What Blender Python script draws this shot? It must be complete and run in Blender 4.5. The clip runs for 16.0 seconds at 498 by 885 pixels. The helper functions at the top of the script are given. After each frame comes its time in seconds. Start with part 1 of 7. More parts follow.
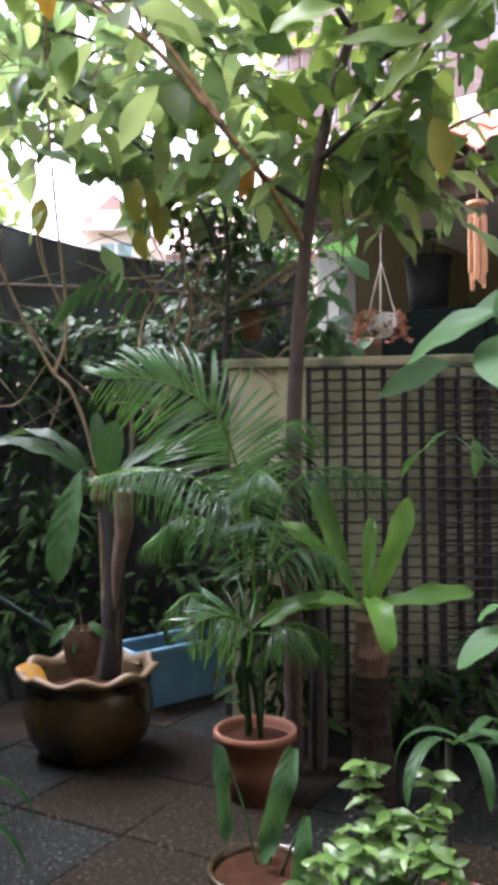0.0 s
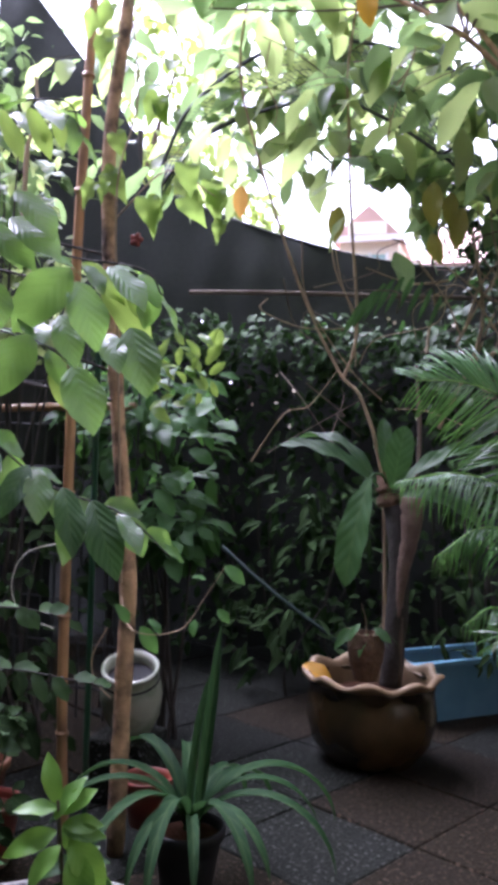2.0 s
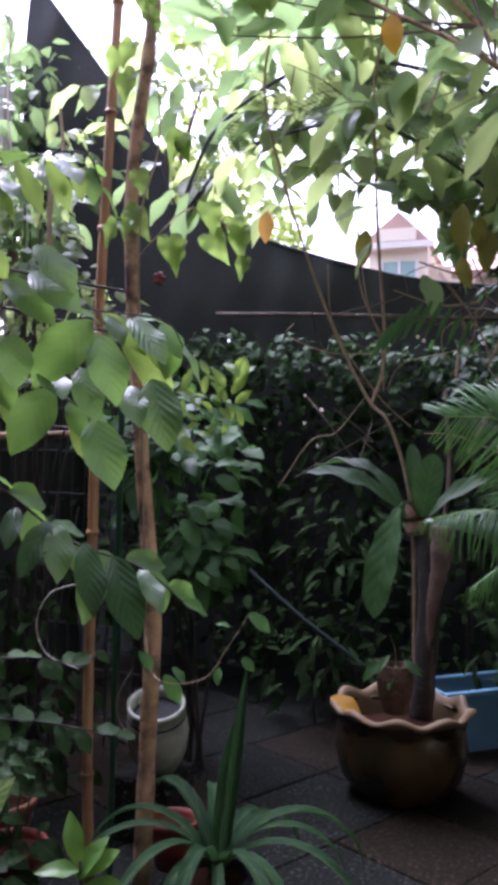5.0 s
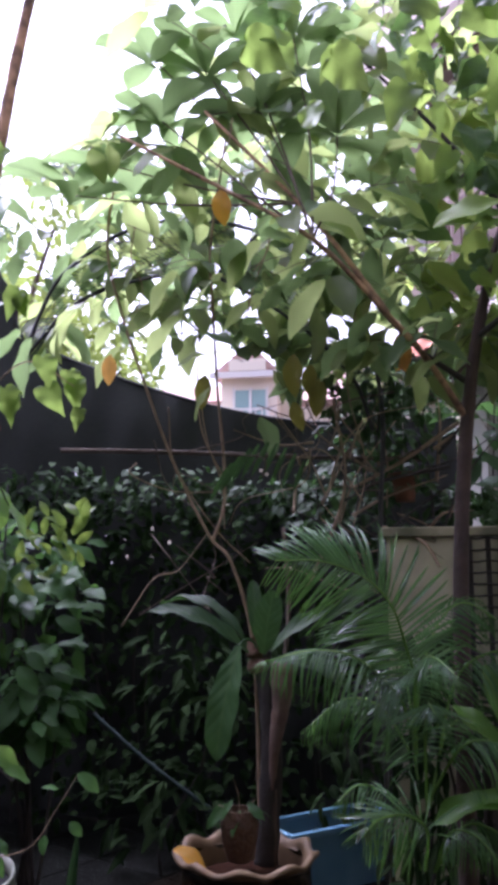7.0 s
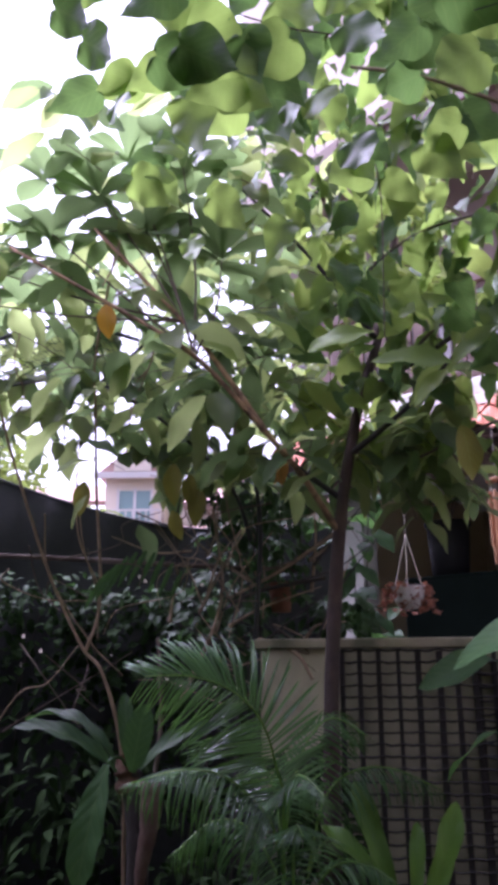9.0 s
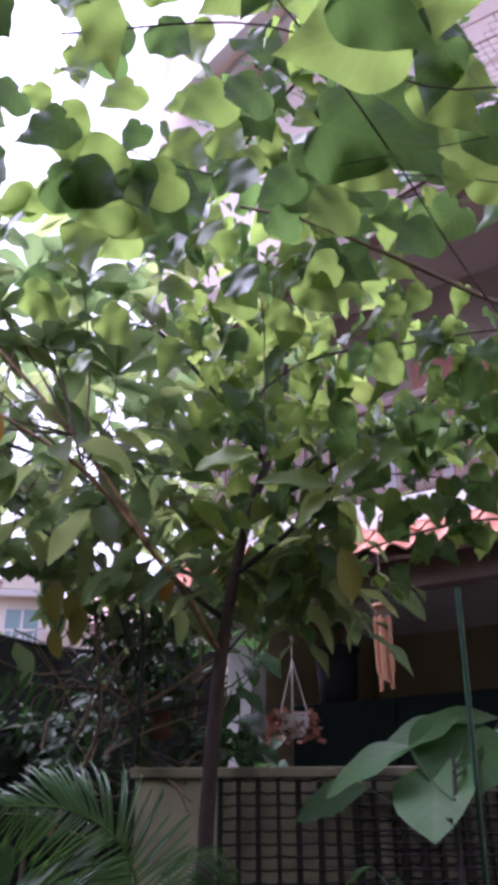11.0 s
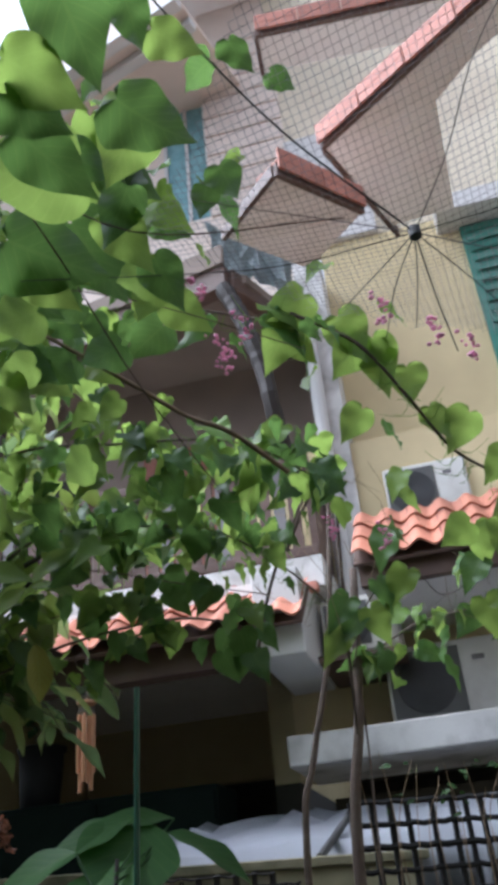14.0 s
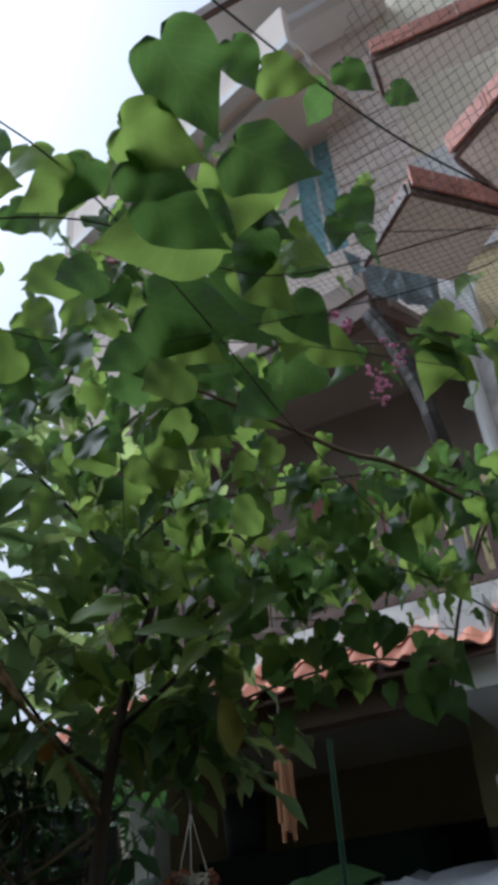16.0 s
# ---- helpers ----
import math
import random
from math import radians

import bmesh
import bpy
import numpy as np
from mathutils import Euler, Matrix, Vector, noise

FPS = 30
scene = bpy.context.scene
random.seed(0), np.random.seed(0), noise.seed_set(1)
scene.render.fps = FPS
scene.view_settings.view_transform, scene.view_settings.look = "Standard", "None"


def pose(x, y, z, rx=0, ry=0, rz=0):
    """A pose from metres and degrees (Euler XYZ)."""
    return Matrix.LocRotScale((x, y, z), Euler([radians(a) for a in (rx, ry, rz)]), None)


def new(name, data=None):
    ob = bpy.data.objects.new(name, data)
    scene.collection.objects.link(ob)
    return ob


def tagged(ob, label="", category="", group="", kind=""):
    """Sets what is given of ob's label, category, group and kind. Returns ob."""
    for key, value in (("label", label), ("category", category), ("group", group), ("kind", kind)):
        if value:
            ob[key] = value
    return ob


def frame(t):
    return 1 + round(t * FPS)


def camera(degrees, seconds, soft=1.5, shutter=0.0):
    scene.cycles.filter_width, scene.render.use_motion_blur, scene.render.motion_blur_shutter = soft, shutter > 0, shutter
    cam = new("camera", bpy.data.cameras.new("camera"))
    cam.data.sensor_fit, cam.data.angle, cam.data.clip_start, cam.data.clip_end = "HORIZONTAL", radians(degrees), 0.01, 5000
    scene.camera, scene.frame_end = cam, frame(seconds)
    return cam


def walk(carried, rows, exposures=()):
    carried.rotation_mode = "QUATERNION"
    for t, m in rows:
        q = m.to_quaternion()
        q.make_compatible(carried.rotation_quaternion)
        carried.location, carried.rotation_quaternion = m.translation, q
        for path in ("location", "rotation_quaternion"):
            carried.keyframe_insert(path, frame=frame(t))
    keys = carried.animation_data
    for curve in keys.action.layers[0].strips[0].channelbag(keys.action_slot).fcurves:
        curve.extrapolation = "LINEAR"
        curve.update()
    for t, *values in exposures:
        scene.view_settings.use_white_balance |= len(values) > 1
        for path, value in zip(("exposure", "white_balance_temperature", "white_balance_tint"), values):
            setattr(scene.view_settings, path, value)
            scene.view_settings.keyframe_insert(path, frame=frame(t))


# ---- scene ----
cam = camera(33.51, 16.0, soft=5.2)
PATH = [
    (0, 0.065, -0.013, 1.354, 0.856, 0.403, 0.640),
    (0.5, 0.007, -0.020, 1.349, 3.302, 1.244, 0.321),
    (1, -0.052, -0.023, 1.333, 6.364, 1.502, -0.194),
    (1.5, -0.125, -0.022, 1.319, 10.730, 1.485, -0.753),
    (2, -0.193, -0.027, 1.319, 16.906, 1.129, -1.615),
    (2.5, -0.227, -0.044, 1.321, 20.102, 0.827, -2.192),
    (3, -0.254, -0.056, 1.327, 22.858, 0.402, -2.701),
    (3.2, -0.266, -0.052, 1.329, 24.049, 0.237, -2.820),
    (5.3, -0.170, 0.011, 1.458, 17.328, 1.775, -0.850),
    (5.5, -0.159, 0.002, 1.468, 16.139, 2.746, -0.578),
    (6, -0.135, -0.011, 1.488, 13.462, 5.530, -0.219),
    (6.5, -0.111, -0.025, 1.498, 11.330, 7.654, 0.004),
    (7, -0.087, -0.054, 1.524, 9.411, 9.646, 0.034),
    (7.5, -0.073, -0.064, 1.536, 8.091, 11.477, 0.101),
    (8, -0.066, -0.079, 1.543, 6.129, 13.368, 0.238),
    (8.5, -0.059, -0.089, 1.550, 4.017, 14.818, 0.064),
    (9, -0.046, -0.104, 1.559, 1.413, 16.566, 0.156),
    (9.2, -0.040, -0.109, 1.565, 0.561, 17.222, 0.353),
    (11.3, 0.022, -0.129, 1.529, -7.176, 26.087, 0.267),
    (11.5, 0.024, -0.134, 1.528, -8.290, 26.720, 0.235),
    (12, 0.035, -0.164, 1.528, -10.775, 28.076, 0.300),
    (12.5, 0.056, -0.188, 1.525, -12.960, 28.604, 1.174),
    (13, 0.094, -0.209, 1.530, -16.010, 29.182, 2.174),
    (13.5, 0.131, -0.237, 1.519, -19.572, 29.744, 3.713),
    (14, 0.151, -0.256, 1.521, -22.964, 30.308, 4.824),
    (14.5, 0.159, -0.283, 1.527, -24.139, 31.193, 5.057),
    (15, 0.164, -0.279, 1.553, -20.951, 32.383, 5.116),
    (15.5, 0.171, -0.248, 1.570, -15.691, 33.016, 4.916),
    (16, 0.177, -0.209, 1.579, -9.803, 33.599, 4.560),
]
EXPOSURES = [(0, 3.35, 5750, 26), (1, 3.15, 5450, 26), (2.5, 2.95, 5450, 37), (6, 2.35, 5400, 38), (9, 2.0, 5400, 48), (11.3, 1.85, 5400, 46), (12.5, 1.85, 5550, 28), (13.5, 1.62, 5450, 14), (14.3, 1.38, 5450, 13), (15, 1.18, 5450, 8), (15.5, 1.1, 5500, 9), (15.75, 0.9, 5450, 9), (16, 0.5, 5400, 9)]
walk(cam, [(t, pose(x, y, z, 90 + pitch, roll, yaw)) for t, x, y, z, yaw, pitch, roll in PATH], EXPOSURES)
SKY, SUN = 0.12, 1.5

# ---- world, light ----
world = bpy.data.worlds.new("overcast_sky")
scene.world = world
world.use_nodes = True
wn, wl = world.node_tree.nodes, world.node_tree.links
sky = wn.new("ShaderNodeTexSky")
sky.sky_type, sky.sun_disc = "NISHITA", False
sky.sun_elevation, sky.sun_rotation = radians(57), radians(-62)
sky.air_density, sky.dust_density = 1.0, 6.0
pale = wn.new("ShaderNodeHueSaturation")
pale.inputs["Saturation"].default_value = 0.08
wl.new(sky.outputs[0], pale.inputs["Color"])
wl.new(pale.outputs[0], wn["Background"].inputs["Color"])
wn["Background"].inputs["Strength"].default_value = SKY

sun_data = bpy.data.lights.new("sun", "SUN")
sun_data.energy, sun_data.angle, sun_data.color = SUN, radians(40), (1.0, 0.97, 0.92)
sun = new("sun", sun_data)
sun.rotation_euler = (radians(-33), 0, radians(62))

# ---- materials ----
def material(name, base, rough=0.7, vary=0.25, scale=6.0, bump=0.15, bump_scale=60.0, metal=0.0, stain=None, stain_scale=1.5, stain_amount=0.5, per_object=0.0, spec=0.5, stain_cut=(0.45, 0.68)):
    m = bpy.data.materials.new(name)
    m.use_nodes = True
    n, l = m.node_tree.nodes, m.node_tree.links
    p = n["Principled BSDF"]
    p.inputs["Roughness"].default_value, p.inputs["Metallic"].default_value = rough, metal
    p.inputs["Specular IOR Level"].default_value = spec
    co = n.new("ShaderNodeTexCoord")
    fine = n.new("ShaderNodeTexNoise")
    fine.inputs["Scale"].default_value, fine.inputs["Detail"].default_value = scale, 8
    l.new(co.outputs["Object"], fine.inputs["Vector"])
    ramp = n.new("ShaderNodeMix")
    ramp.data_type = "RGBA"
    ramp.inputs[6].default_value = (*[c * (1 - vary) for c in base], 1)
    ramp.inputs[7].default_value = (*[min(1, c * (1 + vary)) for c in base], 1)
    l.new(fine.outputs["Fac"], ramp.inputs[0])
    out = ramp.outputs[2]
    if stain:
        big = n.new("ShaderNodeTexNoise")
        big.inputs["Scale"].default_value, big.inputs["Detail"].default_value = stain_scale, 6
        l.new(co.outputs["Object"], big.inputs["Vector"])
        cut = n.new("ShaderNodeMapRange")
        cut.inputs[1].default_value, cut.inputs[2].default_value, cut.inputs[4].default_value = *stain_cut, stain_amount
        l.new(big.outputs["Fac"], cut.inputs[0])
        mix = n.new("ShaderNodeMix")
        mix.data_type = "RGBA"
        mix.inputs[7].default_value = (*stain, 1)
        l.new(cut.outputs[0], mix.inputs[0])
        l.new(out, mix.inputs[6])
        out = mix.outputs[2]
    if per_object:
        info = n.new("ShaderNodeObjectInfo")
        rng = n.new("ShaderNodeMapRange")
        rng.inputs[3].default_value, rng.inputs[4].default_value = 1 - per_object, 1 + per_object
        l.new(info.outputs["Random"], rng.inputs[0])
        hsv = n.new("ShaderNodeHueSaturation")
        l.new(rng.outputs[0], hsv.inputs["Value"])
        l.new(out, hsv.inputs["Color"])
        out = hsv.outputs[0]
    l.new(out, p.inputs["Base Color"])
    if bump:
        grain = n.new("ShaderNodeTexNoise")
        grain.inputs["Scale"].default_value, grain.inputs["Detail"].default_value = bump_scale, 5
        l.new(co.outputs["Object"], grain.inputs["Vector"])
        b = n.new("ShaderNodeBump")
        b.inputs["Strength"].default_value, b.inputs["Distance"].default_value = bump, 0.01
        l.new(grain.outputs["Fac"], b.inputs["Height"])
        l.new(b.outputs[0], p.inputs["Normal"])
    return m


def leaf_material(name, base, glow, rough=0.42, veins=0.35, through_light=0.4, spread=0.3, rib=(0.22, 0.3, 0.1), crinkle=0.07, spec=0.4):
    """Leaf: veins along its own length, light passing through the blade."""
    m = bpy.data.materials.new(name)
    m.use_nodes = True
    n, l = m.node_tree.nodes, m.node_tree.links
    p = n["Principled BSDF"]
    p.inputs["Roughness"].default_value = rough
    p.inputs["Specular IOR Level"].default_value = spec
    uv = n.new("ShaderNodeUVMap")
    sep = n.new("ShaderNodeSeparateXYZ")
    l.new(uv.outputs[0], sep.inputs[0])
    off = n.new("ShaderNodeMath"); off.operation = "SUBTRACT"; off.inputs[1].default_value = 0.5
    l.new(sep.outputs[1], off.inputs[0])
    side = n.new("ShaderNodeMath"); side.operation = "ABSOLUTE"
    l.new(off.outputs[0], side.inputs[0])
    slant = n.new("ShaderNodeMath"); slant.operation = "MULTIPLY_ADD"; slant.inputs[1].default_value = -0.7
    l.new(side.outputs[0], slant.inputs[0]); l.new(sep.outputs[0], slant.inputs[2])
    wave = n.new("ShaderNodeMath"); wave.operation = "MULTIPLY"; wave.inputs[1].default_value = 46.0
    l.new(slant.outputs[0], wave.inputs[0])
    sine = n.new("ShaderNodeMath"); sine.operation = "SINE"
    l.new(wave.outputs[0], sine.inputs[0])
    thin = n.new("ShaderNodeMapRange"); thin.inputs[1].default_value, thin.inputs[2].default_value = 0.8, 1.0
    l.new(sine.outputs[0], thin.inputs[0])
    mid = n.new("ShaderNodeMapRange"); mid.inputs[1].default_value, mid.inputs[2].default_value = 0.035, 0.012
    l.new(side.outputs[0], mid.inputs[0])
    both = n.new("ShaderNodeMath"); both.operation = "MAXIMUM"
    l.new(thin.outputs[0], both.inputs[0]); l.new(mid.outputs[0], both.inputs[1])
    amount = n.new("ShaderNodeMath"); amount.operation = "MULTIPLY"; amount.inputs[1].default_value = veins
    l.new(both.outputs[0], amount.inputs[0])
    geo = n.new("ShaderNodeNewGeometry")
    info = n.new("ShaderNodeObjectInfo")
    add = n.new("ShaderNodeMath"); add.operation = "ADD"
    l.new(geo.outputs["Random Per Island"], add.inputs[0]); l.new(info.outputs["Random"], add.inputs[1])
    frac = n.new("ShaderNodeMath"); frac.operation = "FRACT"
    l.new(add.outputs[0], frac.inputs[0])
    co = n.new("ShaderNodeTexCoord")
    blot = n.new("ShaderNodeTexNoise"); blot.inputs["Scale"].default_value, blot.inputs["Detail"].default_value = 14, 5
    l.new(co.outputs["Object"], blot.inputs["Vector"])
    tone = n.new("ShaderNodeMix"); tone.data_type = "RGBA"
    tone.inputs[6].default_value = (*[c * (1 - spread) for c in base], 1)
    tone.inputs[7].default_value = (base[0] * (1 + spread * 1.6), base[1] * (1 + spread), base[2] * (1 + spread * 0.5), 1)
    half = n.new("ShaderNodeMath"); half.operation = "MULTIPLY_ADD"; half.inputs[1].default_value = 0.7
    low = n.new("ShaderNodeMath"); low.operation = "MULTIPLY"; low.inputs[1].default_value = 0.3
    l.new(blot.outputs["Fac"], low.inputs[0])
    l.new(frac.outputs[0], half.inputs[0]); l.new(low.outputs[0], half.inputs[2])
    l.new(half.outputs[0], tone.inputs[0])
    col = n.new("ShaderNodeMix"); col.data_type = "RGBA"; col.inputs[7].default_value = (*rib, 1)
    l.new(amount.outputs[0], col.inputs[0]); l.new(tone.outputs[2], col.inputs[6])
    l.new(col.outputs[2], p.inputs["Base Color"])
    bump = n.new("ShaderNodeBump"); bump.inputs["Strength"].default_value, bump.inputs["Distance"].default_value = crinkle, 0.004
    l.new(sine.outputs[0], bump.inputs["Height"]); l.new(bump.outputs[0], p.inputs["Normal"])
    tr = n.new("ShaderNodeBsdfTranslucent")
    tint = n.new("ShaderNodeMix"); tint.data_type = "RGBA"; tint.inputs[0].default_value = 0.6
    tint.inputs[7].default_value = (*glow, 1)
    l.new(tone.outputs[2], tint.inputs[6]); l.new(tint.outputs[2], tr.inputs["Color"])
    mix = n.new("ShaderNodeMixShader"); mix.inputs[0].default_value = through_light
    l.new(p.outputs[0], mix.inputs[1]); l.new(tr.outputs[0], mix.inputs[2])
    l.new(mix.outputs[0], n["Material Output"].inputs["Surface"])
    return m


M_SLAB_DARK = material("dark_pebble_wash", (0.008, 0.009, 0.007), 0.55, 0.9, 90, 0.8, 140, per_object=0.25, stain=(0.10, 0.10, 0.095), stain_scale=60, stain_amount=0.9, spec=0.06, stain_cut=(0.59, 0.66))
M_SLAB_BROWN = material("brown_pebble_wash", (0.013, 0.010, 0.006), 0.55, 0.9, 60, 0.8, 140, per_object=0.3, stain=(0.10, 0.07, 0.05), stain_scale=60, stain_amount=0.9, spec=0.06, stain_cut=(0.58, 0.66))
M_GROUND = material("damp_earth", (0.035, 0.03, 0.025), 0.9, 0.5, 8, 0.6, 40)
M_WALL = material("beige_boundary_paint", (0.50, 0.47, 0.31), 0.85, 0.15, 5, 0.2, 50, stain=(0.16, 0.15, 0.09), stain_scale=2.4, stain_amount=0.7)
M_COPING = material("mossy_coping_paint", (0.36, 0.33, 0.22), 0.9, 0.25, 8, 0.3, 50, stain=(0.09, 0.10, 0.055), stain_scale=5, stain_amount=0.8)
M_TRELLIS = material("dark_brown_trellis", (0.012, 0.009, 0.007), 0.6, 0.4, 20, 0.2, 80)
M_GLAZE = material("brown_olive_glaze", (0.030, 0.021, 0.009), 0.24, 0.5, 5, 0.12, 25, stain=(0.10, 0.055, 0.022), stain_scale=4, stain_amount=0.6)
M_RIM = material("worn_buff_rim", (0.19, 0.125, 0.065), 0.6, 0.4, 14, 0.1, 40)
M_SOIL = material("reddish_soil", (0.030, 0.013, 0.007), 0.95, 0.6, 25, 0.9, 50, spec=0.05)
M_TERRA = material("terracotta", (0.20, 0.08, 0.042), 0.75, 0.2, 8, 0.15, 60, stain=(0.16, 0.07, 0.04), stain_scale=4, stain_amount=0.6)
M_BARK = material("grey_brown_bark", (0.085, 0.058, 0.042), 0.85, 0.45, 12, 0.8, 45, stain=(0.16, 0.13, 0.10), stain_scale=9, stain_amount=0.5)
M_BARK_DARK = material("dark_wet_bark", (0.026, 0.020, 0.016), 0.7, 0.5, 14, 0.8, 45)
M_TRUNK = material("brown_smooth_bark", (0.065, 0.040, 0.030), 0.8, 0.45, 14, 0.7, 45, stain=(0.03, 0.024, 0.02), stain_scale=5, stain_amount=0.7)
M_BARK_RED = material("red_brown_bark", (0.12, 0.072, 0.052), 0.85, 0.5, 14, 0.9, 40, stain=(0.22, 0.15, 0.11), stain_scale=10, stain_amount=0.6)
M_TWIG = material("pale_dry_twig", (0.24, 0.17, 0.10), 0.75, 0.4, 25, 0.3, 80)
M_BAMBOO = material("tan_bamboo", (0.38, 0.21, 0.095), 0.45, 0.35, 9, 0.15, 40, stain=(0.13, 0.075, 0.04), stain_scale=7, stain_amount=0.7)
M_BARK_PALE = material("peeling_tan_bark", (0.42, 0.26, 0.14), 0.8, 0.6, 22, 0.9, 40, stain=(0.05, 0.03, 0.02), stain_scale=14, stain_amount=0.95)
M_DULLBLUE = material("dull_green_pipe", (0.012, 0.030, 0.026), 0.6, 0.3, 10, 0.05, 40)
M_BLUE = material("faded_blue_plastic", (0.13, 0.29, 0.41), 0.4, 0.15, 6, 0.05, 40, stain=(0.22, 0.40, 0.50), stain_scale=5, stain_amount=0.5)
M_NET = material("black_shade_cloth", (0.014, 0.017, 0.014), 0.8, 0.4, 30, 0.5, 220)
M_PIPE = material("black_hose", (0.012, 0.013, 0.013), 0.4, 0.3, 10, 0.05, 40)
M_CERAMIC = material("white_glazed_ceramic", (0.25, 0.26, 0.21), 0.25, 0.12, 6, 0.05, 30, stain=(0.09, 0.12, 0.07), stain_scale=7, stain_amount=0.85)
M_REDPLASTIC = material("red_plastic", (0.17, 0.032, 0.02), 0.4, 0.15, 10, 0.05, 40)
M_BLACKPOT = material("black_plastic", (0.012, 0.012, 0.013), 0.75, 0.3, 10, 0.05, 40, spec=0.25)
M_GREENPIPE = material("green_coated_steel", (0.008, 0.052, 0.026), 0.35, 0.2, 10, 0.05, 40)
M_YELLOW = material("yellow_house_paint", (0.62, 0.52, 0.30), 0.85, 0.08, 4, 0.1, 50, stain=(0.46, 0.38, 0.22), stain_scale=1.3, stain_amount=0.5)
M_WHITE = material("weathered_white_paint", (0.66, 0.65, 0.62), 0.8, 0.1, 5, 0.12, 50, stain=(0.24, 0.23, 0.21), stain_scale=3, stain_amount=0.75)
M_BALCONY = material("brown_balcony_paint", (0.24, 0.19, 0.155), 0.9, 0.12, 3, 0.1, 50, stain=(0.15, 0.12, 0.1), stain_scale=1.5, stain_amount=0.5)
# The house yellow, lowered so that the porch's shade is in the paint.
M_PORCHWALL = material("shaded_porch_paint", (0.44, 0.38, 0.22), 0.9, 0.1, 4, 0.1, 50, stain=(0.34, 0.29, 0.17), stain_scale=1.3, stain_amount=0.6)
M_PILLAR = material("grey_weathered_pillar", (0.32, 0.32, 0.28), 0.9, 0.15, 5, 0.15, 50, stain=(0.16, 0.17, 0.13), stain_scale=3, stain_amount=0.7)
M_PLAIN_WHITE = material("white_trim_paint", (0.62, 0.61, 0.59), 0.7, 0.06, 5, 0.05, 50)
M_BEIGE = material("pinkish_beige_render", (0.74, 0.64, 0.56), 0.85, 0.08, 3, 0.12, 50, stain=(0.5, 0.42, 0.36), stain_scale=0.9, stain_amount=0.5)
M_CREAM = material("pale_cream_render", (0.72, 0.65, 0.50), 0.85, 0.08, 3, 0.12, 50, stain=(0.56, 0.49, 0.37), stain_scale=1.1, stain_amount=0.5)
M_SOFFIT = material("grey_soffit_paint", (0.84, 0.81, 0.78), 0.9, 0.06, 3, 0.08, 50, stain=(0.72, 0.68, 0.65), stain_scale=1.2, stain_amount=0.5)
M_TILE = material("orange_clay_tile", (0.42, 0.165, 0.10), 0.7, 0.2, 8, 0.15, 50, stain=(0.28, 0.09, 0.05), stain_scale=5, stain_amount=0.6, per_object=0.18)
M_TILE_PINK = material("faded_red_edge_tile", (0.50, 0.21, 0.15), 0.75, 0.15, 8, 0.15, 50, stain=(0.33, 0.15, 0.11), stain_scale=4, stain_amount=0.6, per_object=0.15)
M_BROWNWOOD = material("brown_painted_timber", (0.105, 0.062, 0.045), 0.65, 0.3, 9, 0.2, 60, stain=(0.17, 0.12, 0.1), stain_scale=4, stain_amount=0.4, per_object=0.15)
M_REDWOOD = material("red_brown_door", (0.24, 0.085, 0.05), 0.5, 0.25, 9, 0.1, 60)
M_GREYMETAL = material("grey_corrugated_sheet", (0.19, 0.18, 0.18), 0.6, 0.2, 6, 0.1, 60, stain=(0.12, 0.10, 0.09), stain_scale=4, stain_amount=0.6)
M_PORCHFLOOR = material("worn_porch_tile", (0.18, 0.155, 0.12), 0.5, 0.3, 5, 0.1, 40)
# Near-black tone: the dimness inside rooms and hollows is put into colour.
M_DARK = material("interior_shade_tone", (0.032, 0.031, 0.025), 0.9, 0.3, 4, 0.1, 30)
M_TARP = material("crumpled_grey_plastic", (0.34, 0.40, 0.42), 0.45, 0.3, 7, 0.4, 30, stain=(0.16, 0.22, 0.22), stain_scale=6, stain_amount=0.6)
M_TEAL = material("teal_curtain", (0.22, 0.42, 0.45), 0.6, 0.25, 14, 0.2, 30, stain=(0.12, 0.28, 0.30), stain_scale=6, stain_amount=0.6)
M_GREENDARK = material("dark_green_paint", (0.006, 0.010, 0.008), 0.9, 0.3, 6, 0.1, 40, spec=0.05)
M_SHUTTER = material("green_painted_shutter", (0.045, 0.20, 0.15), 0.5, 0.15, 6, 0.1, 40)
M_AC = material("off_white_appliance_paint", (0.66, 0.65, 0.60), 0.45, 0.05, 6, 0.03, 40, stain=(0.36, 0.34, 0.30), stain_scale=3, stain_amount=0.5)
M_ACDARK = material("dusty_dark_grille", (0.10, 0.10, 0.095), 0.6, 0.2, 10, 0.05, 40)
M_GRILLE = material("dark_grille", (0.045, 0.045, 0.045), 0.5, 0.2, 10, 0.05, 40)
M_CANVAS = material("pale_canvas", (0.38, 0.40, 0.44), 0.8, 0.06, 4, 0.2, 30, stain=(0.33, 0.34, 0.38), stain_scale=2, stain_amount=0.4)
M_PINK = material("pink_petals", (0.85, 0.33, 0.52), 0.6, 0.3, 40, 0.1, 80)
M_YELLOWLEAF = leaf_material("yellow_dead_leaf", (0.55, 0.30, 0.02), (0.7, 0.4, 0.03))
M_ORANGELEAF = leaf_material("orange_dying_leaf", (0.45, 0.24, 0.06), (0.7, 0.42, 0.10))
M_LEAF_OLIVE = leaf_material("olive_dying_leaf", (0.17, 0.17, 0.035), (0.40, 0.38, 0.06))
M_DRYLEAF = leaf_material("dry_red_leaf", (0.15, 0.065, 0.04), (0.22, 0.10, 0.05), 0.8, 0.1, 0.3, 0.5)
M_CHIME = material("bamboo_chime", (0.40, 0.19, 0.09), 0.5, 0.25, 20, 0.1, 60)
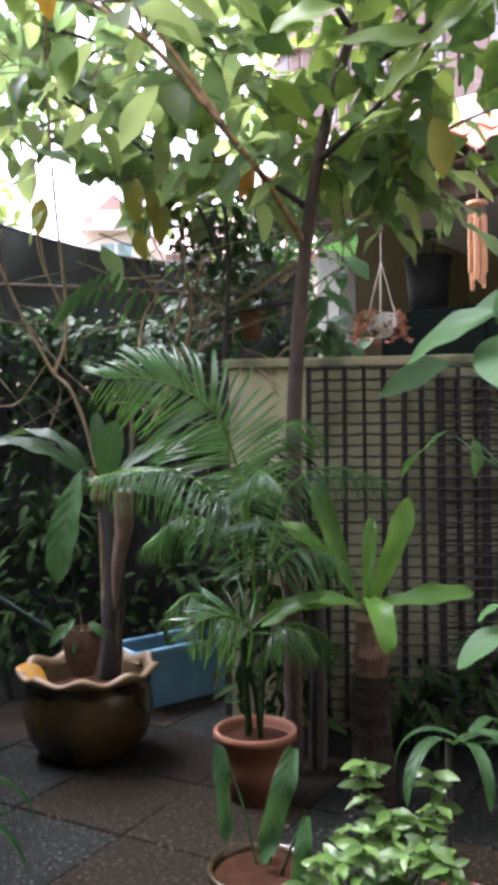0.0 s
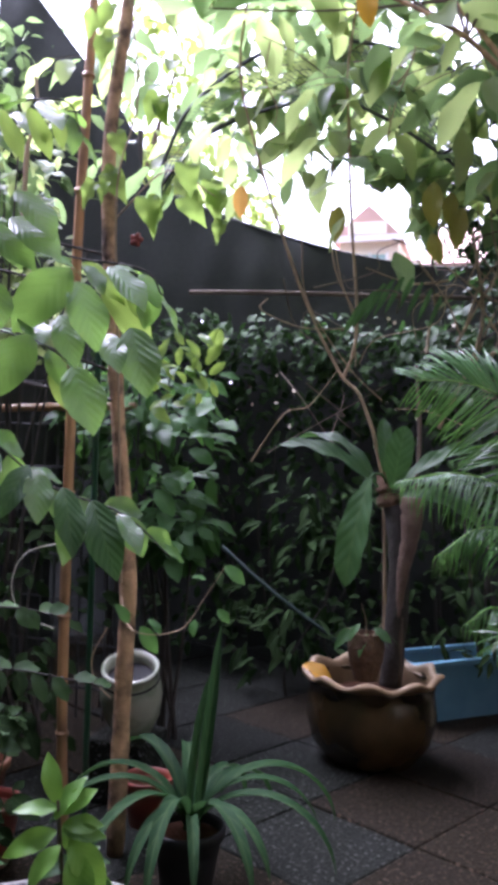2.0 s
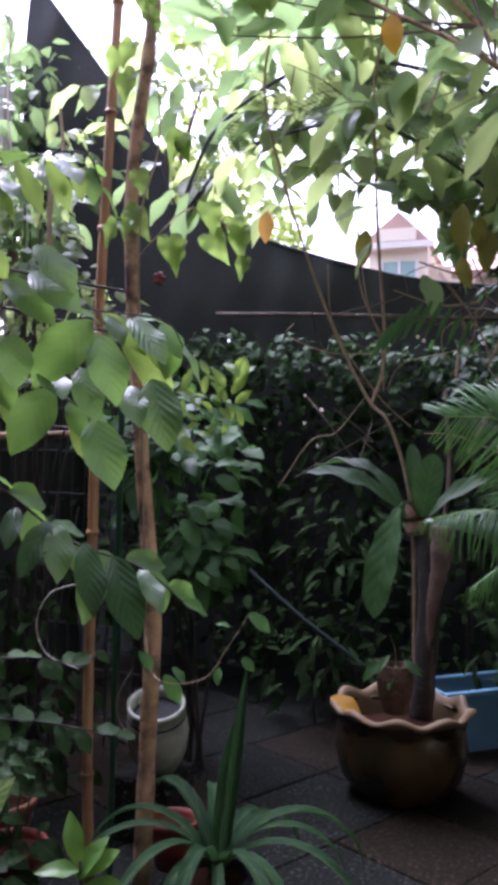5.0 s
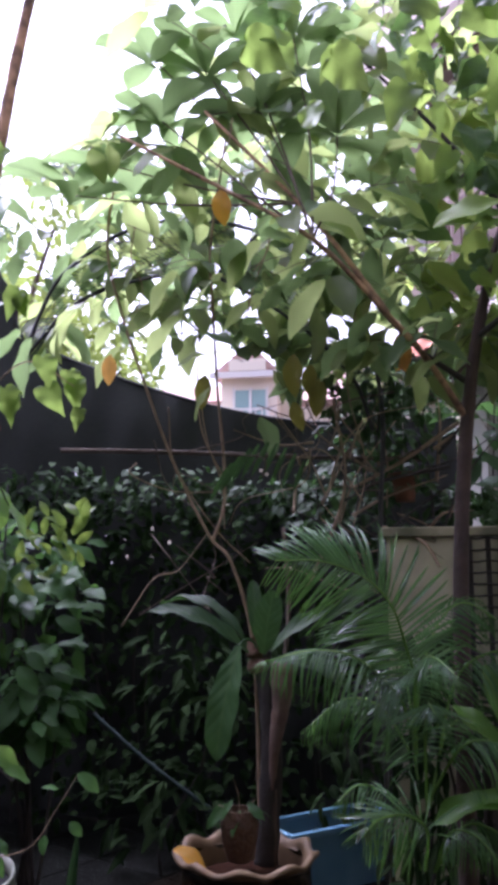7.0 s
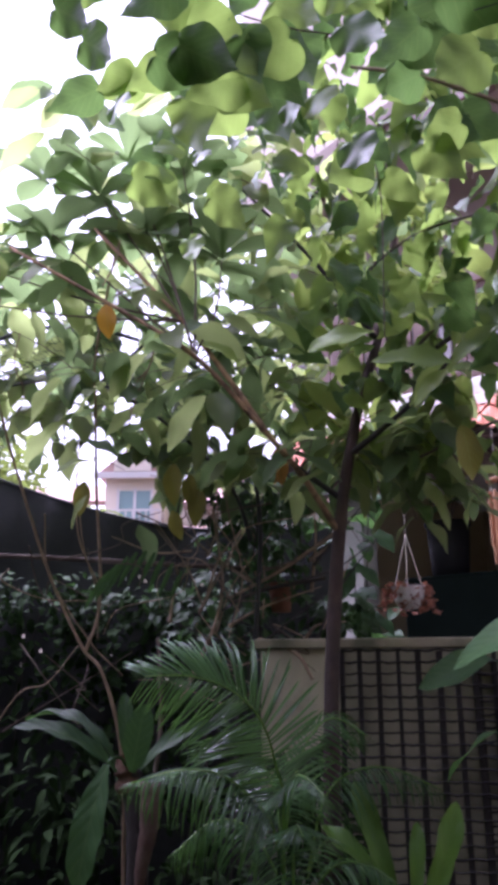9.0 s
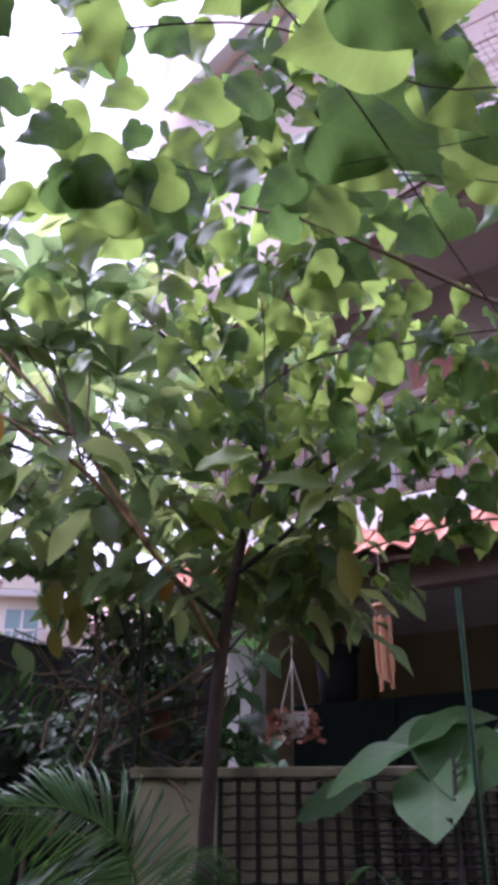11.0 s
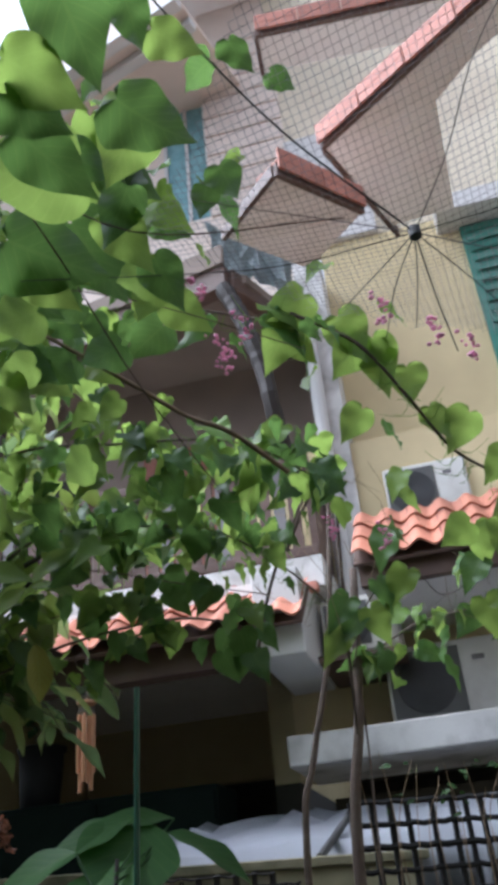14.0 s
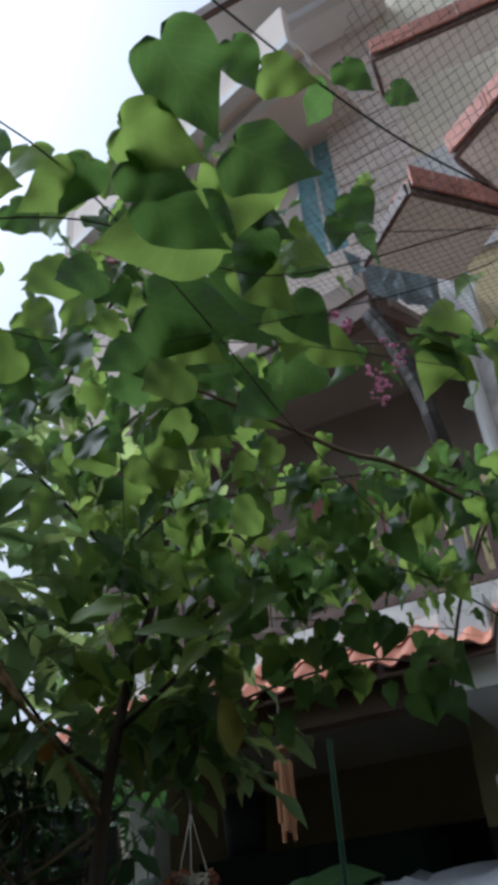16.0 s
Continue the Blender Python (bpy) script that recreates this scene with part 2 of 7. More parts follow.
M_STRING = material("pale_cord", (0.55, 0.50, 0.44), 0.8, 0.1, 20, 0, 60)
M_GREENNET = material("dark_green_net", (0.035, 0.06, 0.04), 0.7, 0.3, 20, 0, 60)
M_WIRE = material("dark_wire", (0.03, 0.03, 0.032), 0.5, 0.2, 20, 0, 60)
M_WETFIBRE = material("wet_dark_fibre", (0.018, 0.012, 0.008), 0.85, 0.6, 30, 1.0, 60, spec=0.2)
M_MOSSY = material("fibrous_log", (0.10, 0.055, 0.03), 0.95, 0.6, 30, 1.0, 60)
M_FARHOUSE = material("pale_cream_far_render", (0.70, 0.64, 0.53), 0.85, 0.06, 2, 0.05, 30)
M_FARWIN = material("pale_far_glass", (0.20, 0.33, 0.32), 0.4, 0.1, 3, 0.0, 20)
M_FARROOF = material("far_clay_roof", (0.40, 0.26, 0.22), 0.8, 0.2, 3, 0.1, 20)

M_LEAF_SHOOT = leaf_material("fresh_shoot_leaf", (0.14, 0.25, 0.05), (0.46, 0.58, 0.14), 0.42, 0.2, 0.5, 0.35, crinkle=0.06)
M_LEAF_VINE = leaf_material("vine_leaf", (0.080, 0.175, 0.042), (0.36, 0.50, 0.105), 0.5, 0.2, 0.58, 0.7, crinkle=0.06, spec=0.25)
# Dimmer copy of the vine leaf: the look of shaded leaves put into colour.
M_LEAF_VINE_DIM = leaf_material("dim_vine_leaf", (0.042, 0.11, 0.036), (0.19, 0.33, 0.075), 0.48, 0.2, 0.46, 0.65, crinkle=0.06, spec=0.25)
M_LEAF_TREE = leaf_material("tree_leaf", (0.115, 0.195, 0.075), (0.50, 0.60, 0.22), 0.45, 0.15, 0.66, 0.7, crinkle=0.05, spec=0.3)
# Dimmer copy of the tree leaf, mixed in for leaves in shade.
M_LEAF_TREE_DIM = leaf_material("dim_tree_leaf", (0.065, 0.13, 0.06), (0.30, 0.43, 0.16), 0.42, 0.15, 0.55, 0.6, crinkle=0.05, spec=0.3)
M_LEAF_GLOSS = leaf_material("glossy_leaf", (0.050, 0.140, 0.038), (0.32, 0.54, 0.09), 0.32, 0.08, 0.48, 0.6, crinkle=0.2, spec=0.85)
# Yellower copy of the glossy leaf; light falling through is put into its colour.
M_LEAF_LIT = leaf_material("lit_glossy_leaf", (0.085, 0.17, 0.03), (0.36, 0.50, 0.09), 0.35, 0.15, 0.5, 0.5, crinkle=0.1, spec=0.5)
# Shade low in the planting is put into this near-black leaf colour.
M_LEAF_SHADE = leaf_material("shade_darkened_leaf", (0.012, 0.028, 0.012), (0.04, 0.09, 0.025), 0.8, 0.1, 0.1, 0.6, crinkle=0.05, spec=0.03)
M_LEAF_DARK = leaf_material("dark_leaf", (0.024, 0.06, 0.022), (0.06, 0.14, 0.03), 0.6, 0.1, 0.25, 0.5, crinkle=0.1, spec=0.2)
M_LEAF_LILY = leaf_material("dark_lily_leaf", (0.014, 0.040, 0.018), (0.05, 0.12, 0.03), 0.65, 0.1, 0.25, 0.4, spec=0.06)
M_LEAF_PALM = leaf_material("palm_leaflet", (0.042, 0.125, 0.048), (0.20, 0.40, 0.07), 0.25, 0.1, 0.34, 0.6, spec=0.6)
M_LEAF_NEST = leaf_material("nest_fern_leaf", (0.024, 0.068, 0.026), (0.11, 0.24, 0.05), 0.5, 0.12, 0.32, 0.45, crinkle=0.25, spec=0.2)
M_LEAF_BROAD = leaf_material("broad_smooth_leaf", (0.035, 0.105, 0.032), (0.15, 0.32, 0.06), 0.5, 0.12, 0.38, 0.45, crinkle=0.08, spec=0.22)
M_LEAF_STAG = leaf_material("bright_strap_leaf", (0.09, 0.22, 0.035), (0.26, 0.45, 0.05), 0.4, 0.08, 0.35, 0.35)
M_LEAF_VARI = leaf_material("yellow_green_leaf", (0.055, 0.13, 0.035), (0.24, 0.40, 0.09), 0.4, 0.25, 0.35, 0.75)
M_LEAF_CALAD = leaf_material("white_veined_leaf", (0.15, 0.26, 0.075), (0.3, 0.42, 0.1), 0.4, 0.9, 0.35, 0.2, rib=(0.55, 0.6, 0.42))
M_LEAF_FAR = leaf_material("far_leaf", (0.14, 0.21, 0.05), (0.35, 0.45, 0.1), 0.6, 0.1, 0.4, 0.4)

# ---- mesh helpers ----
def part(name, bm, mat, parent=None, label="", smooth=False, at=None):
    me = bpy.data.meshes.new(name)
    if smooth:
        for f in bm.faces:
            f.smooth = True
    bm.to_mesh(me)
    bm.free()
    me.materials.append(mat)
    ob = new(name, me)
    if at is not None:
        ob.matrix_basis = at
    if parent is not None:
        ob.parent = parent
    if label:
        ob["label"] = label
    return ob


def thing(name, label, category, at=None, group="", kind=""):
    ob = new(name)
    ob.empty_display_size = 0.1
    if at is not None:
        ob.matrix_basis = at
    return tagged(ob, label, category, group, kind)


def box(size, at=None, bevel=0.0, bm=None):
    bm = bm or bmesh.new()
    made = bmesh.ops.create_cube(bm, size=1.0, matrix=(at or Matrix()) @ Matrix.Diagonal((*size, 1)))
    if bevel:
        edges = list({e for v in made["verts"] for e in v.link_edges})
        bmesh.ops.bevel(bm, geom=edges, offset=bevel, segments=2, affect="EDGES", profile=0.5)
    return bm


def span(x0, x1, y0, y1, z0, z1, bevel=0.0, bm=None):
    return box((x1 - x0, y1 - y0, z1 - z0), pose((x0 + x1) / 2, (y0 + y1) / 2, (z0 + z1) / 2), bevel, bm)


def lathe(profile, segs=32, wave=None, bm=None, caps=True):
    """profile: (radius, height) rows; wave(row, angle) -> (radius factor, height added)."""
    bm = bm or bmesh.new()
    rings = []
    for i, (r, z) in enumerate(profile):
        ring = []
        for k in range(segs):
            a = 2 * math.pi * k / segs
            f, dz = wave(i, a) if wave else (1, 0)
            ring.append(bm.verts.new((r * f * math.cos(a), r * f * math.sin(a), z + dz)))
        rings.append(ring)
    for a, b in zip(rings, rings[1:]):
        for k in range(segs):
            bm.faces.new((a[k], a[(k + 1) % segs], b[(k + 1) % segs], b[k]))
    if caps:
        bm.faces.new(list(reversed(rings[0])))
        bm.faces.new(rings[-1])
    return bm


def smooth_path(points, steps=6):
    pts = [Vector(p) for p in points]
    if len(pts) < 3:
        return [pts[0].lerp(pts[1], k / steps) for k in range(steps + 1)]
    ext = [2 * pts[0] - pts[1]] + pts + [2 * pts[-1] - pts[-2]]
    out = []
    for i in range(1, len(ext) - 2):
        p0, p1, p2, p3 = ext[i - 1:i + 3]
        for k in range(steps):
            t = k / steps
            out.append(0.5 * (2 * p1 + (p2 - p0) * t + (2 * p0 - 5 * p1 + 4 * p2 - p3) * t * t + (3 * p1 - p0 - 3 * p2 + p3) * t ** 3))
    return out + [pts[-1]]


def tube(points, r0, r1=None, segs=8, steps=6, knobs=0.0, rng=None, bm=None):
    bm = bm or bmesh.new()
    path = smooth_path(points, steps)
    r1 = r0 if r1 is None else r1
    rings, n = [], len(path)
    across = None
    for i, p in enumerate(path):
        d = (path[min(i + 1, n - 1)] - path[max(i - 1, 0)]).normalized()
        across = d.orthogonal().normalized() if across is None else (across - d * across.dot(d)).normalized()
        q = Matrix((across, d.cross(across), d)).transposed()
        r = r0 + (r1 - r0) * i / (n - 1)
        if rng and knobs:
            r *= 1 + rng.uniform(-knobs, knobs)
        rings.append([bm.verts.new(p + q @ Vector((r * math.cos(2 * math.pi * k / segs), r * math.sin(2 * math.pi * k / segs), 0))) for k in range(segs)])
    for a, b in zip(rings, rings[1:]):
        for k in range(segs):
            bm.faces.new((a[k], a[(k + 1) % segs], b[(k + 1) % segs], b[k]))
    bm.faces.new(list(reversed(rings[0])))
    bm.faces.new(rings[-1])
    return bm


def bamboo(points, r, joint=0.32, bm=None):
    bm = tube(points, r, r * 0.85, 10, 8, bm=bm)
    path = smooth_path(points, 10)
    run = 0
    for a, b in zip(path, path[1:]):
        run += (b - a).length
        if run > joint:
            run = 0
            d = (b - a).normalized()
            bmesh.ops.create_cone(bm, cap_ends=True, segments=10, radius1=r * 1.16, radius2=r * 1.16, depth=0.014, matrix=Matrix.Translation(b) @ d.to_track_quat("Z", "Y").to_matrix().to_4x4())
    return bm


# A leaf outline: half widths along the blade, of unit length.
HEART = [(-0.03, 0.05), (-0.10, 0.16), (-0.08, 0.29), (0.04, 0.385), (0.20, 0.42), (0.36, 0.38), (0.52, 0.295), (0.66, 0.20), (0.78, 0.12), (0.88, 0.055), (1.0, 0.0)]
OVAL = [(0.0, 0.02), (0.12, 0.15), (0.3, 0.25), (0.5, 0.285), (0.7, 0.24), (0.88, 0.12), (1.0, 0.0)]
LANCE = [(0.0, 0.02), (0.15, 0.09), (0.4, 0.15), (0.65, 0.13), (0.85, 0.07), (1.0, 0.0)]
STRAP = [(0.0, 0.035), (0.2, 0.05), (0.45, 0.06), (0.7, 0.055), (0.9, 0.03), (1.0, 0.0)]
NEST = [(0.0, 0.03), (0.1, 0.06), (0.2, 0.095), (0.3, 0.12), (0.4, 0.135), (0.5, 0.142), (0.6, 0.142), (0.7, 0.136), (0.8, 0.12), (0.88, 0.095), (0.95, 0.055), (1.0, 0.0)]
PINNA = [(0.0, 0.012), (0.3, 0.024), (0.7, 0.018), (1.0, 0.0)]


def blade(outline, fold=0.25, droop=0.25, ripple=0.0, twist=0.0, fine=1, bend=0.0):
    """Verts, faces and uvs of one leaf along +x, face up, midrib at y = 0."""
    pts = []
    ends = [outline[0]] + list(outline) + [outline[-1]]
    for p, q, r, s in zip(ends, ends[1:], ends[2:], ends[3:]):
        for k in range(fine):
            f = k / fine
            pts.append(tuple(max(-0.6 if j == 0 else 0.0, q[j] + 0.5 * f * (r[j] - p[j] + f * (2 * p[j] - 5 * q[j] + 4 * r[j] - s[j] + f * (3 * (q[j] - r[j]) + s[j] - p[j])))) for j in (0, 1)))
    pts.append(outline[-1])
    verts, uvs, faces = [], [], []
    n = len(pts)
    for i, (x, w) in enumerate(pts):
        sx = max(x, 0)
        zc = -droop * sx * sx
        rip = ripple * math.sin(i * 2.1 / fine) * w
        tw = twist * sx
        for s in (-1, -0.5, 0, 0.5, 1):
            up = abs(s) * w * fold + (rip * s * s * (1 if s > 0 else -0.7))
            yy = s * w
            if bend:
                a = bend * sx
                verts.append((math.sin(a) / bend + up * math.sin(a), yy, (math.cos(a) - 1) / bend + up * math.cos(a)))
            else:
                verts.append((x if s else max(x, 0.0), yy * math.cos(tw), zc + up + yy * math.sin(tw)))
            uvs.append((max(x, 0), 0.5 + s * 0.5 * min(1, w / 0.3 + 0.2)))
    for i in range(n - 1):
        for k in range(4):
            a = i * 5 + k
            faces.append((a, a + 1, a + 6, a + 5))
    return np.array(verts), faces, np.array(uvs)


def leaves_mesh(name, template, mats, thick=0.0):
    """One mesh of many leaves, from a template and 4 x 4 matrices."""
    v, f, uv = template
    n = len(v)
    hom = np.c_[v, np.ones(n)]
    mats = np.array([np.array(m) for m in mats])
    allv = np.einsum("kij,nj->kni", mats, hom)[:, :, :3].reshape(-1, 3)
    fa = np.array(f)
    allf = (fa[None] + (np.arange(len(mats)) * n)[:, None, None]).reshape(-1, fa.shape[1])
    me = bpy.data.meshes.new(name)
    me.from_pydata(allv.tolist(), [], allf.tolist())
    lay = me.uv_layers.new(name="UVMap")
    lay.data.foreach_set("uv", np.tile(uv[fa.reshape(-1)], (len(mats), 1)).astype(np.float32).reshape(-1))
    me.polygons.foreach_set("use_smooth", [True] * len(me.polygons))
    return me


def leaves(name, template, mats, mat, parent=None, label="", kind=""):
    me = leaves_mesh(name, template, mats)
    me.materials.append(mat)
    ob = new(name, me)
    if parent is not None:
        ob.parent = parent
    return tagged(ob, label, "", "", kind)


def leaf_at(p, way, up, size, wide=1.0):
    """A leaf's matrix: base at p, tip along way, face towards up."""
    x = Vector(way).normalized()
    y = Vector(up).cross(x)
    if y.length < 1e-3:
        y = x.orthogonal()
    y.normalize()
    z = x.cross(y)
    return Matrix(((x[0] * size, y[0] * size * wide, z[0] * size, p[0]), (x[1] * size, y[1] * size * wide, z[1] * size, p[1]), (x[2] * size, y[2] * size * wide, z[2] * size, p[2]), (0, 0, 0, 1)))


def unit(rng, flat=1.0):
    a = rng.uniform(0, 2 * math.pi)
    z = rng.uniform(-1, 1) * flat
    return Vector((math.cos(a), math.sin(a), z)).normalized()


T_HEART = blade(HEART, 0.24, 0.35, 0.2, 0.2, 2)
T_OVAL = blade(OVAL, 0.2, 0.3, 0.16, 0.08, 2)
T_LANCE = blade(LANCE, 0.25, 0.35)
T_STRAP = blade(STRAP, 0.3, 0.9, 0.0, 0.0, 3, bend=1.7)
T_STIFF = blade(STRAP, 0.5, 0.15, 0.0, 0.2, 2)
T_PINNA = blade(PINNA, 0.5, 0.45, 0, 0, 2, bend=1.4)
T_SMALL = blade([(0, .03), (.3, .26), (.65, .22), (1, 0)], 0.2, 0.3)


def twigs(spots, rng, size, per=7, length=0.3, spread=1.0, hang=0.25, wide=(0.85, 1.15)):
    """Leaf matrices on short twigs round the spots, and the twigs' own lines."""
    mats, lines = [], []
    for p in spots:
        d = unit(rng, 0.6)
        d.z -= hang * 0.5
        d.normalize()
        end = p + d * length * rng.uniform(0.6, 1.2)
        lines.append((p, (p + end) / 2 + Vector((0, 0, 0.02)), end))
        for k in range(per):
            t = (k + 0.6) / per
            q = p.lerp(end, t)
            side = d.cross(Vector((0, 0, 1))) * (1 if k % 2 else -1)
            way = (d * 0.5 + side * spread + unit(rng) * 0.45 - Vector((0, 0, hang))).normalized()
            up = (Vector((0, 0, 1)) + unit(rng) * 0.45).normalized()
            mats.append(leaf_at(q, way, up, size * rng.uniform(0.65, 1.2), rng.uniform(*wide)))
    return mats, lines


def sprigs(lines, r, bm=None):
    bm = bm or bmesh.new()
    for l in lines:
        tube(l, r, r * 0.6, 4, 2, bm=bm)
    return bm

# ---- ground, boundary wall, trellis ----
R = random.Random(11)
ground = part("ground", span(-400, 400, -400, 400, -0.3, -0.03), M_GROUND)
tagged(ground, "dark damp earth ground under the paving", "ground", kind="structure")

pavement = thing("pavement", "paving of dark and brown pebble-washed slabs", "paving", kind="structure")
slab_mesh = {}
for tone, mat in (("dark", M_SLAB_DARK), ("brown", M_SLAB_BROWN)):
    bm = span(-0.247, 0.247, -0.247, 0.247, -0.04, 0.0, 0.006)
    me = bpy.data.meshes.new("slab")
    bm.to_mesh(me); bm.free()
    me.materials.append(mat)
    slab_mesh[tone] = me
rng = random.Random(12)
for i in range(-14, 15):
    for j in range(-14, 17):
        spot = Matrix.Rotation(radians(-28), 3, "Z") @ Vector((i * 0.5, j * 0.5 + 0.6, 0))
        if not (-3.6 < spot.x < 3.8 and -2.6 < spot.y < 5.6):
            continue
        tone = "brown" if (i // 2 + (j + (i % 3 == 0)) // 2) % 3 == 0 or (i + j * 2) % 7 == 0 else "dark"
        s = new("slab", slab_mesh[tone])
        s.parent = pavement
        s.matrix_basis = pose(0, 0, 0, 0, 0, -28) @ pose(i * 0.5, j * 0.5 + 0.6, rng.uniform(-0.003, 0.003), rng.uniform(-0.3, 0.3), rng.uniform(-0.3, 0.3), 0)

# The boundary wall runs away to the right, 5 degrees off square.
WALL = pose(-0.09, 4.05, 0, 0, 0, -5)
wall_b = part("wall_boundary", span(0, 4.4, 0, 0.12, 0, 1.74), M_WALL, at=WALL)
tagged(wall_b, "stained beige rendered boundary wall of a garden", "wall", kind="structure")
part("coping", span(-0.03, 4.43, -0.03, 0.15, 1.743, 1.79, 0.008), M_COPING, wall_b)


def trellis(name, at, width, height, z0, cols, rows, label, rng, slat=(0.024, 0.032), cross=0.010, mat=M_TRELLIS):
    t = thing(name, label, "trellis", at, group="garden trellises")
    for k in range(cols + 1):
        x = width * k / cols + rng.uniform(-0.008, 0.008)
        w = rng.uniform(*slat)
        part("upright_slat", span(x - w / 2, x + w / 2, -0.012, 0.006, z0, z0 + height, 0.003), mat, t, at=pose(0, 0, 0, 0, rng.uniform(-0.5, 0.5), 0))
    for k in range(rows + 1):
        z = z0 + height * k / rows
        pts = [(width * q / (2 * cols), -0.018 + rng.uniform(-0.003, 0.003), z + 0.003 * math.cos(math.pi * q) + rng.uniform(-0.003, 0.003)) for q in range(2 * cols + 1)]
        part("cross_slat", tube(pts, cross * rng.uniform(0.8, 1.1), None, 5, 2), mat, t)
    return t


trellis("trellis", WALL @ pose(0.38, -0.035, 0), 1.75, 1.68, 0.05, 19, 32, "dark brown slatted trellis fixed to the beige wall", R, (0.018, 0.030), 0.0058)
trellis("trellis", WALL @ pose(1.02, -0.012, 0), 1.25, 1.6, 0.08, 17, 27, "second dark trellis panel fixed close behind the first", R, (0.014, 0.026), 0.0065)
trellis("trellis", pose(2.25, 3.38, 0, 0, 0, -6), 1.1, 1.55, 0.42, 11, 16, "black square-mesh plastic trellis panel beside thin poles", R, (0.024, 0.034), 0.015, M_BLACKPOT)

# ---- the neighbour's house; its front is turned 38 degrees ----
HOUSE = pose(0, 0, 0, 0, 0, -38)
house = thing("neighbour_house", "yellow and beige three-storey house with clay tile eaves", "house", HOUSE)


def hpart(name, bm, mat, parent=house, label="", smooth=False, at=None):
    return part(name, bm, mat, parent, label, smooth, at)


# porch: floor, back wall with a wide opening, its room's dimness painted dark, soffit
hpart("porch_floor", span(-4.1, 6, 5.0, 11.5, 0.0, 0.12), M_PORCHFLOOR)
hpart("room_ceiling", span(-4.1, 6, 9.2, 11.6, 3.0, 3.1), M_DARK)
hpart("back_wall", span(-4.1, -1.2, 9.0, 9.2, 2.86, 3.62), M_PORCHWALL)
hpart("back_wall", span(-4.1, -3.1, 9.0, 9.2, 0.12, 2.86), M_PORCHWALL)
hpart("side_wall", span(-4.1, -3.9, 6.2, 9.0, 0.12, 3.62), M_PORCHWALL)
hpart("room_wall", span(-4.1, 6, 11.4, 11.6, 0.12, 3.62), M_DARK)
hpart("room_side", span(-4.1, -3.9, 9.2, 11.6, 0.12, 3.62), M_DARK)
hpart("soffit", span(-4.1, -0.75, 5.35, 9.0, 3.54, 3.62), M_SOFFIT)
hpart("eave_beam", span(-4.1, -0.9, 5.2, 5.36, 3.02, 3.24), M_BROWNWOOD)
hpart("beam_end", span(-0.95, -0.62, 5.15, 6.3, 3.02, 3.62, 0.01), M_PLAIN_WHITE, label="weathered white beam end")
hpart("porch_pillar", span(-3.6, -3.38, 5.45, 5.67, 0.12, 3.36, 0.008), M_PILLAR)
# bay with the air conditioners
hpart("bay_wall", span(-1.2, 6, 6.45, 6.65, 2.42, 5.2), M_YELLOW)
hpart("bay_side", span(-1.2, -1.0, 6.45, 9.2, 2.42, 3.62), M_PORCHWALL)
# Lower half of the same wall, painted dark as the shade below the ledge.
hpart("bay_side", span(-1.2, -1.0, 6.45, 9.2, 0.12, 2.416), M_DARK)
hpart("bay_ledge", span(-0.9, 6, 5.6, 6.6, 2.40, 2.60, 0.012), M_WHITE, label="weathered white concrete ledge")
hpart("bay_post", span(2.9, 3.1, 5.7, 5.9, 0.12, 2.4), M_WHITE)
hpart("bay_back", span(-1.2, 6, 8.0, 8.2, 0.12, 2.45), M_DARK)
# skirt roofs of clay tiles
def tile_skirt(u0, u1, d0, z0, d1, z1, rng, pitch=0.2):
    roof = hpart("tile_roof", span(u0, u1, -0.02, 0.0, 0.0, math.hypot(d1 - d0, z1 - z0)), M_BROWNWOOD, at=pose(0, d0, z0 - 0.03, -math.degrees(math.atan2(d1 - d0, z1 - z0)), 0, 0))
    slope = math.atan2(z1 - z0, d1 - d0)
    length = math.hypot(d1 - d0, z1 - z0)
    rows = max(2, round(length / 0.26))
    prof = []
    bm = bmesh.new()
    n = 10
    grid = [[bm.verts.new((-pitch / 2 + pitch * k / n, y, 0.027 * math.sin(math.pi * 2 * k / n) + lift)) for k in range(n + 1)] for y, lift in ((0, 0.022), (length / rows * 1.12, 0.0))]
    low = [bm.verts.new((v.co.x, v.co.y, v.co.z - 0.014)) for v in grid[0]]
    for k in range(n):
        bm.faces.new((grid[0][k], grid[0][k + 1], grid[1][k + 1], grid[1][k]))
        bm.faces.new((low[k + 1], low[k], grid[0][k], grid[0][k + 1]))
    me = bpy.data.meshes.new("roof_tile")
    bm.to_mesh(me); bm.free()
    me.materials.append(M_TILE)
    for f in me.polygons:
        f.use_smooth = True
    cols = round((u1 - u0) / pitch)
    for r in range(rows):
        for c in range(cols):
            o = new("roof_tile", me)
            o.parent = house
            o.matrix_basis = pose(u0 + (c + 0.5) * pitch, d0 - 0.04, z0 + 0.03, math.degrees(slope), 0, 0) @ pose(0, r * length / rows, rng.uniform(0, 0.006), 0, 0, rng.uniform(-1.2, 1.2))


tile_skirt(-4.0, -0.6, 5.02, 3.20, 5.50, 3.60, R)
tile_skirt(-0.22, 2.6, 5.05, 3.52, 5.75, 4.10, R)
hpart("skirt_soffit", span(-0.2, 2.6, 5.2, 6.45, 3.42, 3.47), M_SOFFIT)
hpart("skirt_beam", span(-0.2, 2.6, 5.12, 5.2, 3.38, 3.52), M_BROWNWOOD)
hpart("red_flashing", span(-4.0, -0.55, 5.58, 5.66, 3.58, 3.65, 0.01), M_TILE_PINK)
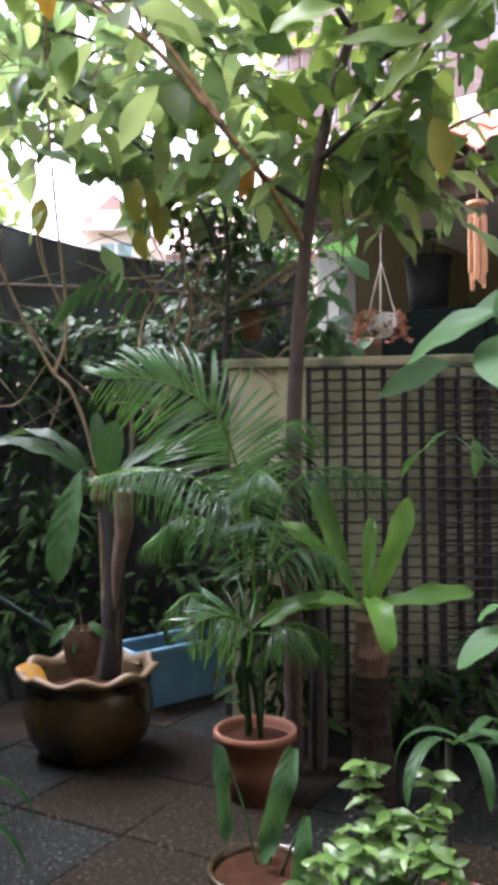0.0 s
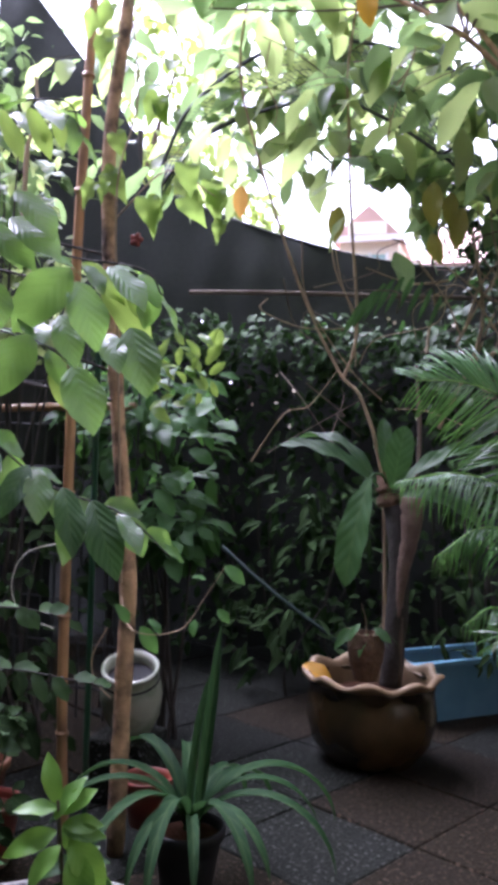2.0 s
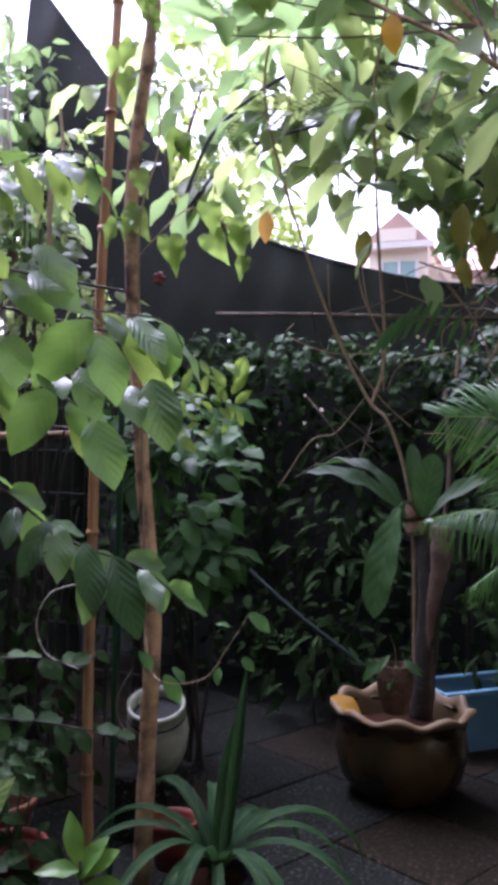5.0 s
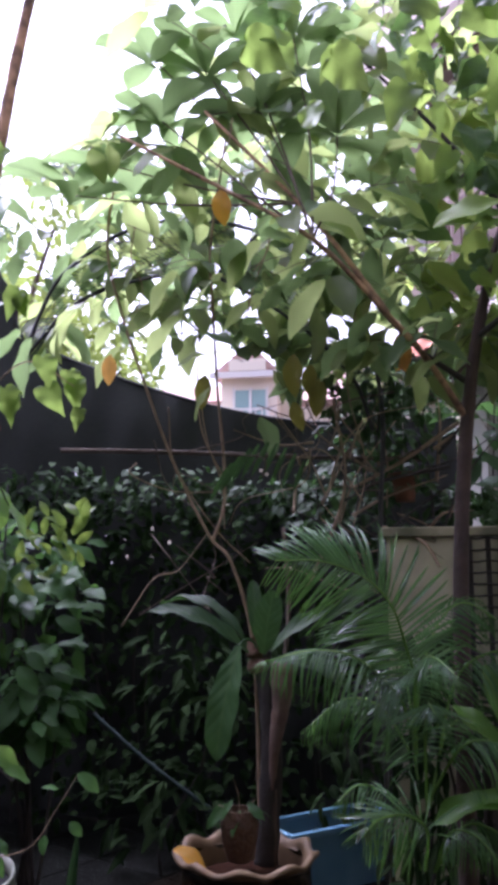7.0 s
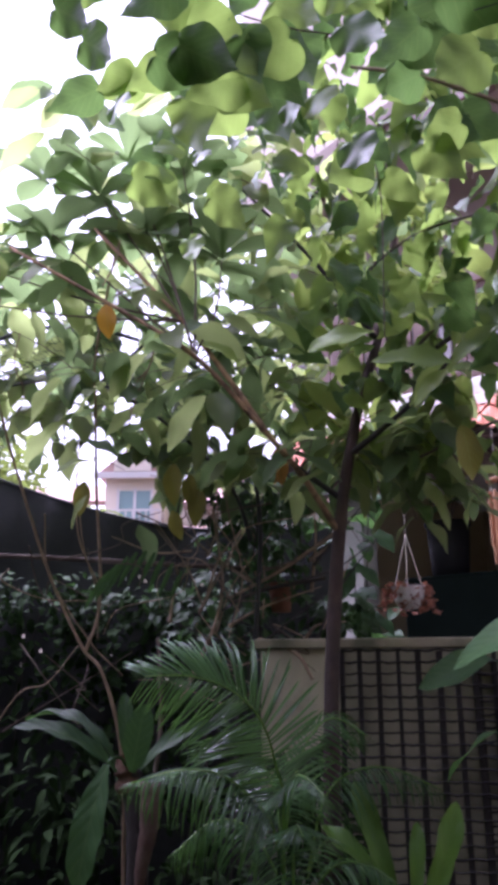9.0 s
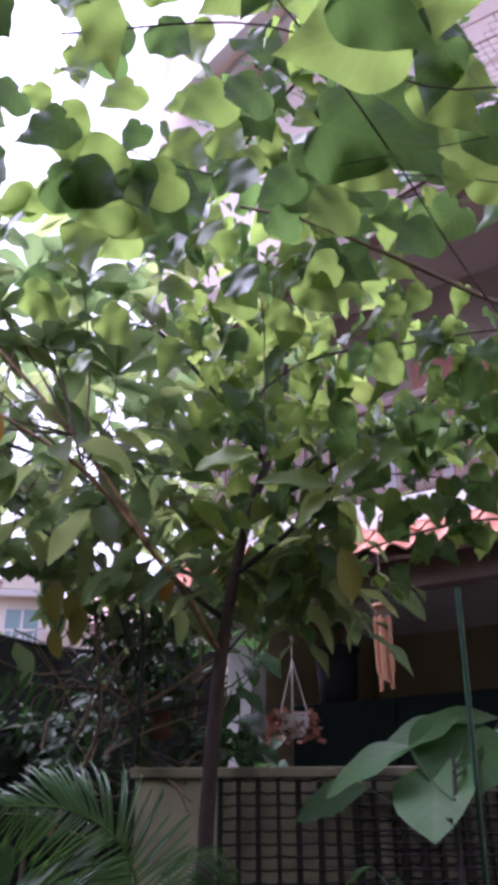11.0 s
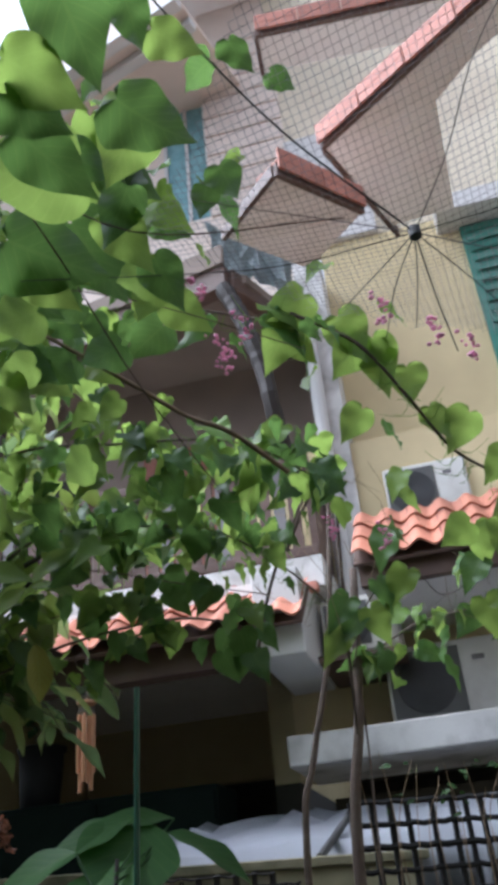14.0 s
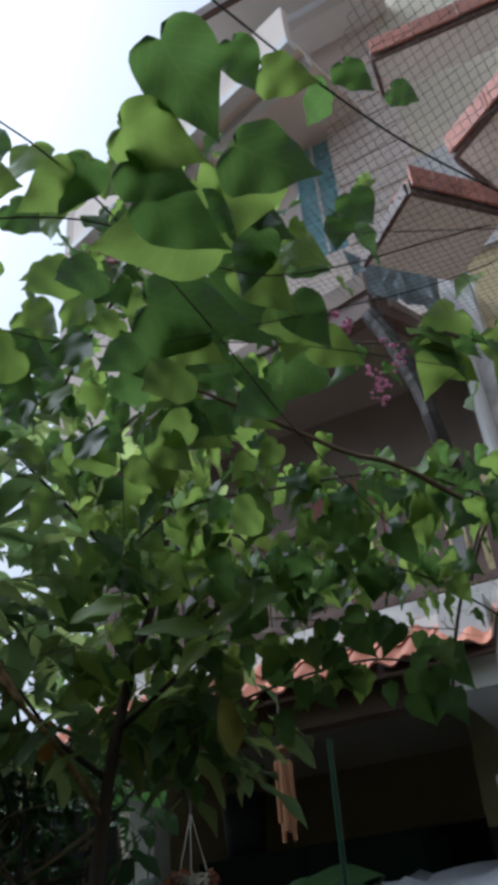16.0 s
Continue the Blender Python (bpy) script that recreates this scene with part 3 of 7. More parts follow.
# balcony
hpart("balcony_slab", span(-4.2, -0.5, 5.66, 7.4, 3.63, 3.88, 0.01), M_WHITE)
for k in range(30):
    u = -4.1 + k * 0.118
    hpart("baluster", span(u - 0.045, u + 0.045, 5.72, 5.745, 3.97, 4.72), M_BROWNWOOD if k % 4 else M_GREYMETAL)
hpart("hand_rail", span(-4.2, -0.52, 5.69, 5.78, 4.70, 4.78, 0.01), M_BROWNWOOD)
hpart("bottom_rail", span(-4.2, -0.52, 5.70, 5.77, 3.90, 3.98, 0.01), M_BROWNWOOD)
hpart("side_rail", span(-0.58, -0.52, 5.75, 7.2, 3.9, 4.75), M_BROWNWOOD)
hpart("balcony_back", span(-5.4, -0.4, 7.3, 7.5, 3.88, 6.86), M_BALCONY)
door_b = hpart("balcony_door", span(-2.5, -1.7, 7.26, 7.3, 3.9, 6.0), M_REDWOOD)
hpart("door_panel", span(-2.4, -1.8, 7.24, 7.262, 4.9, 5.85, 0.01), M_REDWOOD, door_b)
hpart("balcony_window", span(-4.4, -3.2, 7.25, 7.3, 4.7, 5.9), M_DARK)
bm = bmesh.new()
low_face = [bm.verts.new((u, v, 6.86)) for u, v in ((-5.0, 6.72), (-1.14, 5.84), (-0.9, 5.9), (-0.3, 7.3), (-0.3, 7.5), (-5.0, 7.5))]
bm.faces.new(low_face)
top_face = bmesh.ops.extrude_face_region(bm, geom=bm.faces[:])["geom"]
bmesh.ops.translate(bm, vec=(0, 0, 0.1), verts=[v for v in top_face if isinstance(v, bmesh.types.BMVert)])
bmesh.ops.recalc_face_normals(bm, faces=bm.faces[:])
hpart("balcony_ceiling", bm, M_BALCONY)
hpart("balcony_back", span(-1.42, -0.4, 7.3, 7.5, 6.97, 7.6), M_BALCONY)
BEAM = pose(-1.12, 5.72, 6.72, 0, 0, 167)
hpart("fascia_beam", span(-0.06, 4.0, -0.16, 0.0, 0.0, 0.26, 0.01), M_BROWNWOOD, at=BEAM)
hpart("fascia_board", span(-0.06, 4.0, -0.02, 0.03, 0.262, 0.5, 0.005), M_BALCONY, at=BEAM)
hpart("side_beam", span(0.0, 1.5, -0.07, 0.07, 6.73, 6.96, 0.01), M_BROWNWOOD, at=pose(-1.06, 5.8, 0, 0, 0, 63))
hpart("bracket", tube([(-1.10, 5.76, 6.74), (-0.98, 5.76, 6.42), (-0.87, 5.77, 6.02), (-0.80, 5.79, 5.68), (-0.77, 5.82, 5.35), (-0.74, 6.1, 4.95), (-0.70, 6.7, 4.7)], 0.085, 0.07, 8, 6, 0.06, R), M_BARK_DARK, label="bent dark timber post")
bm = bmesh.new()
rng = random.Random(91)
grid = [[bm.verts.new((-1.22 + 0.07 * i + rng.uniform(-0.02, 0.02), 5.78 + 0.05 * math.sin(i * 1.7) + 0.06 * j + rng.uniform(-0.04, 0.04), 7.66 - 0.055 * i - 0.1 * j + 0.06 * math.sin(i * 2.1 + j) + rng.uniform(-0.03, 0.03))) for j in range(5)] for i in range(12)]
for i in range(11):
    for j in range(4):
        bm.faces.new((grid[i][j], grid[i + 1][j], grid[i + 1][j + 1], grid[i][j + 1]))
bmesh.ops.solidify(bm, geom=bm.faces[:], thickness=0.006)
tarp = hpart("plastic_sheet", bm, M_TARP, None, at=HOUSE)
tagged(tarp, "crumpled grey-blue plastic sheet caught above the balcony corner", "plastic sheet")
hpart("rain_pipe", tube([(-0.42, 6.35, 3.6), (-0.42, 6.35, 6.9)], 0.06, 0.06, 10, 3), M_PLAIN_WHITE)
hpart("pilaster", span(-0.5, -0.22, 6.4, 7.4, 3.62, 7.4), M_WHITE)
# right wing above the bay
hpart("wing_wall", span(-0.22, 6, 6.9, 7.1, 5.2, 7.98), M_YELLOW)
hpart("wing_sill", span(0.95, 6, 6.6, 6.95, 4.95, 5.2, 0.015), M_PLAIN_WHITE)
hpart("wing_lintel", span(1.05, 6, 6.55, 6.95, 7.75, 7.98, 0.015), M_PLAIN_WHITE)
shut = hpart("window_shutter", span(1.28, 2.9, 6.84, 6.9, 5.22, 7.74), M_SHUTTER, label="green painted window shutter")
for k in range(18):
    hpart("louvre", box((1.5, 0.05, 0.012), pose(2.09, 6.83, 5.35 + k * 0.135, 35, 0, 0)), M_SHUTTER, shut)
# upper storeys
hpart("upper_wall", span(-1.42, -0.45, 6.9, 7.1, 7.4, 12.9), M_BEIGE)
for k in range(14):
    hpart("siding_board", span(-1.42, -0.42, 6.86, 6.9, 7.45 + k * 0.35, 7.77 + k * 0.35, 0.008), M_BEIGE)
win = hpart("upper_window", span(-1.98, -1.42, 7.02, 7.06, 9.0, 11.5), M_TEAL, label="teal curtained upper window")
for u in (-2.0, -1.71, -1.44):
    hpart("window_bar", span(u - 0.02, u + 0.02, 6.98, 7.02, 9.0, 11.5), M_PLAIN_WHITE, win)
hpart("upper_wall", span(-5.9, -2.0, 7.0, 7.2, 6.965, 12.9), M_BEIGE)
hpart("upper_wall", span(-2.0, -1.42, 7.0, 7.2, 6.965, 9.0), M_BEIGE)
CORNICE = pose(-5.6, 6.78, 11.0, 0, 0, -16.6)
hpart("white_cornice", span(0, 4.5, -0.06, 0.10, -0.03, 0.12, 0.01), M_PLAIN_WHITE, at=CORNICE)
hpart("white_cornice", span(0.3, 4.5, 0.26, 0.40, -0.06, 0.06, 0.01), M_PLAIN_WHITE, at=CORNICE)
hpart("cornice_soffit", span(0.05, 4.5, 0.10, 1.5, 0.065, 0.12), M_BEIGE, at=CORNICE)
hpart("bay_box", span(0.05, 4.45, 0.0, 0.12, 0.125, 0.9), M_BEIGE, at=CORNICE)
hpart("window_hood", span(-2.95, -1.36, 6.3, 7.0, 11.62, 12.0, 0.02), M_PLAIN_WHITE)
hpart("white_cornice", span(-3.4, -0.4, 6.05, 6.2, 12.45, 12.6, 0.02), M_PLAIN_WHITE)
hpart("upper_soffit", span(-2.95, -0.2, 5.7, 7.2, 12.9, 13.0), M_SOFFIT)
hpart("gutter", span(-2.95, -0.2, 5.6, 5.7, 12.9, 13.1), M_BROWNWOOD)
hpart("wing_top_wall", span(-0.45, 6, 6.9, 7.1, 7.984, 16.0), M_CREAM)
hpart("white_board", span(-0.44, 0.44, 6.84, 6.897, 8.0, 9.75, 0.008), M_PLAIN_WHITE)


def eave(corner, angle, along, depth, slope_label, n, rng, skew=0.0, outline=None):
    """Overhanging eave: soffit, fascia and a row of edge tiles; x runs along the edge, y away from it."""
    e = thing("eave", slope_label, "eave", pose(*corner, 0, 0, angle), group="overhanging eaves")
    bm = span(0.0, along, 0.02, depth, -0.03, 0.02)
    for v in bm.verts:
        if v.co.x < 0.01 and v.co.y > 0.1:
            v.co.x += skew
    if outline:
        bm.free()
        bm = bmesh.new()
        low = [bm.verts.new((x, y, -0.03)) for x, y in outline]
        high = [bm.verts.new((x, y, 0.02)) for x, y in outline]
        bm.faces.new(low)
        bm.faces.new(list(reversed(high)))
        for k in range(len(low)):
            bm.faces.new((low[k - 1], high[k - 1], high[k], low[k]))
        bmesh.ops.recalc_face_normals(bm, faces=bm.faces[:])
    part("soffit", bm, M_SOFFIT, e)
    part("fascia", span(0.0, along, -0.02, 0.02, -0.06, 0.06), M_BROWNWOOD, e)
    part("fascia", span(-0.02, 0.02, 0.0, math.hypot(depth, skew), -0.06, 0.06), M_BROWNWOOD, e, at=pose(0, 0.02, 0, 0, 0, math.degrees(math.atan2(-skew, depth))))
    w = along / n
    for k in range(n):
        part("edge_tile", span(k * w + 0.005, (k + 1) * w - 0.005, -0.05, 0.28, 0.07, 0.10, 0.008), M_TILE_PINK, e, at=pose(0, 0, 0.004 * (k % 2), rng.uniform(8, 11), 0, 0))
        part("edge_tile", span(k * w + 0.004, (k + 1) * w - 0.004, -0.06, -0.035, -0.02, 0.20, 0.006), M_TILE_PINK, e, at=pose(0, 0, 0, 0, rng.uniform(-1, 1), 0))
    return e


eave((3.04, 3.75, 7.2), -72, 3.4, 1.33, "grey overhanging eave edged with faded red tiles", 7, R, -0.28, [(0, 0.02), (-0.25, 1.20), (0.27, 1.51), (0.90, 0.42), (1.35, 0.32), (3.4, 0.32), (3.4, 0.02)])
eave((2.40, 3.50, 6.4), 9, 0.85, 0.75, "small canopy edged with orange tiles over a balcony", 4, R)
eave((2.72, 4.03, 9.0), -33, 3.0, 0.42, "upper eave edged with faded pink-red tiles", 7, R)


def ac_unit(at, w, h, label):
    a = thing("air_conditioner", label, "air conditioner", at, group="outdoor air conditioners")
    part("casing", span(0, w, 0, 0.28, 0.04, h, 0.012), M_AC, a)
    fan = 0.36 * h
    cx, cz = w * 0.32, h * 0.52
    g = part("fan_grille", lathe([(fan, 0), (fan, 0.012), (fan * 0.98, 0.014), (fan * 0.3, 0.02)], 28), M_GRILLE, a, "dark round fan grille", at=pose(cx, 0.0, cz, 90, 0, 0))
    for k in range(7):
        r = fan * (0.25 + 0.11 * k)
        part("grille_ring", tube([(r * math.cos(q * math.pi / 8), r * math.sin(q * math.pi / 8), 0.024) for q in range(17)], 0.003, 0.003, 4, 2), M_GRILLE, g)
    part("front_frame", span(0.02, w * 0.62, -0.006, 0.0, 0.08, h - 0.04), M_ACDARK, a)
    part("side_panel", span(w * 0.64, w - 0.015, -0.008, 0.0, 0.06, h - 0.03, 0.003), M_AC, a)
    part("badge", span(w * 0.72, w * 0.82, -0.014, -0.008, h * 0.72, h * 0.78), M_GREYMETAL, a)
    for x in (0.08, w - 0.12):
        part("foot", span(x, x + 0.05, 0.03, 0.25, 0, 0.04), M_GREYMETAL, a)
    return a


ac_unit(HOUSE @ pose(-0.2, 6.0, 2.60), 0.86, 0.58, "off-white outdoor air conditioner on a concrete ledge")
hpart("ac_shelf", span(-0.62, -0.02, 5.62, 6.45, 3.06, 3.10), M_BROWNWOOD)
ac_unit(HOUSE @ pose(-0.58, 5.75, 3.10), 0.55, 0.44, "grey outdoor air conditioner on a dark shelf")
hpart("ac_shelf", span(0.0, 0.8, 6.25, 6.9, 4.27, 4.32), M_WHITE)
ac_unit(HOUSE @ pose(0.02, 6.4, 4.32), 0.70, 0.52, "white outdoor air conditioner high on the wall")

# pale canvas thrown over something under the bay
bm = bmesh.new()
nu, nv = 26, 14
gr = [[bm.verts.new((-1.75 + 3.2 * i / nu, 4.75 + 0.9 * j / nv, 1.88 + 0.22 * j / nv + 0.012 * math.sin(i * 0.9 + j * 0.3) + 0.03 * noise.noise((i * 0.4, j * 0.5, 0)) + (0.11 * noise.noise((i * 0.8, j * 0.9, 2)) if j > nv - 6 and i < 13 else 0))) for j in range(nv + 1)] for i in range(nu + 1)]
for i in range(nu):
    for j in range(nv):
        bm.faces.new((gr[i][j], gr[i + 1][j], gr[i + 1][j + 1], gr[i][j + 1]))
front = [bm.verts.new((v[0].co.x, 4.73, 1.55)) for v in gr]
for i in range(nu):
    bm.faces.new((front[i], front[i + 1], gr[i + 1][0], gr[i][0]))
bmesh.ops.solidify(bm, geom=bm.faces[:], thickness=0.006)
canopy = thing("canvas_awning", "pale grey-white rumpled canvas on a steel frame", "awning", HOUSE)
part("sheet", bm, M_CANVAS, canopy, smooth=True)
for u in (-1.7, 1.4):
    for d in (4.8, 5.6):
        part("post", tube([(u, d, 0), (u, d, 1.9)], 0.018, 0.018, 8, 2), M_GREYMETAL, canopy)
    part("rail", tube([(u, 4.8, 1.85), (u, 5.6, 2.04)], 0.014, 0.014, 8, 2), M_GREYMETAL, canopy)

# ---- far house and trees behind the garden ----
far = thing("far_house", "pale pink two-storey house with a gabled clay roof", "house", pose(-3.6, 16.2, 0))
part("wall", span(0.25, 1.4, 0, 6, 0, 5.72), M_FARHOUSE, far)
part("wall", span(-2.2, 0.25, 0.8, 6, 0, 5.2), M_FARHOUSE, far)
part("wall", span(1.4, 2.4, 0.5, 6, 0, 5.4), M_FARHOUSE, far)
bm = bmesh.new()
pr = [bm.verts.new(v) for v in ((0.1, -0.2, 5.72), (1.5, -0.2, 5.72), (0.85, -0.2, 6.35), (0.1, 6, 5.72), (1.5, 6, 5.72), (0.85, 6, 6.35))]
for f in ((0, 1, 2), (5, 4, 3), (0, 2, 5, 3), (2, 1, 4, 5), (1, 0, 3, 4)):
    bm.faces.new([pr[k] for k in f])
part("gable_roof", bm, M_FARROOF, far)
part("fascia", span(0.05, 1.55, -0.28, -0.2, 5.62, 5.74), M_PLAIN_WHITE, far)
part("side_roof", box((2.6, 1.4, 0.1), pose(-1.0, 1.0, 5.55, 26, 0, 0)), M_FARROOF, far)
part("gable_panel", span(0.45, 1.2, -0.26, -0.21, 5.76, 6.0), M_FARHOUSE, far)
part("rail", span(0.3, 1.42, -0.36, -0.33, 4.92, 4.96), M_PLAIN_WHITE, far)
for k in range(9):
    part("baluster", span(0.32 + 0.135 * k, 0.345 + 0.135 * k, -0.355, -0.335, 4.6, 4.92), M_PLAIN_WHITE, far)
part("balcony_floor", span(0.25, 1.46, -0.4, 0.0, 4.54, 4.6), M_PLAIN_WHITE, far)
part("porch_roof", box((4.4, 1.0, 0.1), pose(0.4, -0.5, 4.42, 24, 0, 0)), M_FARROOF, far)
w = part("window", span(0.52, 1.2, -0.05, 0.02, 4.72, 5.4), M_FARWIN, far)
for x in (0.52, 0.86, 1.2):
    part("window_bar", span(x - 0.025, x + 0.025, -0.08, -0.04, 4.68, 5.44), M_PLAIN_WHITE, w)
part("window_sill", span(0.45, 1.27, -0.12, 0.02, 4.64, 4.7), M_PLAIN_WHITE, w)
house2 = thing("far_house", "white two-storey house with red roof beyond the hedge", "house", pose(0.4, 15.0, 0))
part("wall", span(-1.6, 4.0, 0, 6, 0, 4.9), M_FARHOUSE, house2)
part("roof", box((6.4, 3.4, 0.14), pose(1.2, 1.2, 5.5, 26, 0, 0)), M_FARROOF, house2)

# ---- things in the garden ----
def pot_profile(r, h, lip=0.02, foot=0.7, wall_t=0.014, fill=0.78):
    return [(r * foot, 0), (r * (foot + 0.55 * (0.95 - foot)), h * 0.5), (r * 0.95, h - lip * 1.6), (r * 1.04, h - lip * 1.5), (r * 1.05, h - 0.004), (r * 1.03, h), (r * 0.95, h), (r * 0.93, h - lip), (r * 0.9, h * fill)]


def pot(at, r, h, mat, label, group="", foot=0.7):
    p = thing("plant_pot", label, "plant pot", at, group)
    part("body", lathe(pot_profile(r, h, foot=foot), 36), mat, p, smooth=True)
    part("soil", lathe([(0.0, h * 0.84), (r * 0.93, h * 0.84), (r * 0.6, h * 0.88), (0.02, h * 0.9)], 24), M_SOIL, p, "reddish crumbly soil")
    return p


# wavy-rimmed glazed bowl
def rim_wave(i, a):
    return (1 + (0.035 * math.cos(9 * a) if i in (5, 6, 7, 8) else 0), 0.016 * math.cos(9 * a + 0.6) if i in (5, 6, 7, 8) else 0)


bowl = thing("glazed_bowl", "large brown glazed bowl with a wavy buff rim", "plant pot", pose(-0.722, 3.70, 0))
part("body", lathe([(0.19, 0), (0.2, 0.012), (0.262, 0.09), (0.29, 0.2), (0.278, 0.3), (0.262, 0.345), (0.285, 0.366), (0.274, 0.352), (0.272, 0.25)], 72, lambda i, a: rim_wave(i, a) if i in (6, 7) else (1, 0)), M_GLAZE, bowl, smooth=True)
part("rim", lathe([(0.262, 0.345), (0.265, 0.348), (0.268, 0.350), (0.272, 0.352), (0.28, 0.355), (0.307, 0.372), (0.305, 0.388), (0.278, 0.388), (0.266, 0.352), (0.258, 0.26)], 72, rim_wave, caps=False), M_RIM, bowl, "worn buff rim", smooth=True)
part("soil", lathe([(0.02, 0.24), (0.245, 0.27), (0.2, 0.285), (0.02, 0.3)], 24), M_SOIL, bowl)
leaves("fallen_leaf", T_OVAL, [leaf_at((-1.02, 3.60, 0.405), (0.8, -0.25, -0.12), (0, -0.6, 0.8), 0.15)], M_YELLOWLEAF, None, "")
tagged(bpy.data.objects["fallen_leaf"], "yellow dead leaf lying on the bowl's rim", "leaf")

stump = thing("bowl_tree", "slim bare-stemmed tree planted in the glazed bowl", "tree", pose(0, 0, 0))
part("trunk", tube([(-0.66, 3.86, 0.27), (-0.64, 3.88, 0.6), (-0.64, 3.9, 0.9), (-0.69, 3.94, 1.2)], 0.055, 0.045, 14, 8, 0.09, R), M_BARK_DARK, stump, smooth=True)
part("bark_sheath", tube([(-0.575, 3.86, 1.16), (-0.585, 3.86, 0.98), (-0.615, 3.85, 0.80), (-0.63, 3.84, 0.6)], 0.058, 0.012, 12, 8, 0.1, R), M_BARK_RED, stump, smooth=True)
part("trunk", tube([(-0.62, 3.84, 0.28), (-0.615, 3.86, 0.75), (-0.60, 3.98, 1.05), (-0.57, 4.05, 1.4), (-0.6, 4.1, 1.8)], 0.014, 0.010, 10, 6, 0.1, R), M_BARK, stump, smooth=True)
clay = thing("plant_pot", "small red-brown clay pot sitting in the glazed bowl", "plant pot", pose(-0.755, 3.72, 0.34))
part("body", lathe([(0.05, 0), (0.078, 0.09), (0.085, 0.15), (0.07, 0.21), (0.062, 0.21), (0.055, 0.16)], 20), M_MOSSY, clay)
m = []
for k in range(4):
    d = unit(R, 0.4); d.z = 0.7
    m.append(leaf_at((-0.755, 3.72, 0.52), d, (0, 0, 1), R.uniform(0.09, 0.2)))
leaves("strap_leaf", T_STRAP, m, M_LEAF_DARK, clay).matrix_parent_inverse = clay.matrix_basis.inverted()

# blue trough
tr = thing("planter_trough", "faded blue plastic planting trough on the paving", "planter", pose(-0.42, 4.55, 0, 0, 0, 42))
bm = span(-0.32, 0.32, -0.12, 0.12, 0.0, 0.3)
top = [v for v in bm.verts if v.co.z > 0.2]
bmesh.ops.scale(bm, vec=(1.08, 1.18, 1), verts=top)
bmesh.ops.delete(bm, geom=[f for f in bm.faces if f.normal.z > 0.9], context="FACES")
bmesh.ops.solidify(bm, geom=bm.faces[:], thickness=0.008)
part("body", bm, M_BLUE, tr)
for y in (-0.145, 0.145):
    part("rim", span(-0.36, 0.36, y - 0.018, y + 0.018, 0.285, 0.315, 0.006), M_BLUE, tr)
for x in (-0.35, 0.35):
    part("rim", span(x - 0.018, x + 0.018, -0.125, 0.125, 0.285, 0.315, 0.006), M_BLUE, tr)
part("soil", span(-0.33, 0.33, -0.125, 0.125, 0.2, 0.22), M_SOIL, tr)

# areca palm in terracotta
pot(pose(0.03, 3.2, 0), 0.155, 0.27, M_TERRA, "terracotta pot with a rolled rim on the paving", foot=0.62)


def frond(points, count, size, up=(0, -0.4, 0.9), hang=0.15, bare=0.2, rng=R):
    """Midrib line and leaflet matrices of one feather frond."""
    line = smooth_path(points, 6)
    count, mats = int(count * 1.35), []
    for k in range(count):
        t = bare + (1 - bare) * (k + 0.5) / count
        f = t * (len(line) - 1)
        i = min(len(line) - 2, int(f))
        p = line[i].lerp(line[i + 1], f - i)
        d = (line[i + 1] - line[i]).normalized()
        side = d.cross(Vector(up)).normalized()
        u = (t - bare) / (1 - bare)
        env = (0.45 + 0.55 * math.sin(math.pi * min(1, 0.15 + 0.85 * u)) ** 0.7) * (1 - 0.35 * u)
        for s in (-1, 1):
            if rng.random() < 0.06:
                continue
            way = side * s * 0.85 + d * (0.45 + 0.6 * u) + Vector((0, 0, -hang)) + unit(rng) * 0.07
            mats.append(leaf_at(p, way, Vector(up) + unit(rng) * 0.2, size * env * rng.uniform(0.9, 1.15), rng.uniform(0.65, 0.95)))
    return line, mats


palm = thing("areca_palm", "green feathery palm growing in a terracotta pot", "palm", pose(0, 0, 0))
stems = [((0.0, 3.2, 0.24), (-0.02, 3.2, 0.7), (-0.02, 3.22, 1.0)), ((0.05, 3.22, 0.24), (0.07, 3.24, 0.6), (0.08, 3.21, 0.92)), ((0.05, 3.17, 0.24), (0.03, 3.06, 0.45), (0.01, 2.98, 0.58)), ((0.01, 3.25, 0.24), (-0.01, 3.26, 0.6), (-0.02, 3.25, 0.9))]
for s in stems:
    part("stem", tube(s, 0.009, 0.006, 8, 5), M_LEAF_SHADE, palm)
FRONDS = [
    ([(-0.01, 3.20, 0.99), (0.01, 3.15, 1.13), (-0.03, 3.09, 1.30), (-0.08, 3.02, 1.45), (-0.18, 2.95, 1.55), (-0.32, 2.87, 1.60), (-0.47, 2.80, 1.60)], 46, 0.38, (0.15, -0.95, 0.25), 0.30),
    ([(-0.02, 3.22, 0.99), (-0.06, 3.18, 1.11), (-0.20, 3.07, 1.25), (-0.35, 2.96, 1.29), (-0.51, 2.83, 1.26)], 32, 0.30, (0.1, -0.5, 0.85), 0.35),
    ([(-0.01, 3.22, 0.99), (0.02, 3.23, 1.16), (0.09, 3.24, 1.36), (0.19, 3.23, 1.45), (0.31, 3.23, 1.39)], 26, 0.26, (-0.3, -0.6, 0.7), 0.3),
    ([(0.08, 3.21, 0.90), (0.15, 3.23, 1.16), (0.26, 3.23, 1.26), (0.41, 3.22, 1.27), (0.58, 3.19, 1.20)], 28, 0.22, (0, -0.4, 0.9), 0.4),
    ([(0.01, 2.98, 0.57), (0.02, 2.97, 0.70), (-0.05, 2.88, 0.77), (-0.14, 2.77, 0.78), (-0.19, 2.71, 0.74)], 15, 0.24, (0.1, -0.9, 0.5), 0.55),
]
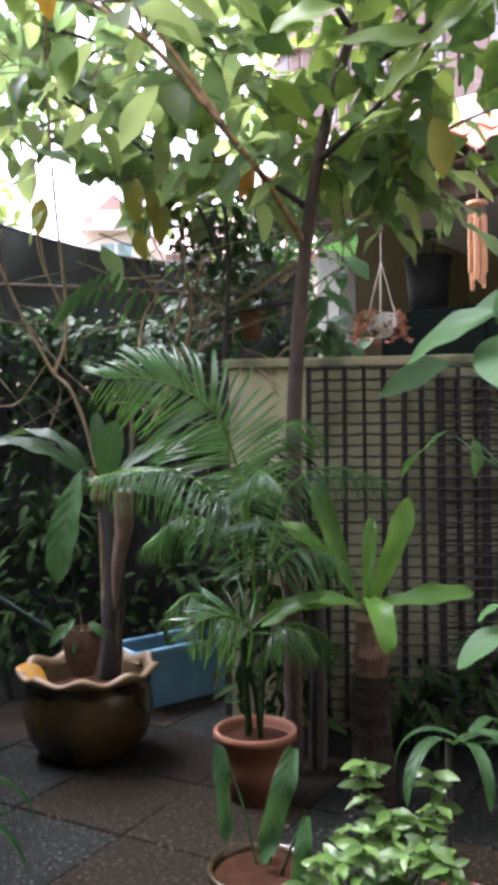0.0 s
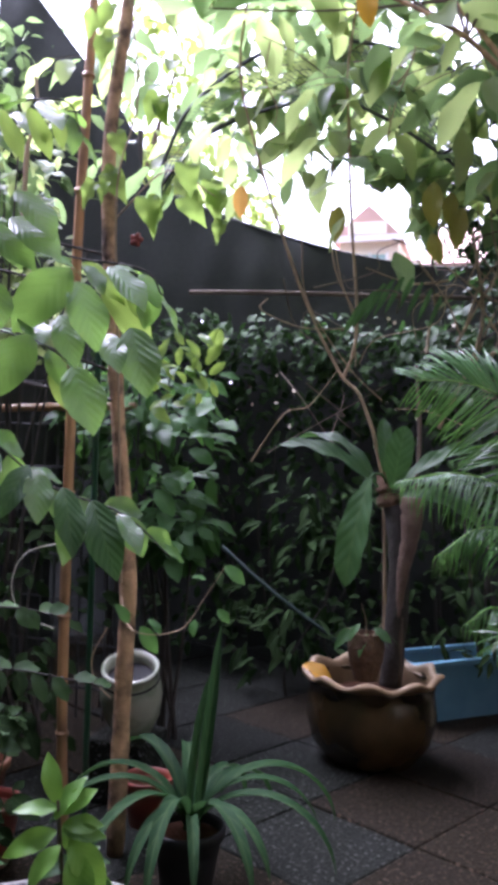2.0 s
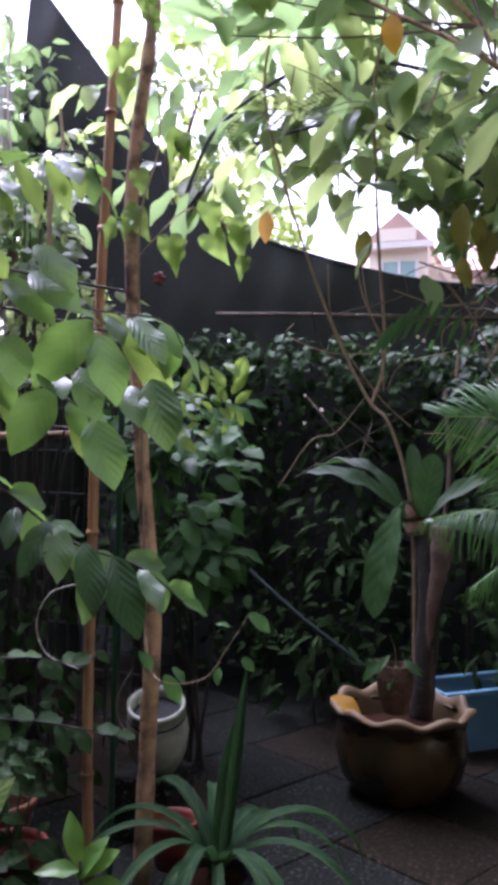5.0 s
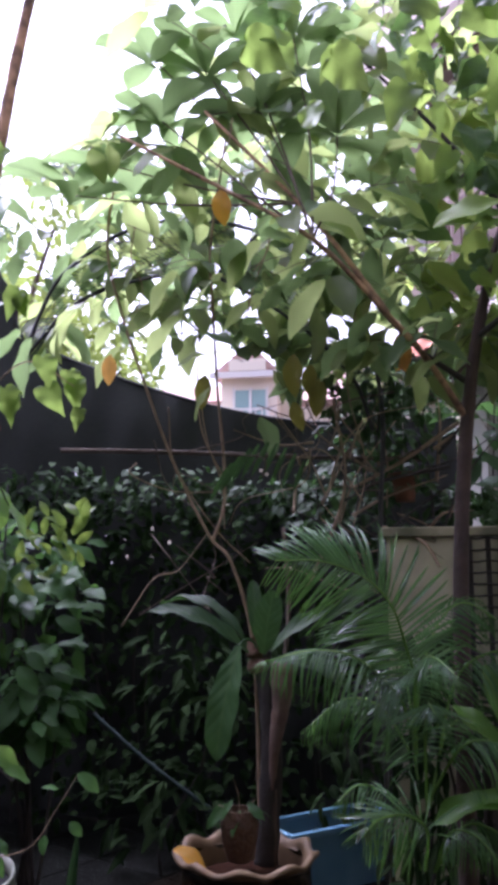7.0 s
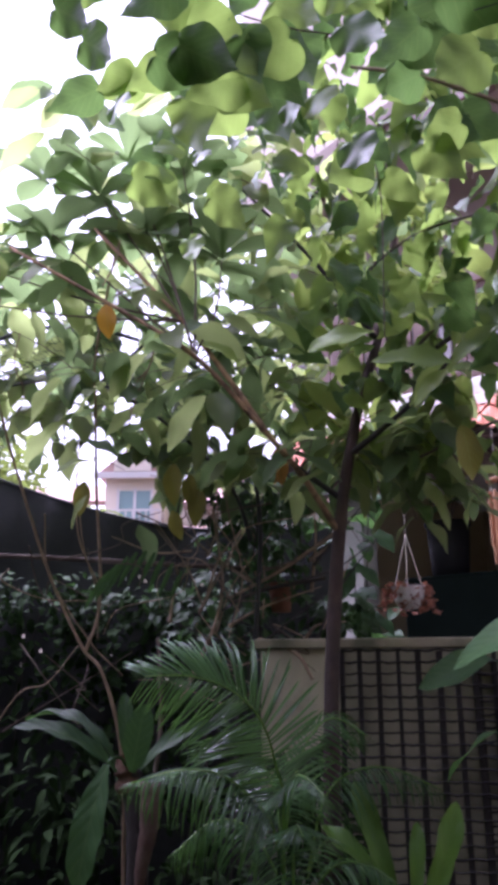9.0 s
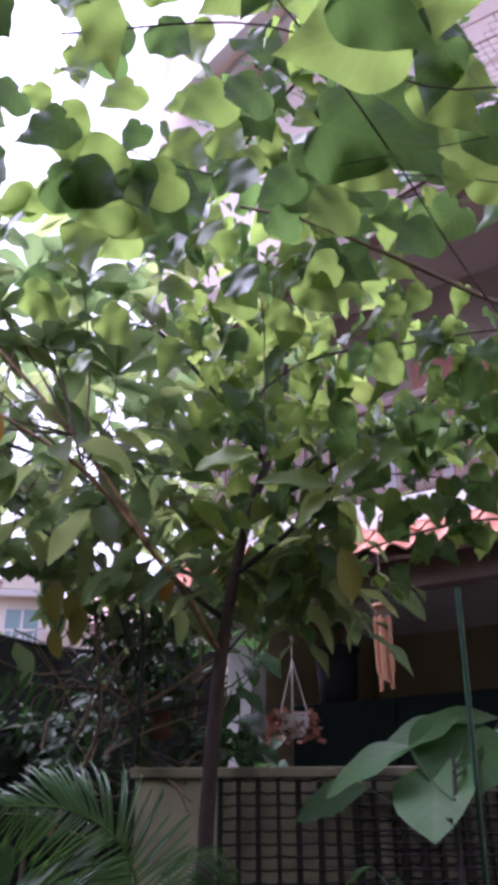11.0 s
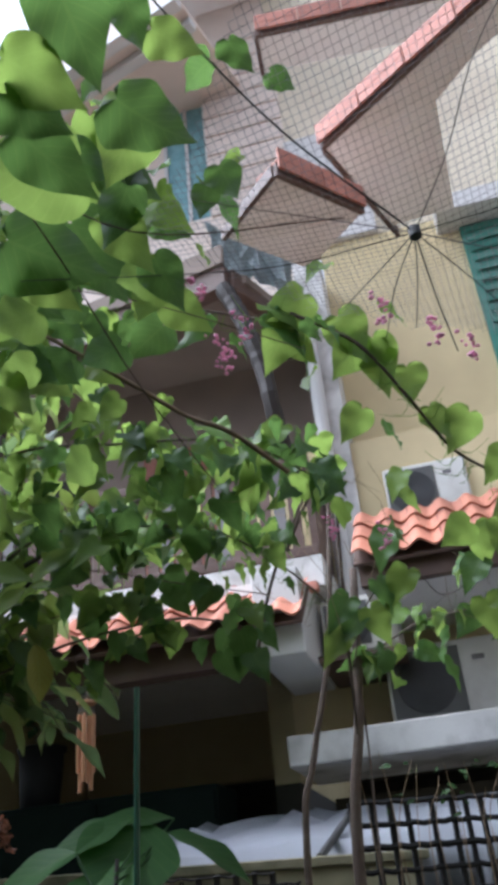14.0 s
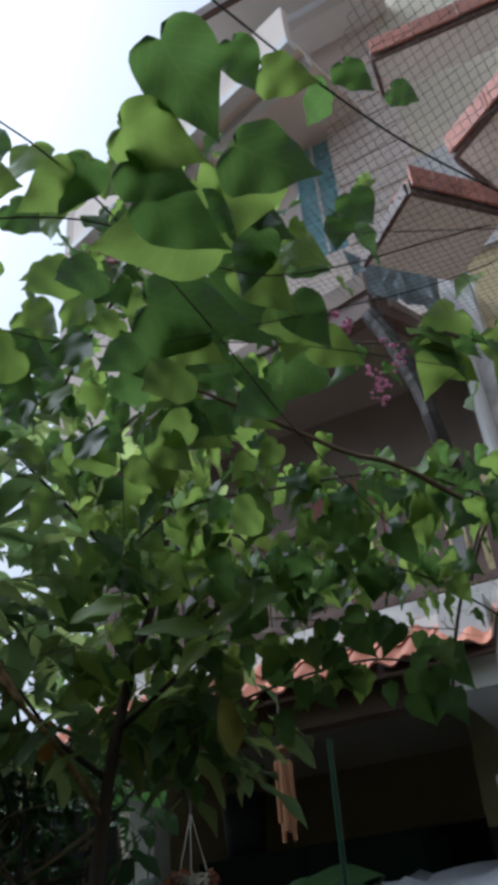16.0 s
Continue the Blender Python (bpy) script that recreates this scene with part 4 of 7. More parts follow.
DEEP = [
    ([(0.0, 3.22, 0.5), (-0.08, 3.2, 0.72), (-0.2, 3.15, 0.8), (-0.3, 3.1, 0.74)], 20, 0.2, (0, -0.4, 0.9), 0.45),
    ([(0.05, 3.2, 0.5), (0.1, 3.1, 0.66), (0.18, 3.02, 0.68), (0.26, 2.98, 0.6)], 18, 0.18, (0, -0.5, 0.85), 0.5),
    ([(0.03, 3.2, 0.7), (0.03, 3.12, 0.98), (0.04, 3.05, 1.1), (0.06, 2.95, 1.08)], 22, 0.24, (0.1, -0.6, 0.8), 0.45),
    ([(-0.02, 3.25, 0.90), (-0.13, 3.32, 1.05), (-0.27, 3.36, 1.07), (-0.42, 3.33, 0.96)], 26, 0.27, (0, -0.4, 0.9), 0.35),
    ([(0.04, 3.2, 0.75), (0.16, 3.16, 0.94), (0.28, 3.15, 0.96), (0.40, 3.1, 0.90)], 24, 0.24, (0, -0.4, 0.9), 0.35),
    ([(0.0, 3.25, 0.8), (-0.02, 3.4, 1.1), (-0.08, 3.55, 1.25), (-0.2, 3.7, 1.2)], 26, 0.27, (0, -0.4, 0.9), 0.3),
    ([(0.04, 3.25, 0.7), (0.12, 3.38, 0.95), (0.24, 3.46, 1.0), (0.4, 3.5, 0.9)], 24, 0.25, (0, -0.4, 0.9), 0.3),
    ([(0.0, 3.22, 0.9), (0.0, 3.15, 1.15), (0.05, 3.0, 1.27), (0.13, 2.85, 1.22)], 24, 0.22, (0, -0.2, 1), 0.45),
    ([(0.05, 3.2, 0.5), (0.16, 3.2, 0.66), (0.28, 3.2, 0.64), (0.36, 3.18, 0.55)], 20, 0.22, (0, -0.4, 0.9), 0.35),
]
for pts, c, size, up, hang in FRONDS + DEEP:
    line, mats = frond(pts, c, size, up, hang)
    fr = part("frond", tube(pts, 0.006, 0.002, 5, 6), M_LEAF_STAG, palm)
    leaves("leaflet", T_PINNA, mats, M_LEAF_PALM, fr, kind="stuff")

# the leaning garden tree
TRUNK = [(0.185, 3.45, -0.02), (0.19, 3.45, 0.7), (0.197, 3.45, 1.1), (0.207, 3.45, 1.57), (0.243, 3.45, 2.05), (0.28, 3.45, 2.35), (0.315, 3.45, 2.55), (0.382, 3.45, 2.84), (0.466, 3.45, 3.10), (0.54, 3.45, 3.42), (0.58, 3.4, 3.8)]
tree = thing("garden_tree", "slender dark-barked tree with broad light green leaves", "tree", pose(0, 0, 0))
part("trunk", tube(TRUNK, 0.040, 0.016, 12, 6, 0.06, R), M_TRUNK, tree, smooth=True)
limbs = [
    [(0.26, 3.45, 2.2), (0.1, 3.3, 2.42), (-0.06, 3.1, 2.56), (-0.34, 3.0, 2.85), (-0.70, 2.95, 3.07), (-1.1, 2.9, 3.3)],
    [(-0.06, 3.1, 2.56), (-0.2, 3.1, 2.78), (-0.40, 3.1, 3.05), (-0.80, 3.1, 3.5)],
    [(0.28, 3.45, 2.35), (0.05, 3.5, 2.55), (-0.2, 3.6, 2.9)],
    [(0.38, 3.45, 2.84), (0.7, 3.3, 3.0), (1.05, 3.1, 3.2), (1.4, 2.9, 3.35)],
    [(0.466, 3.45, 3.1), (0.2, 3.3, 3.4), (-0.15, 3.2, 3.75)],
    [(0.315, 3.45, 2.55), (0.55, 3.2, 2.7), (0.8, 3.0, 2.95)],
]
for l in limbs:
    part("limb", tube(l, 0.015, 0.006, 8, 6, 0.08, R), M_BARK_PALE if l[0][2] < 2.58 and l[0][0] < 0.27 else M_BARK_DARK, tree, smooth=True)
spots = []
rng = random.Random(5)
for l in limbs:
    path = smooth_path(l, 8)
    for p in path[8::4]:
        spots.append(p + unit(rng) * rng.uniform(0.02, 0.15) + Vector((0, 0.12, 0.05)))
blobs = [(-0.77, 3.5, 3.05, 0.35, 8), (-0.28, 3.6, 2.95, 0.35, 9), (0.1, 3.7, 2.95, 0.35, 9), (0.7, 3.6, 2.85, 0.3, 9), (0.83, 3.5, 2.55, 0.2, 4), (0.56, 3.65, 2.55, 0.18, 4), (1.05, 3.5, 3.0, 0.3, 6), (-0.4, 3.5, 3.6, 0.4, 10), (0.1, 3.6, 3.7, 0.4, 11), (0.55, 3.65, 3.5, 0.35, 10), (-0.9, 3.4, 3.7, 0.35, 7), (-0.2, 3.4, 4.2, 0.4, 8), (0.5, 3.5, 4.1, 0.4, 9), (-1.0, 3.2, 4.2, 0.25, 3), (-1.4, 3.6, 2.9, 0.35, 6), (-1.2, 3.5, 3.4, 0.3, 6), (-0.7, 3.8, 2.6, 0.2, 4)]
blobs += [(-0.9, 4.3, 3.8, 0.45, 11), (-1.6, 4.3, 3.9, 0.45, 10), (0.4, 4.2, 3.3, 0.35, 8), (-0.5, 4.0, 4.4, 0.45, 10), (0.2, 4.2, 4.3, 0.45, 11), (-2.2, 4.2, 3.7, 0.3, 6), (0.8, 3.8, 4.0, 0.35, 8), (-0.25, 4.5, 2.85, 0.25, 6), (-0.8, 4.5, 2.8, 0.25, 5), (-1.2, 4.4, 3.15, 0.4, 12), (-1.8, 4.4, 3.3, 0.4, 10), (-0.2, 4.5, 3.5, 0.4, 14), (-0.6, 4.5, 3.2, 0.4, 14), (-0.45, 4.5, 2.85, 0.3, 8), (-1.2, 4.6, 3.6, 0.4, 12)]
blobs += [(0.35, 3.64, 2.64, 0.2, 9), (0.55, 3.75, 2.72, 0.16, 6), (0.47, 3.9, 2.78, 0.14, 6), (-0.55, 3.7, 3.2, 0.35, 9), (-1.0, 3.7, 3.1, 0.3, 8), (-0.2, 3.7, 3.3, 0.3, 8)]
blobs += [(-0.9, 4.9, 3.9, 0.6, 7), (-1.9, 4.9, 4.2, 0.6, 8), (0.1, 5.0, 3.6, 0.5, 6), (-1.5, 4.9, 3.4, 0.5, 5), (-0.5, 4.9, 4.7, 0.6, 8), (0.3, 4.8, 4.6, 0.5, 8), (-0.1, 4.6, 3.1, 0.3, 5), (-2.3, 4.6, 3.2, 0.4, 6)]
for x, y, z, r, c in blobs:
    for k in range(c):
        spots.append(Vector((x, y, z)) + unit(rng) * r * rng.random() ** 0.5)


def trunk_x(z):
    for a, b in zip(TRUNK, TRUNK[1:]):
        if a[2] <= z < b[2]:
            return a[0] + (b[0] - a[0]) * (z - a[2]) / (b[2] - a[2])
    return 0.58


def thinned(p, rng):
    """Gaps in the crown: the bare trunk, and the open view to the far house."""
    x, z = 3.45 * p.x / p.y, 1.5 + 3.45 * (p.z - 1.5) / p.y
    if p.y < 3.5 and z < 3.2 and -0.16 < x - trunk_x(z) < 0.10:
        return rng.random() < 0.9
    if -0.86 < x < -0.52 and 2.2 < z < 2.55:
        return rng.random() < 0.9
    if p.y < 4.15 and -1.9 < x < -0.25 and 2.35 < z < 3.25:
        return rng.random() < (0.75 if z < 2.66 else 0.45)
    return False


def balcony_gap(p, rng):
    """Thin growth before the balcony's upper half and the porch roof."""
    x, z = (p.x - 0.15) / (p.y + 0.27), (p.z - 1.53) / (p.y + 0.27)
    if 0.2 < x < 0.5 and 0.27 < z < 0.43:
        return rng.random() < 0.66
    return 0.25 < x < 0.56 and 0.68 < z < 1.0 and rng.random() < 0.75


mats, lines = twigs(spots, rng, 0.24, 4, 0.34, 0.9, 0.35, (0.6, 0.95))
mats = [m for m in mats if not thinned(m @ Vector((0.5, 0, 0)), rng) and not balcony_gap(m @ Vector((0.5, 0, 0)), rng)]
lines = [l for l in lines if not thinned(l[1], rng)]
tagged(part("twig", sprigs(lines, 0.003), M_BARK, tree), kind="stuff")
# Upper right leaves take the brighter shoot green, as if light came through.
tones = [(M_LEAF_SHOOT if m.translation.x > 0.1 and m.translation.z > 2.72 and rng.random() < 0.6 else M_LEAF_TREE if rng.random() < 0.48 else M_LEAF_TREE_DIM) for m in mats]
for name, tone in (("crown", M_LEAF_TREE), ("inner_crown", M_LEAF_TREE_DIM), ("young_crown", M_LEAF_SHOOT)):
    leaves(name, T_OVAL, [m for m, k in zip(mats, tones) if k is tone], tone, tree, kind="stuff")
for k, p in enumerate(((-1.44, 3.82, 2.66), (-0.01, 3.72, 2.66), (-0.39, 3.96, 2.53), (-0.52, 3.92, 2.65), (-0.53, 3.98, 2.42), (-0.96, 3.88, 2.55), (0.02, 3.78, 2.7), (0.69, 2.92, 2.52), (-0.44, 3.95, 2.6))):
    leaves("dying_leaf", T_OVAL, [leaf_at(p, (0.25 * math.sin(k * 2), -0.1, -1), (0.3 * math.cos(k), -1, 0.1), 0.15 + 0.02 * (k % 4), 0.9)], M_ORANGELEAF if k in (0, 1, 6) else M_LEAF_OLIVE, tree, "yellowing drooping leaf")
SHOOTS = [(0.11, 3.12, 2.92, -0.03, 3.00, 3.06), (0.12, 3.12, 2.92, 0.31, 3.01, 3.00), (0.14, 3.12, 2.92, 0.24, 3.05, 2.93), (0.11, 3.12, 2.91, 0.01, 3.07, 2.92), (0.71, 3.06, 2.84, 0.45, 3.03, 2.90), (0.71, 3.06, 2.84, 0.81, 2.94, 2.95), (0.71, 3.07, 2.82, 0.86, 2.98, 2.81), (0.69, 3.08, 2.82, 0.56, 3.09, 2.72), (0.48, 3.03, 3.03, 0.36, 2.94, 3.14), (0.49, 3.03, 3.03, 0.62, 2.92, 3.09), (-0.17, 3.13, 2.88, -0.26, 3.05, 2.95)]
for x, y, z, a, b, c in SHOOTS:
    d = Vector((a - x, b - y, c - z))
    leaves("young_leaf", T_OVAL, [leaf_at((x * 0.92, y * 0.92, z * 0.92 + 0.12), d, Vector((0, -0.75, 0.6)) + unit(rng) * 0.2, d.length * 1.1, 0.75)], M_LEAF_SHOOT, tree, "bright yellow-green young leaf")
WHORLS = [(-1.05, 3.3, 3.60), (-0.84, 3.3, 3.82), (-0.60, 3.3, 3.62), (-1.28, 3.3, 3.40), (-0.44, 3.3, 3.95), (-1.47, 3.3, 3.27), (-0.25, 3.3, 3.45), (-1.08, 3.3, 3.90), (-0.72, 3.4, 4.05)]
long_leaf = blade([(0, .02), (.15, .08), (.4, .165), (.65, .205), (.85, .16), (.95, .07), (1, 0)], 0.25, 0.3, 0.1, 0, 2, bend=0.7)
top_leaves = []
for k, tip in enumerate(WHORLS):
    tip = Vector(tip)
    root = Vector(limbs[k % 2][3 + k % 2 if k % 2 == 0 else 2])
    part("twig", tube([root, (root + tip) / 2 + Vector((0.03, 0, -0.03)), tip], 0.006, 0.003, 6, 4), M_BARK, tree)
    for q in range(8):
        a = q * 0.785 + k
        top_leaves.append(leaf_at(tip + Vector((0, 0, rng.uniform(-0.05, 0.03))), (math.cos(a), math.sin(a), rng.uniform(0.15, 1.0)), Vector((-math.cos(a) * 0.4, -math.sin(a) * 0.4, 1)), rng.uniform(0.23, 0.35), rng.uniform(0.85, 1.15)))
leaves("top_crown", long_leaf, top_leaves, M_LEAF_TREE_DIM, tree, kind="stuff")
leaves("dead_leaf", T_OVAL, [leaf_at((-0.70, 2.95, 3.06), (0.1, -0.1, -1), (0, -1, 0.1), 0.14)], M_YELLOWLEAF, tree, "yellow dead leaf")

# flowering vine trained overhead
vine = thing("coral_vine", "climbing vine with heart-shaped leaves and pink flower sprays", "vine", pose(0, 0, 0))
runs = [
    [(0.5, 3.4, 2.9), (0.7, 3.0, 3.0), (1.0, 2.7, 2.95), (1.4, 2.6, 2.9), (1.9, 2.8, 2.75), (2.15, 3.0, 2.6)],
    [(0.2, 3.2, 3.1), (0.5, 2.7, 3.2), (0.9, 2.4, 3.15), (1.3, 2.2, 3.1), (1.7, 2.2, 2.95)],
    [(0.1, 2.8, 3.4), (0.4, 2.3, 3.45), (0.8, 1.9, 3.4), (1.2, 1.6, 3.2)],
    [(0.6, 3.3, 2.5), (0.9, 3.1, 2.6), (1.3, 2.9, 2.65), (1.7, 2.9, 2.6)],
    [(2.2, 3.0, 0.0), (2.13, 3.0, 1.4), (2.16, 3.0, 2.3), (2.15, 3.0, 3.3)],
    [(2.15, 3.0, 2.5), (2.5, 2.9, 2.7), (2.9, 2.7, 2.75)],
    [(0.0, 2.6, 3.6), (0.2, 2.0, 3.6), (0.4, 1.5, 3.5), (0.6, 1.1, 3.3)],
    [(1.2, 1.55, 3.2), (1.38, 1.46, 3.05), (1.53, 1.46, 2.88), (1.72, 1.53, 2.76), (1.92, 1.55, 2.68), (2.04, 1.53, 2.5)],
]
for l in runs:
    part("stem", tube(l, 0.007, 0.004, 6, 6, 0.1, R), M_BARK, vine)

rng = random.Random(8)
mats, lines = [], []
big = []
for n, l in enumerate(runs):
    if n == 4:
        continue
    for p in smooth_path(l, 14):
        for k in range((4, 3, 3, 1, 0, 1, 3, 0)[n]):
            q = p + unit(rng) * rng.uniform(0.03, 0.34)
            s = rng.uniform(0.07, 0.175)
            if balcony_gap(q, rng):
                continue
            if (n == 3 and q.x > 1.2) or (n == 0 and q.x > 1.65):
                continue
            if q.y < 3.15 and -0.03 < q.x / q.y < 0.29 and 0.38 < (q.z - 1.5) / q.y < 0.51:
                continue
            way = (unit(rng, 0.5) * 0.7 + Vector((0, -0.1, -0.7))).normalized()
            up = (Vector((-0.1, -0.6, 0.55)) + unit(rng) * 0.75).normalized()
            (big if len(big) < 240 and s > 0.09 else mats).append(leaf_at(q, way, up, s, rng.uniform(0.7, 1.15)))
        if n not in (3, 8):
            e = unit(rng) * 0.05
            lines.append((p, p + e + Vector((0, 0, -0.02)), p + e * 1.5 + unit(rng) * 0.05))
tagged(part("tendril", sprigs(lines, 0.0015), M_LEAF_VINE, vine), kind="stuff")
leaves("foliage", T_HEART, mats[::2], M_LEAF_VINE, vine, kind="stuff")
leaves("old_foliage", T_HEART, mats[1::2], M_LEAF_VINE_DIM, vine, kind="stuff")
hm = [leaves_mesh("leaf", T_HEART, [Matrix()]) for k in range(2)]
hm[0].materials.append(M_LEAF_VINE)
hm[1].materials.append(M_LEAF_VINE_DIM)
for q in big:
    o = new("leaf", hm[rng.random() < 0.4])
    o.parent = vine
    o.matrix_basis = q
def spray(p, rng, length=0.18):
    bm = bmesh.new()
    for k in range(20):
        t = k / 20
        q = Vector(p) + Vector((0.04 * math.sin(t * 3), 0.02, -length * t)) + unit(rng) * 0.014
        bmesh.ops.create_icosphere(bm, subdivisions=1, radius=rng.uniform(0.005, 0.009), matrix=Matrix.Translation(q) @ Matrix.Diagonal((1, 1, 0.7, 1)))
    return bm


for p in ((1.03, 1.55, 3.17), (1.00, 1.62, 3.10), (0.84, 1.46, 3.19), (1.25, 1.15, 2.98), (1.38, 1.11, 2.90), (1.53, 1.15, 2.90), (1.60, 1.03, 2.93), (1.51, 2.00, 2.73), (1.67, 1.92, 2.68), (0.95, 1.58, 3.09), (0.0, 1.68, 3.37), (0.19, 1.5, 3.4), (0.79, 1.44, 3.15)):
    part("flower_spray", spray(p, rng, rng.uniform(0.07, 0.13)), M_PINK, vine, "spray of small pink flowers")


def placed(name, rows, template, mat, parent, wide=1.0, up=(0, -0.45, 0.9), natural=1.0, stalk=None, rng=random.Random(3)):
    """Single leaves from their base and tip."""
    kinds = mat if isinstance(mat, tuple) else (mat,)
    shapes = []
    for k in kinds:
        shapes.append(leaves_mesh(name, template, [Matrix()]))
        shapes[-1].materials.append(k)
    for x, y, z, a, b, c in rows:
        d = Vector((a - x, b - y, c - z))
        o = new(name, rng.choice(shapes))
        o.parent = parent
        o.matrix_basis = leaf_at((x, y, z), d, Vector(up) + unit(rng) * 0.25, d.length * natural, wide * rng.uniform(0.82, 1.12))


# large vine leaves close overhead
SEEN = (0.25, 0.75, 0.55)
OVERHEAD = [(0.36, 0.81, 2.76, 0.18, 0.87, 2.71), (0.21, 0.71, 2.86, 0.33, 0.73, 2.80), (0.45, 0.71, 2.80, 0.43, 0.80, 2.72), (0.13, 0.78, 2.82, 0.04, 0.83, 2.76), (-0.05, 0.79, 2.81, 0.04, 0.80, 2.78), (-0.14, 0.83, 2.77, -0.09, 0.90, 2.69), (0.15, 0.76, 2.83, 0.12, 0.83, 2.76), (-0.07, 0.75, 2.84, 0.0, 0.79, 2.79), (0.68, 0.93, 2.94, 0.68, 0.97, 2.88), (0.43, 1.16, 2.97, 0.57, 1.23, 2.83), (0.37, 1.23, 2.92, 0.49, 1.23, 2.86), (0.27, 1.36, 2.95, 0.45, 1.38, 2.86), (-0.06, 1.42, 2.90, 0.05, 1.46, 2.83), (-0.21, 1.30, 2.87, -0.05, 1.34, 2.81), (0.66, 1.27, 2.93, 0.64, 1.32, 2.85), (-0.25, 1.22, 2.94, -0.21, 1.30, 2.84)]
placed("leaf", OVERHEAD, T_HEART, (M_LEAF_VINE, M_LEAF_VINE, M_LEAF_VINE_DIM), vine, 1.0, SEEN, 1.1)
OVERHEAD_LEFT = [(-0.23, 1.30, 3.47, -0.25, 1.33, 3.31), (-0.29, 1.25, 3.43, -0.26, 1.28, 3.31), (-0.16, 1.35, 3.65, -0.09, 1.38, 3.50), (-0.02, 1.30, 3.57, -0.05, 1.33, 3.40), (0.09, 1.30, 3.53, 0.16, 1.33, 3.40), (-0.17, 1.30, 3.33, -0.20, 1.33, 3.17), (-0.24, 1.25, 3.17, -0.19, 1.28, 3.06), (0.03, 1.40, 3.46, 0.07, 1.43, 3.34), (-0.20, 1.50, 3.06, -0.14, 1.53, 2.94), (-0.07, 1.50, 3.06, -0.10, 1.53, 2.92), (0.02, 1.55, 3.08, 0.07, 1.58, 2.96), (-0.23, 1.50, 2.87, -0.18, 1.53, 2.74), (-0.03, 1.60, 2.96, 0.02, 1.63, 2.85)]
placed("leaf", OVERHEAD_LEFT, T_HEART, (M_LEAF_VINE, M_LEAF_VINE_DIM), vine, 1.0, SEEN, 1.15)
OVERHEAD_NEAR = [(0.26, 0.50, 2.80, 0.36, 0.59, 2.71), (0.21, 0.61, 2.73, 0.34, 0.62, 2.68), (0.25, 0.69, 2.66, 0.38, 0.72, 2.59), (0.39, 0.61, 2.71, 0.51, 0.62, 2.64), (0.37, 0.49, 2.80, 0.41, 0.53, 2.73), (0.42, 0.51, 2.77, 0.50, 0.51, 2.73), (0.54, 0.48, 2.76, 0.58, 0.50, 2.71), (0.66, 0.81, 2.87, 0.70, 0.83, 2.80), (0.28, 1.03, 2.75, 0.47, 1.03, 2.69), (0.46, 0.95, 2.80, 0.57, 0.98, 2.71), (0.57, 0.98, 2.74, 0.64, 1.02, 2.65), (0.32, 1.07, 2.71, 0.44, 1.07, 2.65), (0.22, 0.65, 2.70, 0.32, 0.67, 2.65), (0.49, 0.90, 2.84, 0.47, 0.98, 2.74), (0.74, 0.69, 3.05, 0.79, 0.69, 3.01)]
placed("leaf", OVERHEAD_NEAR, T_HEART, (M_LEAF_VINE, M_LEAF_VINE_DIM, M_LEAF_VINE_DIM), vine, 1.0, SEEN, 1.1)
SIDE_VINE = [(1.57, 1.48, 3.01, 1.60, 1.53, 2.87), (1.51, 1.47, 3.07, 1.43, 1.56, 3.01), (1.65, 1.51, 2.89, 1.71, 1.52, 2.76), (1.75, 1.45, 2.85, 1.69, 1.56, 2.73), (1.86, 1.44, 2.72, 1.78, 1.54, 2.63), (1.90, 1.47, 2.61, 1.82, 1.57, 2.53), (1.97, 1.82, 2.66, 1.87, 1.91, 2.59), (2.07, 1.74, 2.64, 2.03, 1.82, 2.50), (1.35, 1.49, 3.17, 1.47, 1.52, 3.01), (1.43, 1.50, 3.10, 1.35, 1.62, 2.99), (1.46, 1.48, 3.10, 1.54, 1.56, 2.90), (1.24, 1.50, 3.24, 1.13, 1.63, 3.13), (1.47, 1.62, 2.92, 1.41, 1.71, 2.81), (1.24, 1.60, 3.13, 1.33, 1.60, 3.04), (2.06, 1.86, 2.44, 2.11, 1.82, 2.31), (2.11, 1.75, 2.56, 2.04, 1.83, 2.46)]
placed("leaf", SIDE_VINE, T_HEART, M_LEAF_VINE, vine, 1.0, (0.5, 0.75, 0.4), 0.9)
part("branch", tube([(0.2, 1.85, 3.25), (0.35, 1.80, 3.18), (0.53, 1.81, 3.12), (0.76, 1.82, 3.02), (0.94, 1.82, 2.93), (1.08, 1.79, 2.87), (1.30, 1.85, 2.79)], 0.005, 0.009, 8, 6, 0.15, R), M_TWIG, vine, "pale woody branch")
for l in ([(1.76, 2.36, 3.17), (1.68, 2.51, 3.00), (1.60, 2.67, 2.73), (1.55, 2.8, 2.4)], [(1.78, 2.36, 3.15), (1.70, 2.49, 3.01), (1.65, 2.59, 2.85)], [(1.77, 2.36, 3.16), (1.83, 2.45, 2.93), (1.95, 2.7, 2.6), (2.1, 2.98, 2.2)]):
    part("branch", tube(l, 0.005, 0.008, 8, 6, 0.1, R), M_BARK, vine)
rng = random.Random(21)
more = []
for k in range(110):
    x, y = rng.uniform(-0.5, 0.75), rng.uniform(1.0, 2.0)
    z = 3.05 + rng.uniform(-0.3, 0.3)
    d = unit(rng, 0.4) * 0.13
    more.append((x, y, z, x + d.x, y + 0.3 * d.y, z - 0.06 - abs(d.z)))
placed("leaf", more, T_HEART, (M_LEAF_VINE, M_LEAF_VINE_DIM), vine, 1.0, (0.1, 0.8, 0.45))
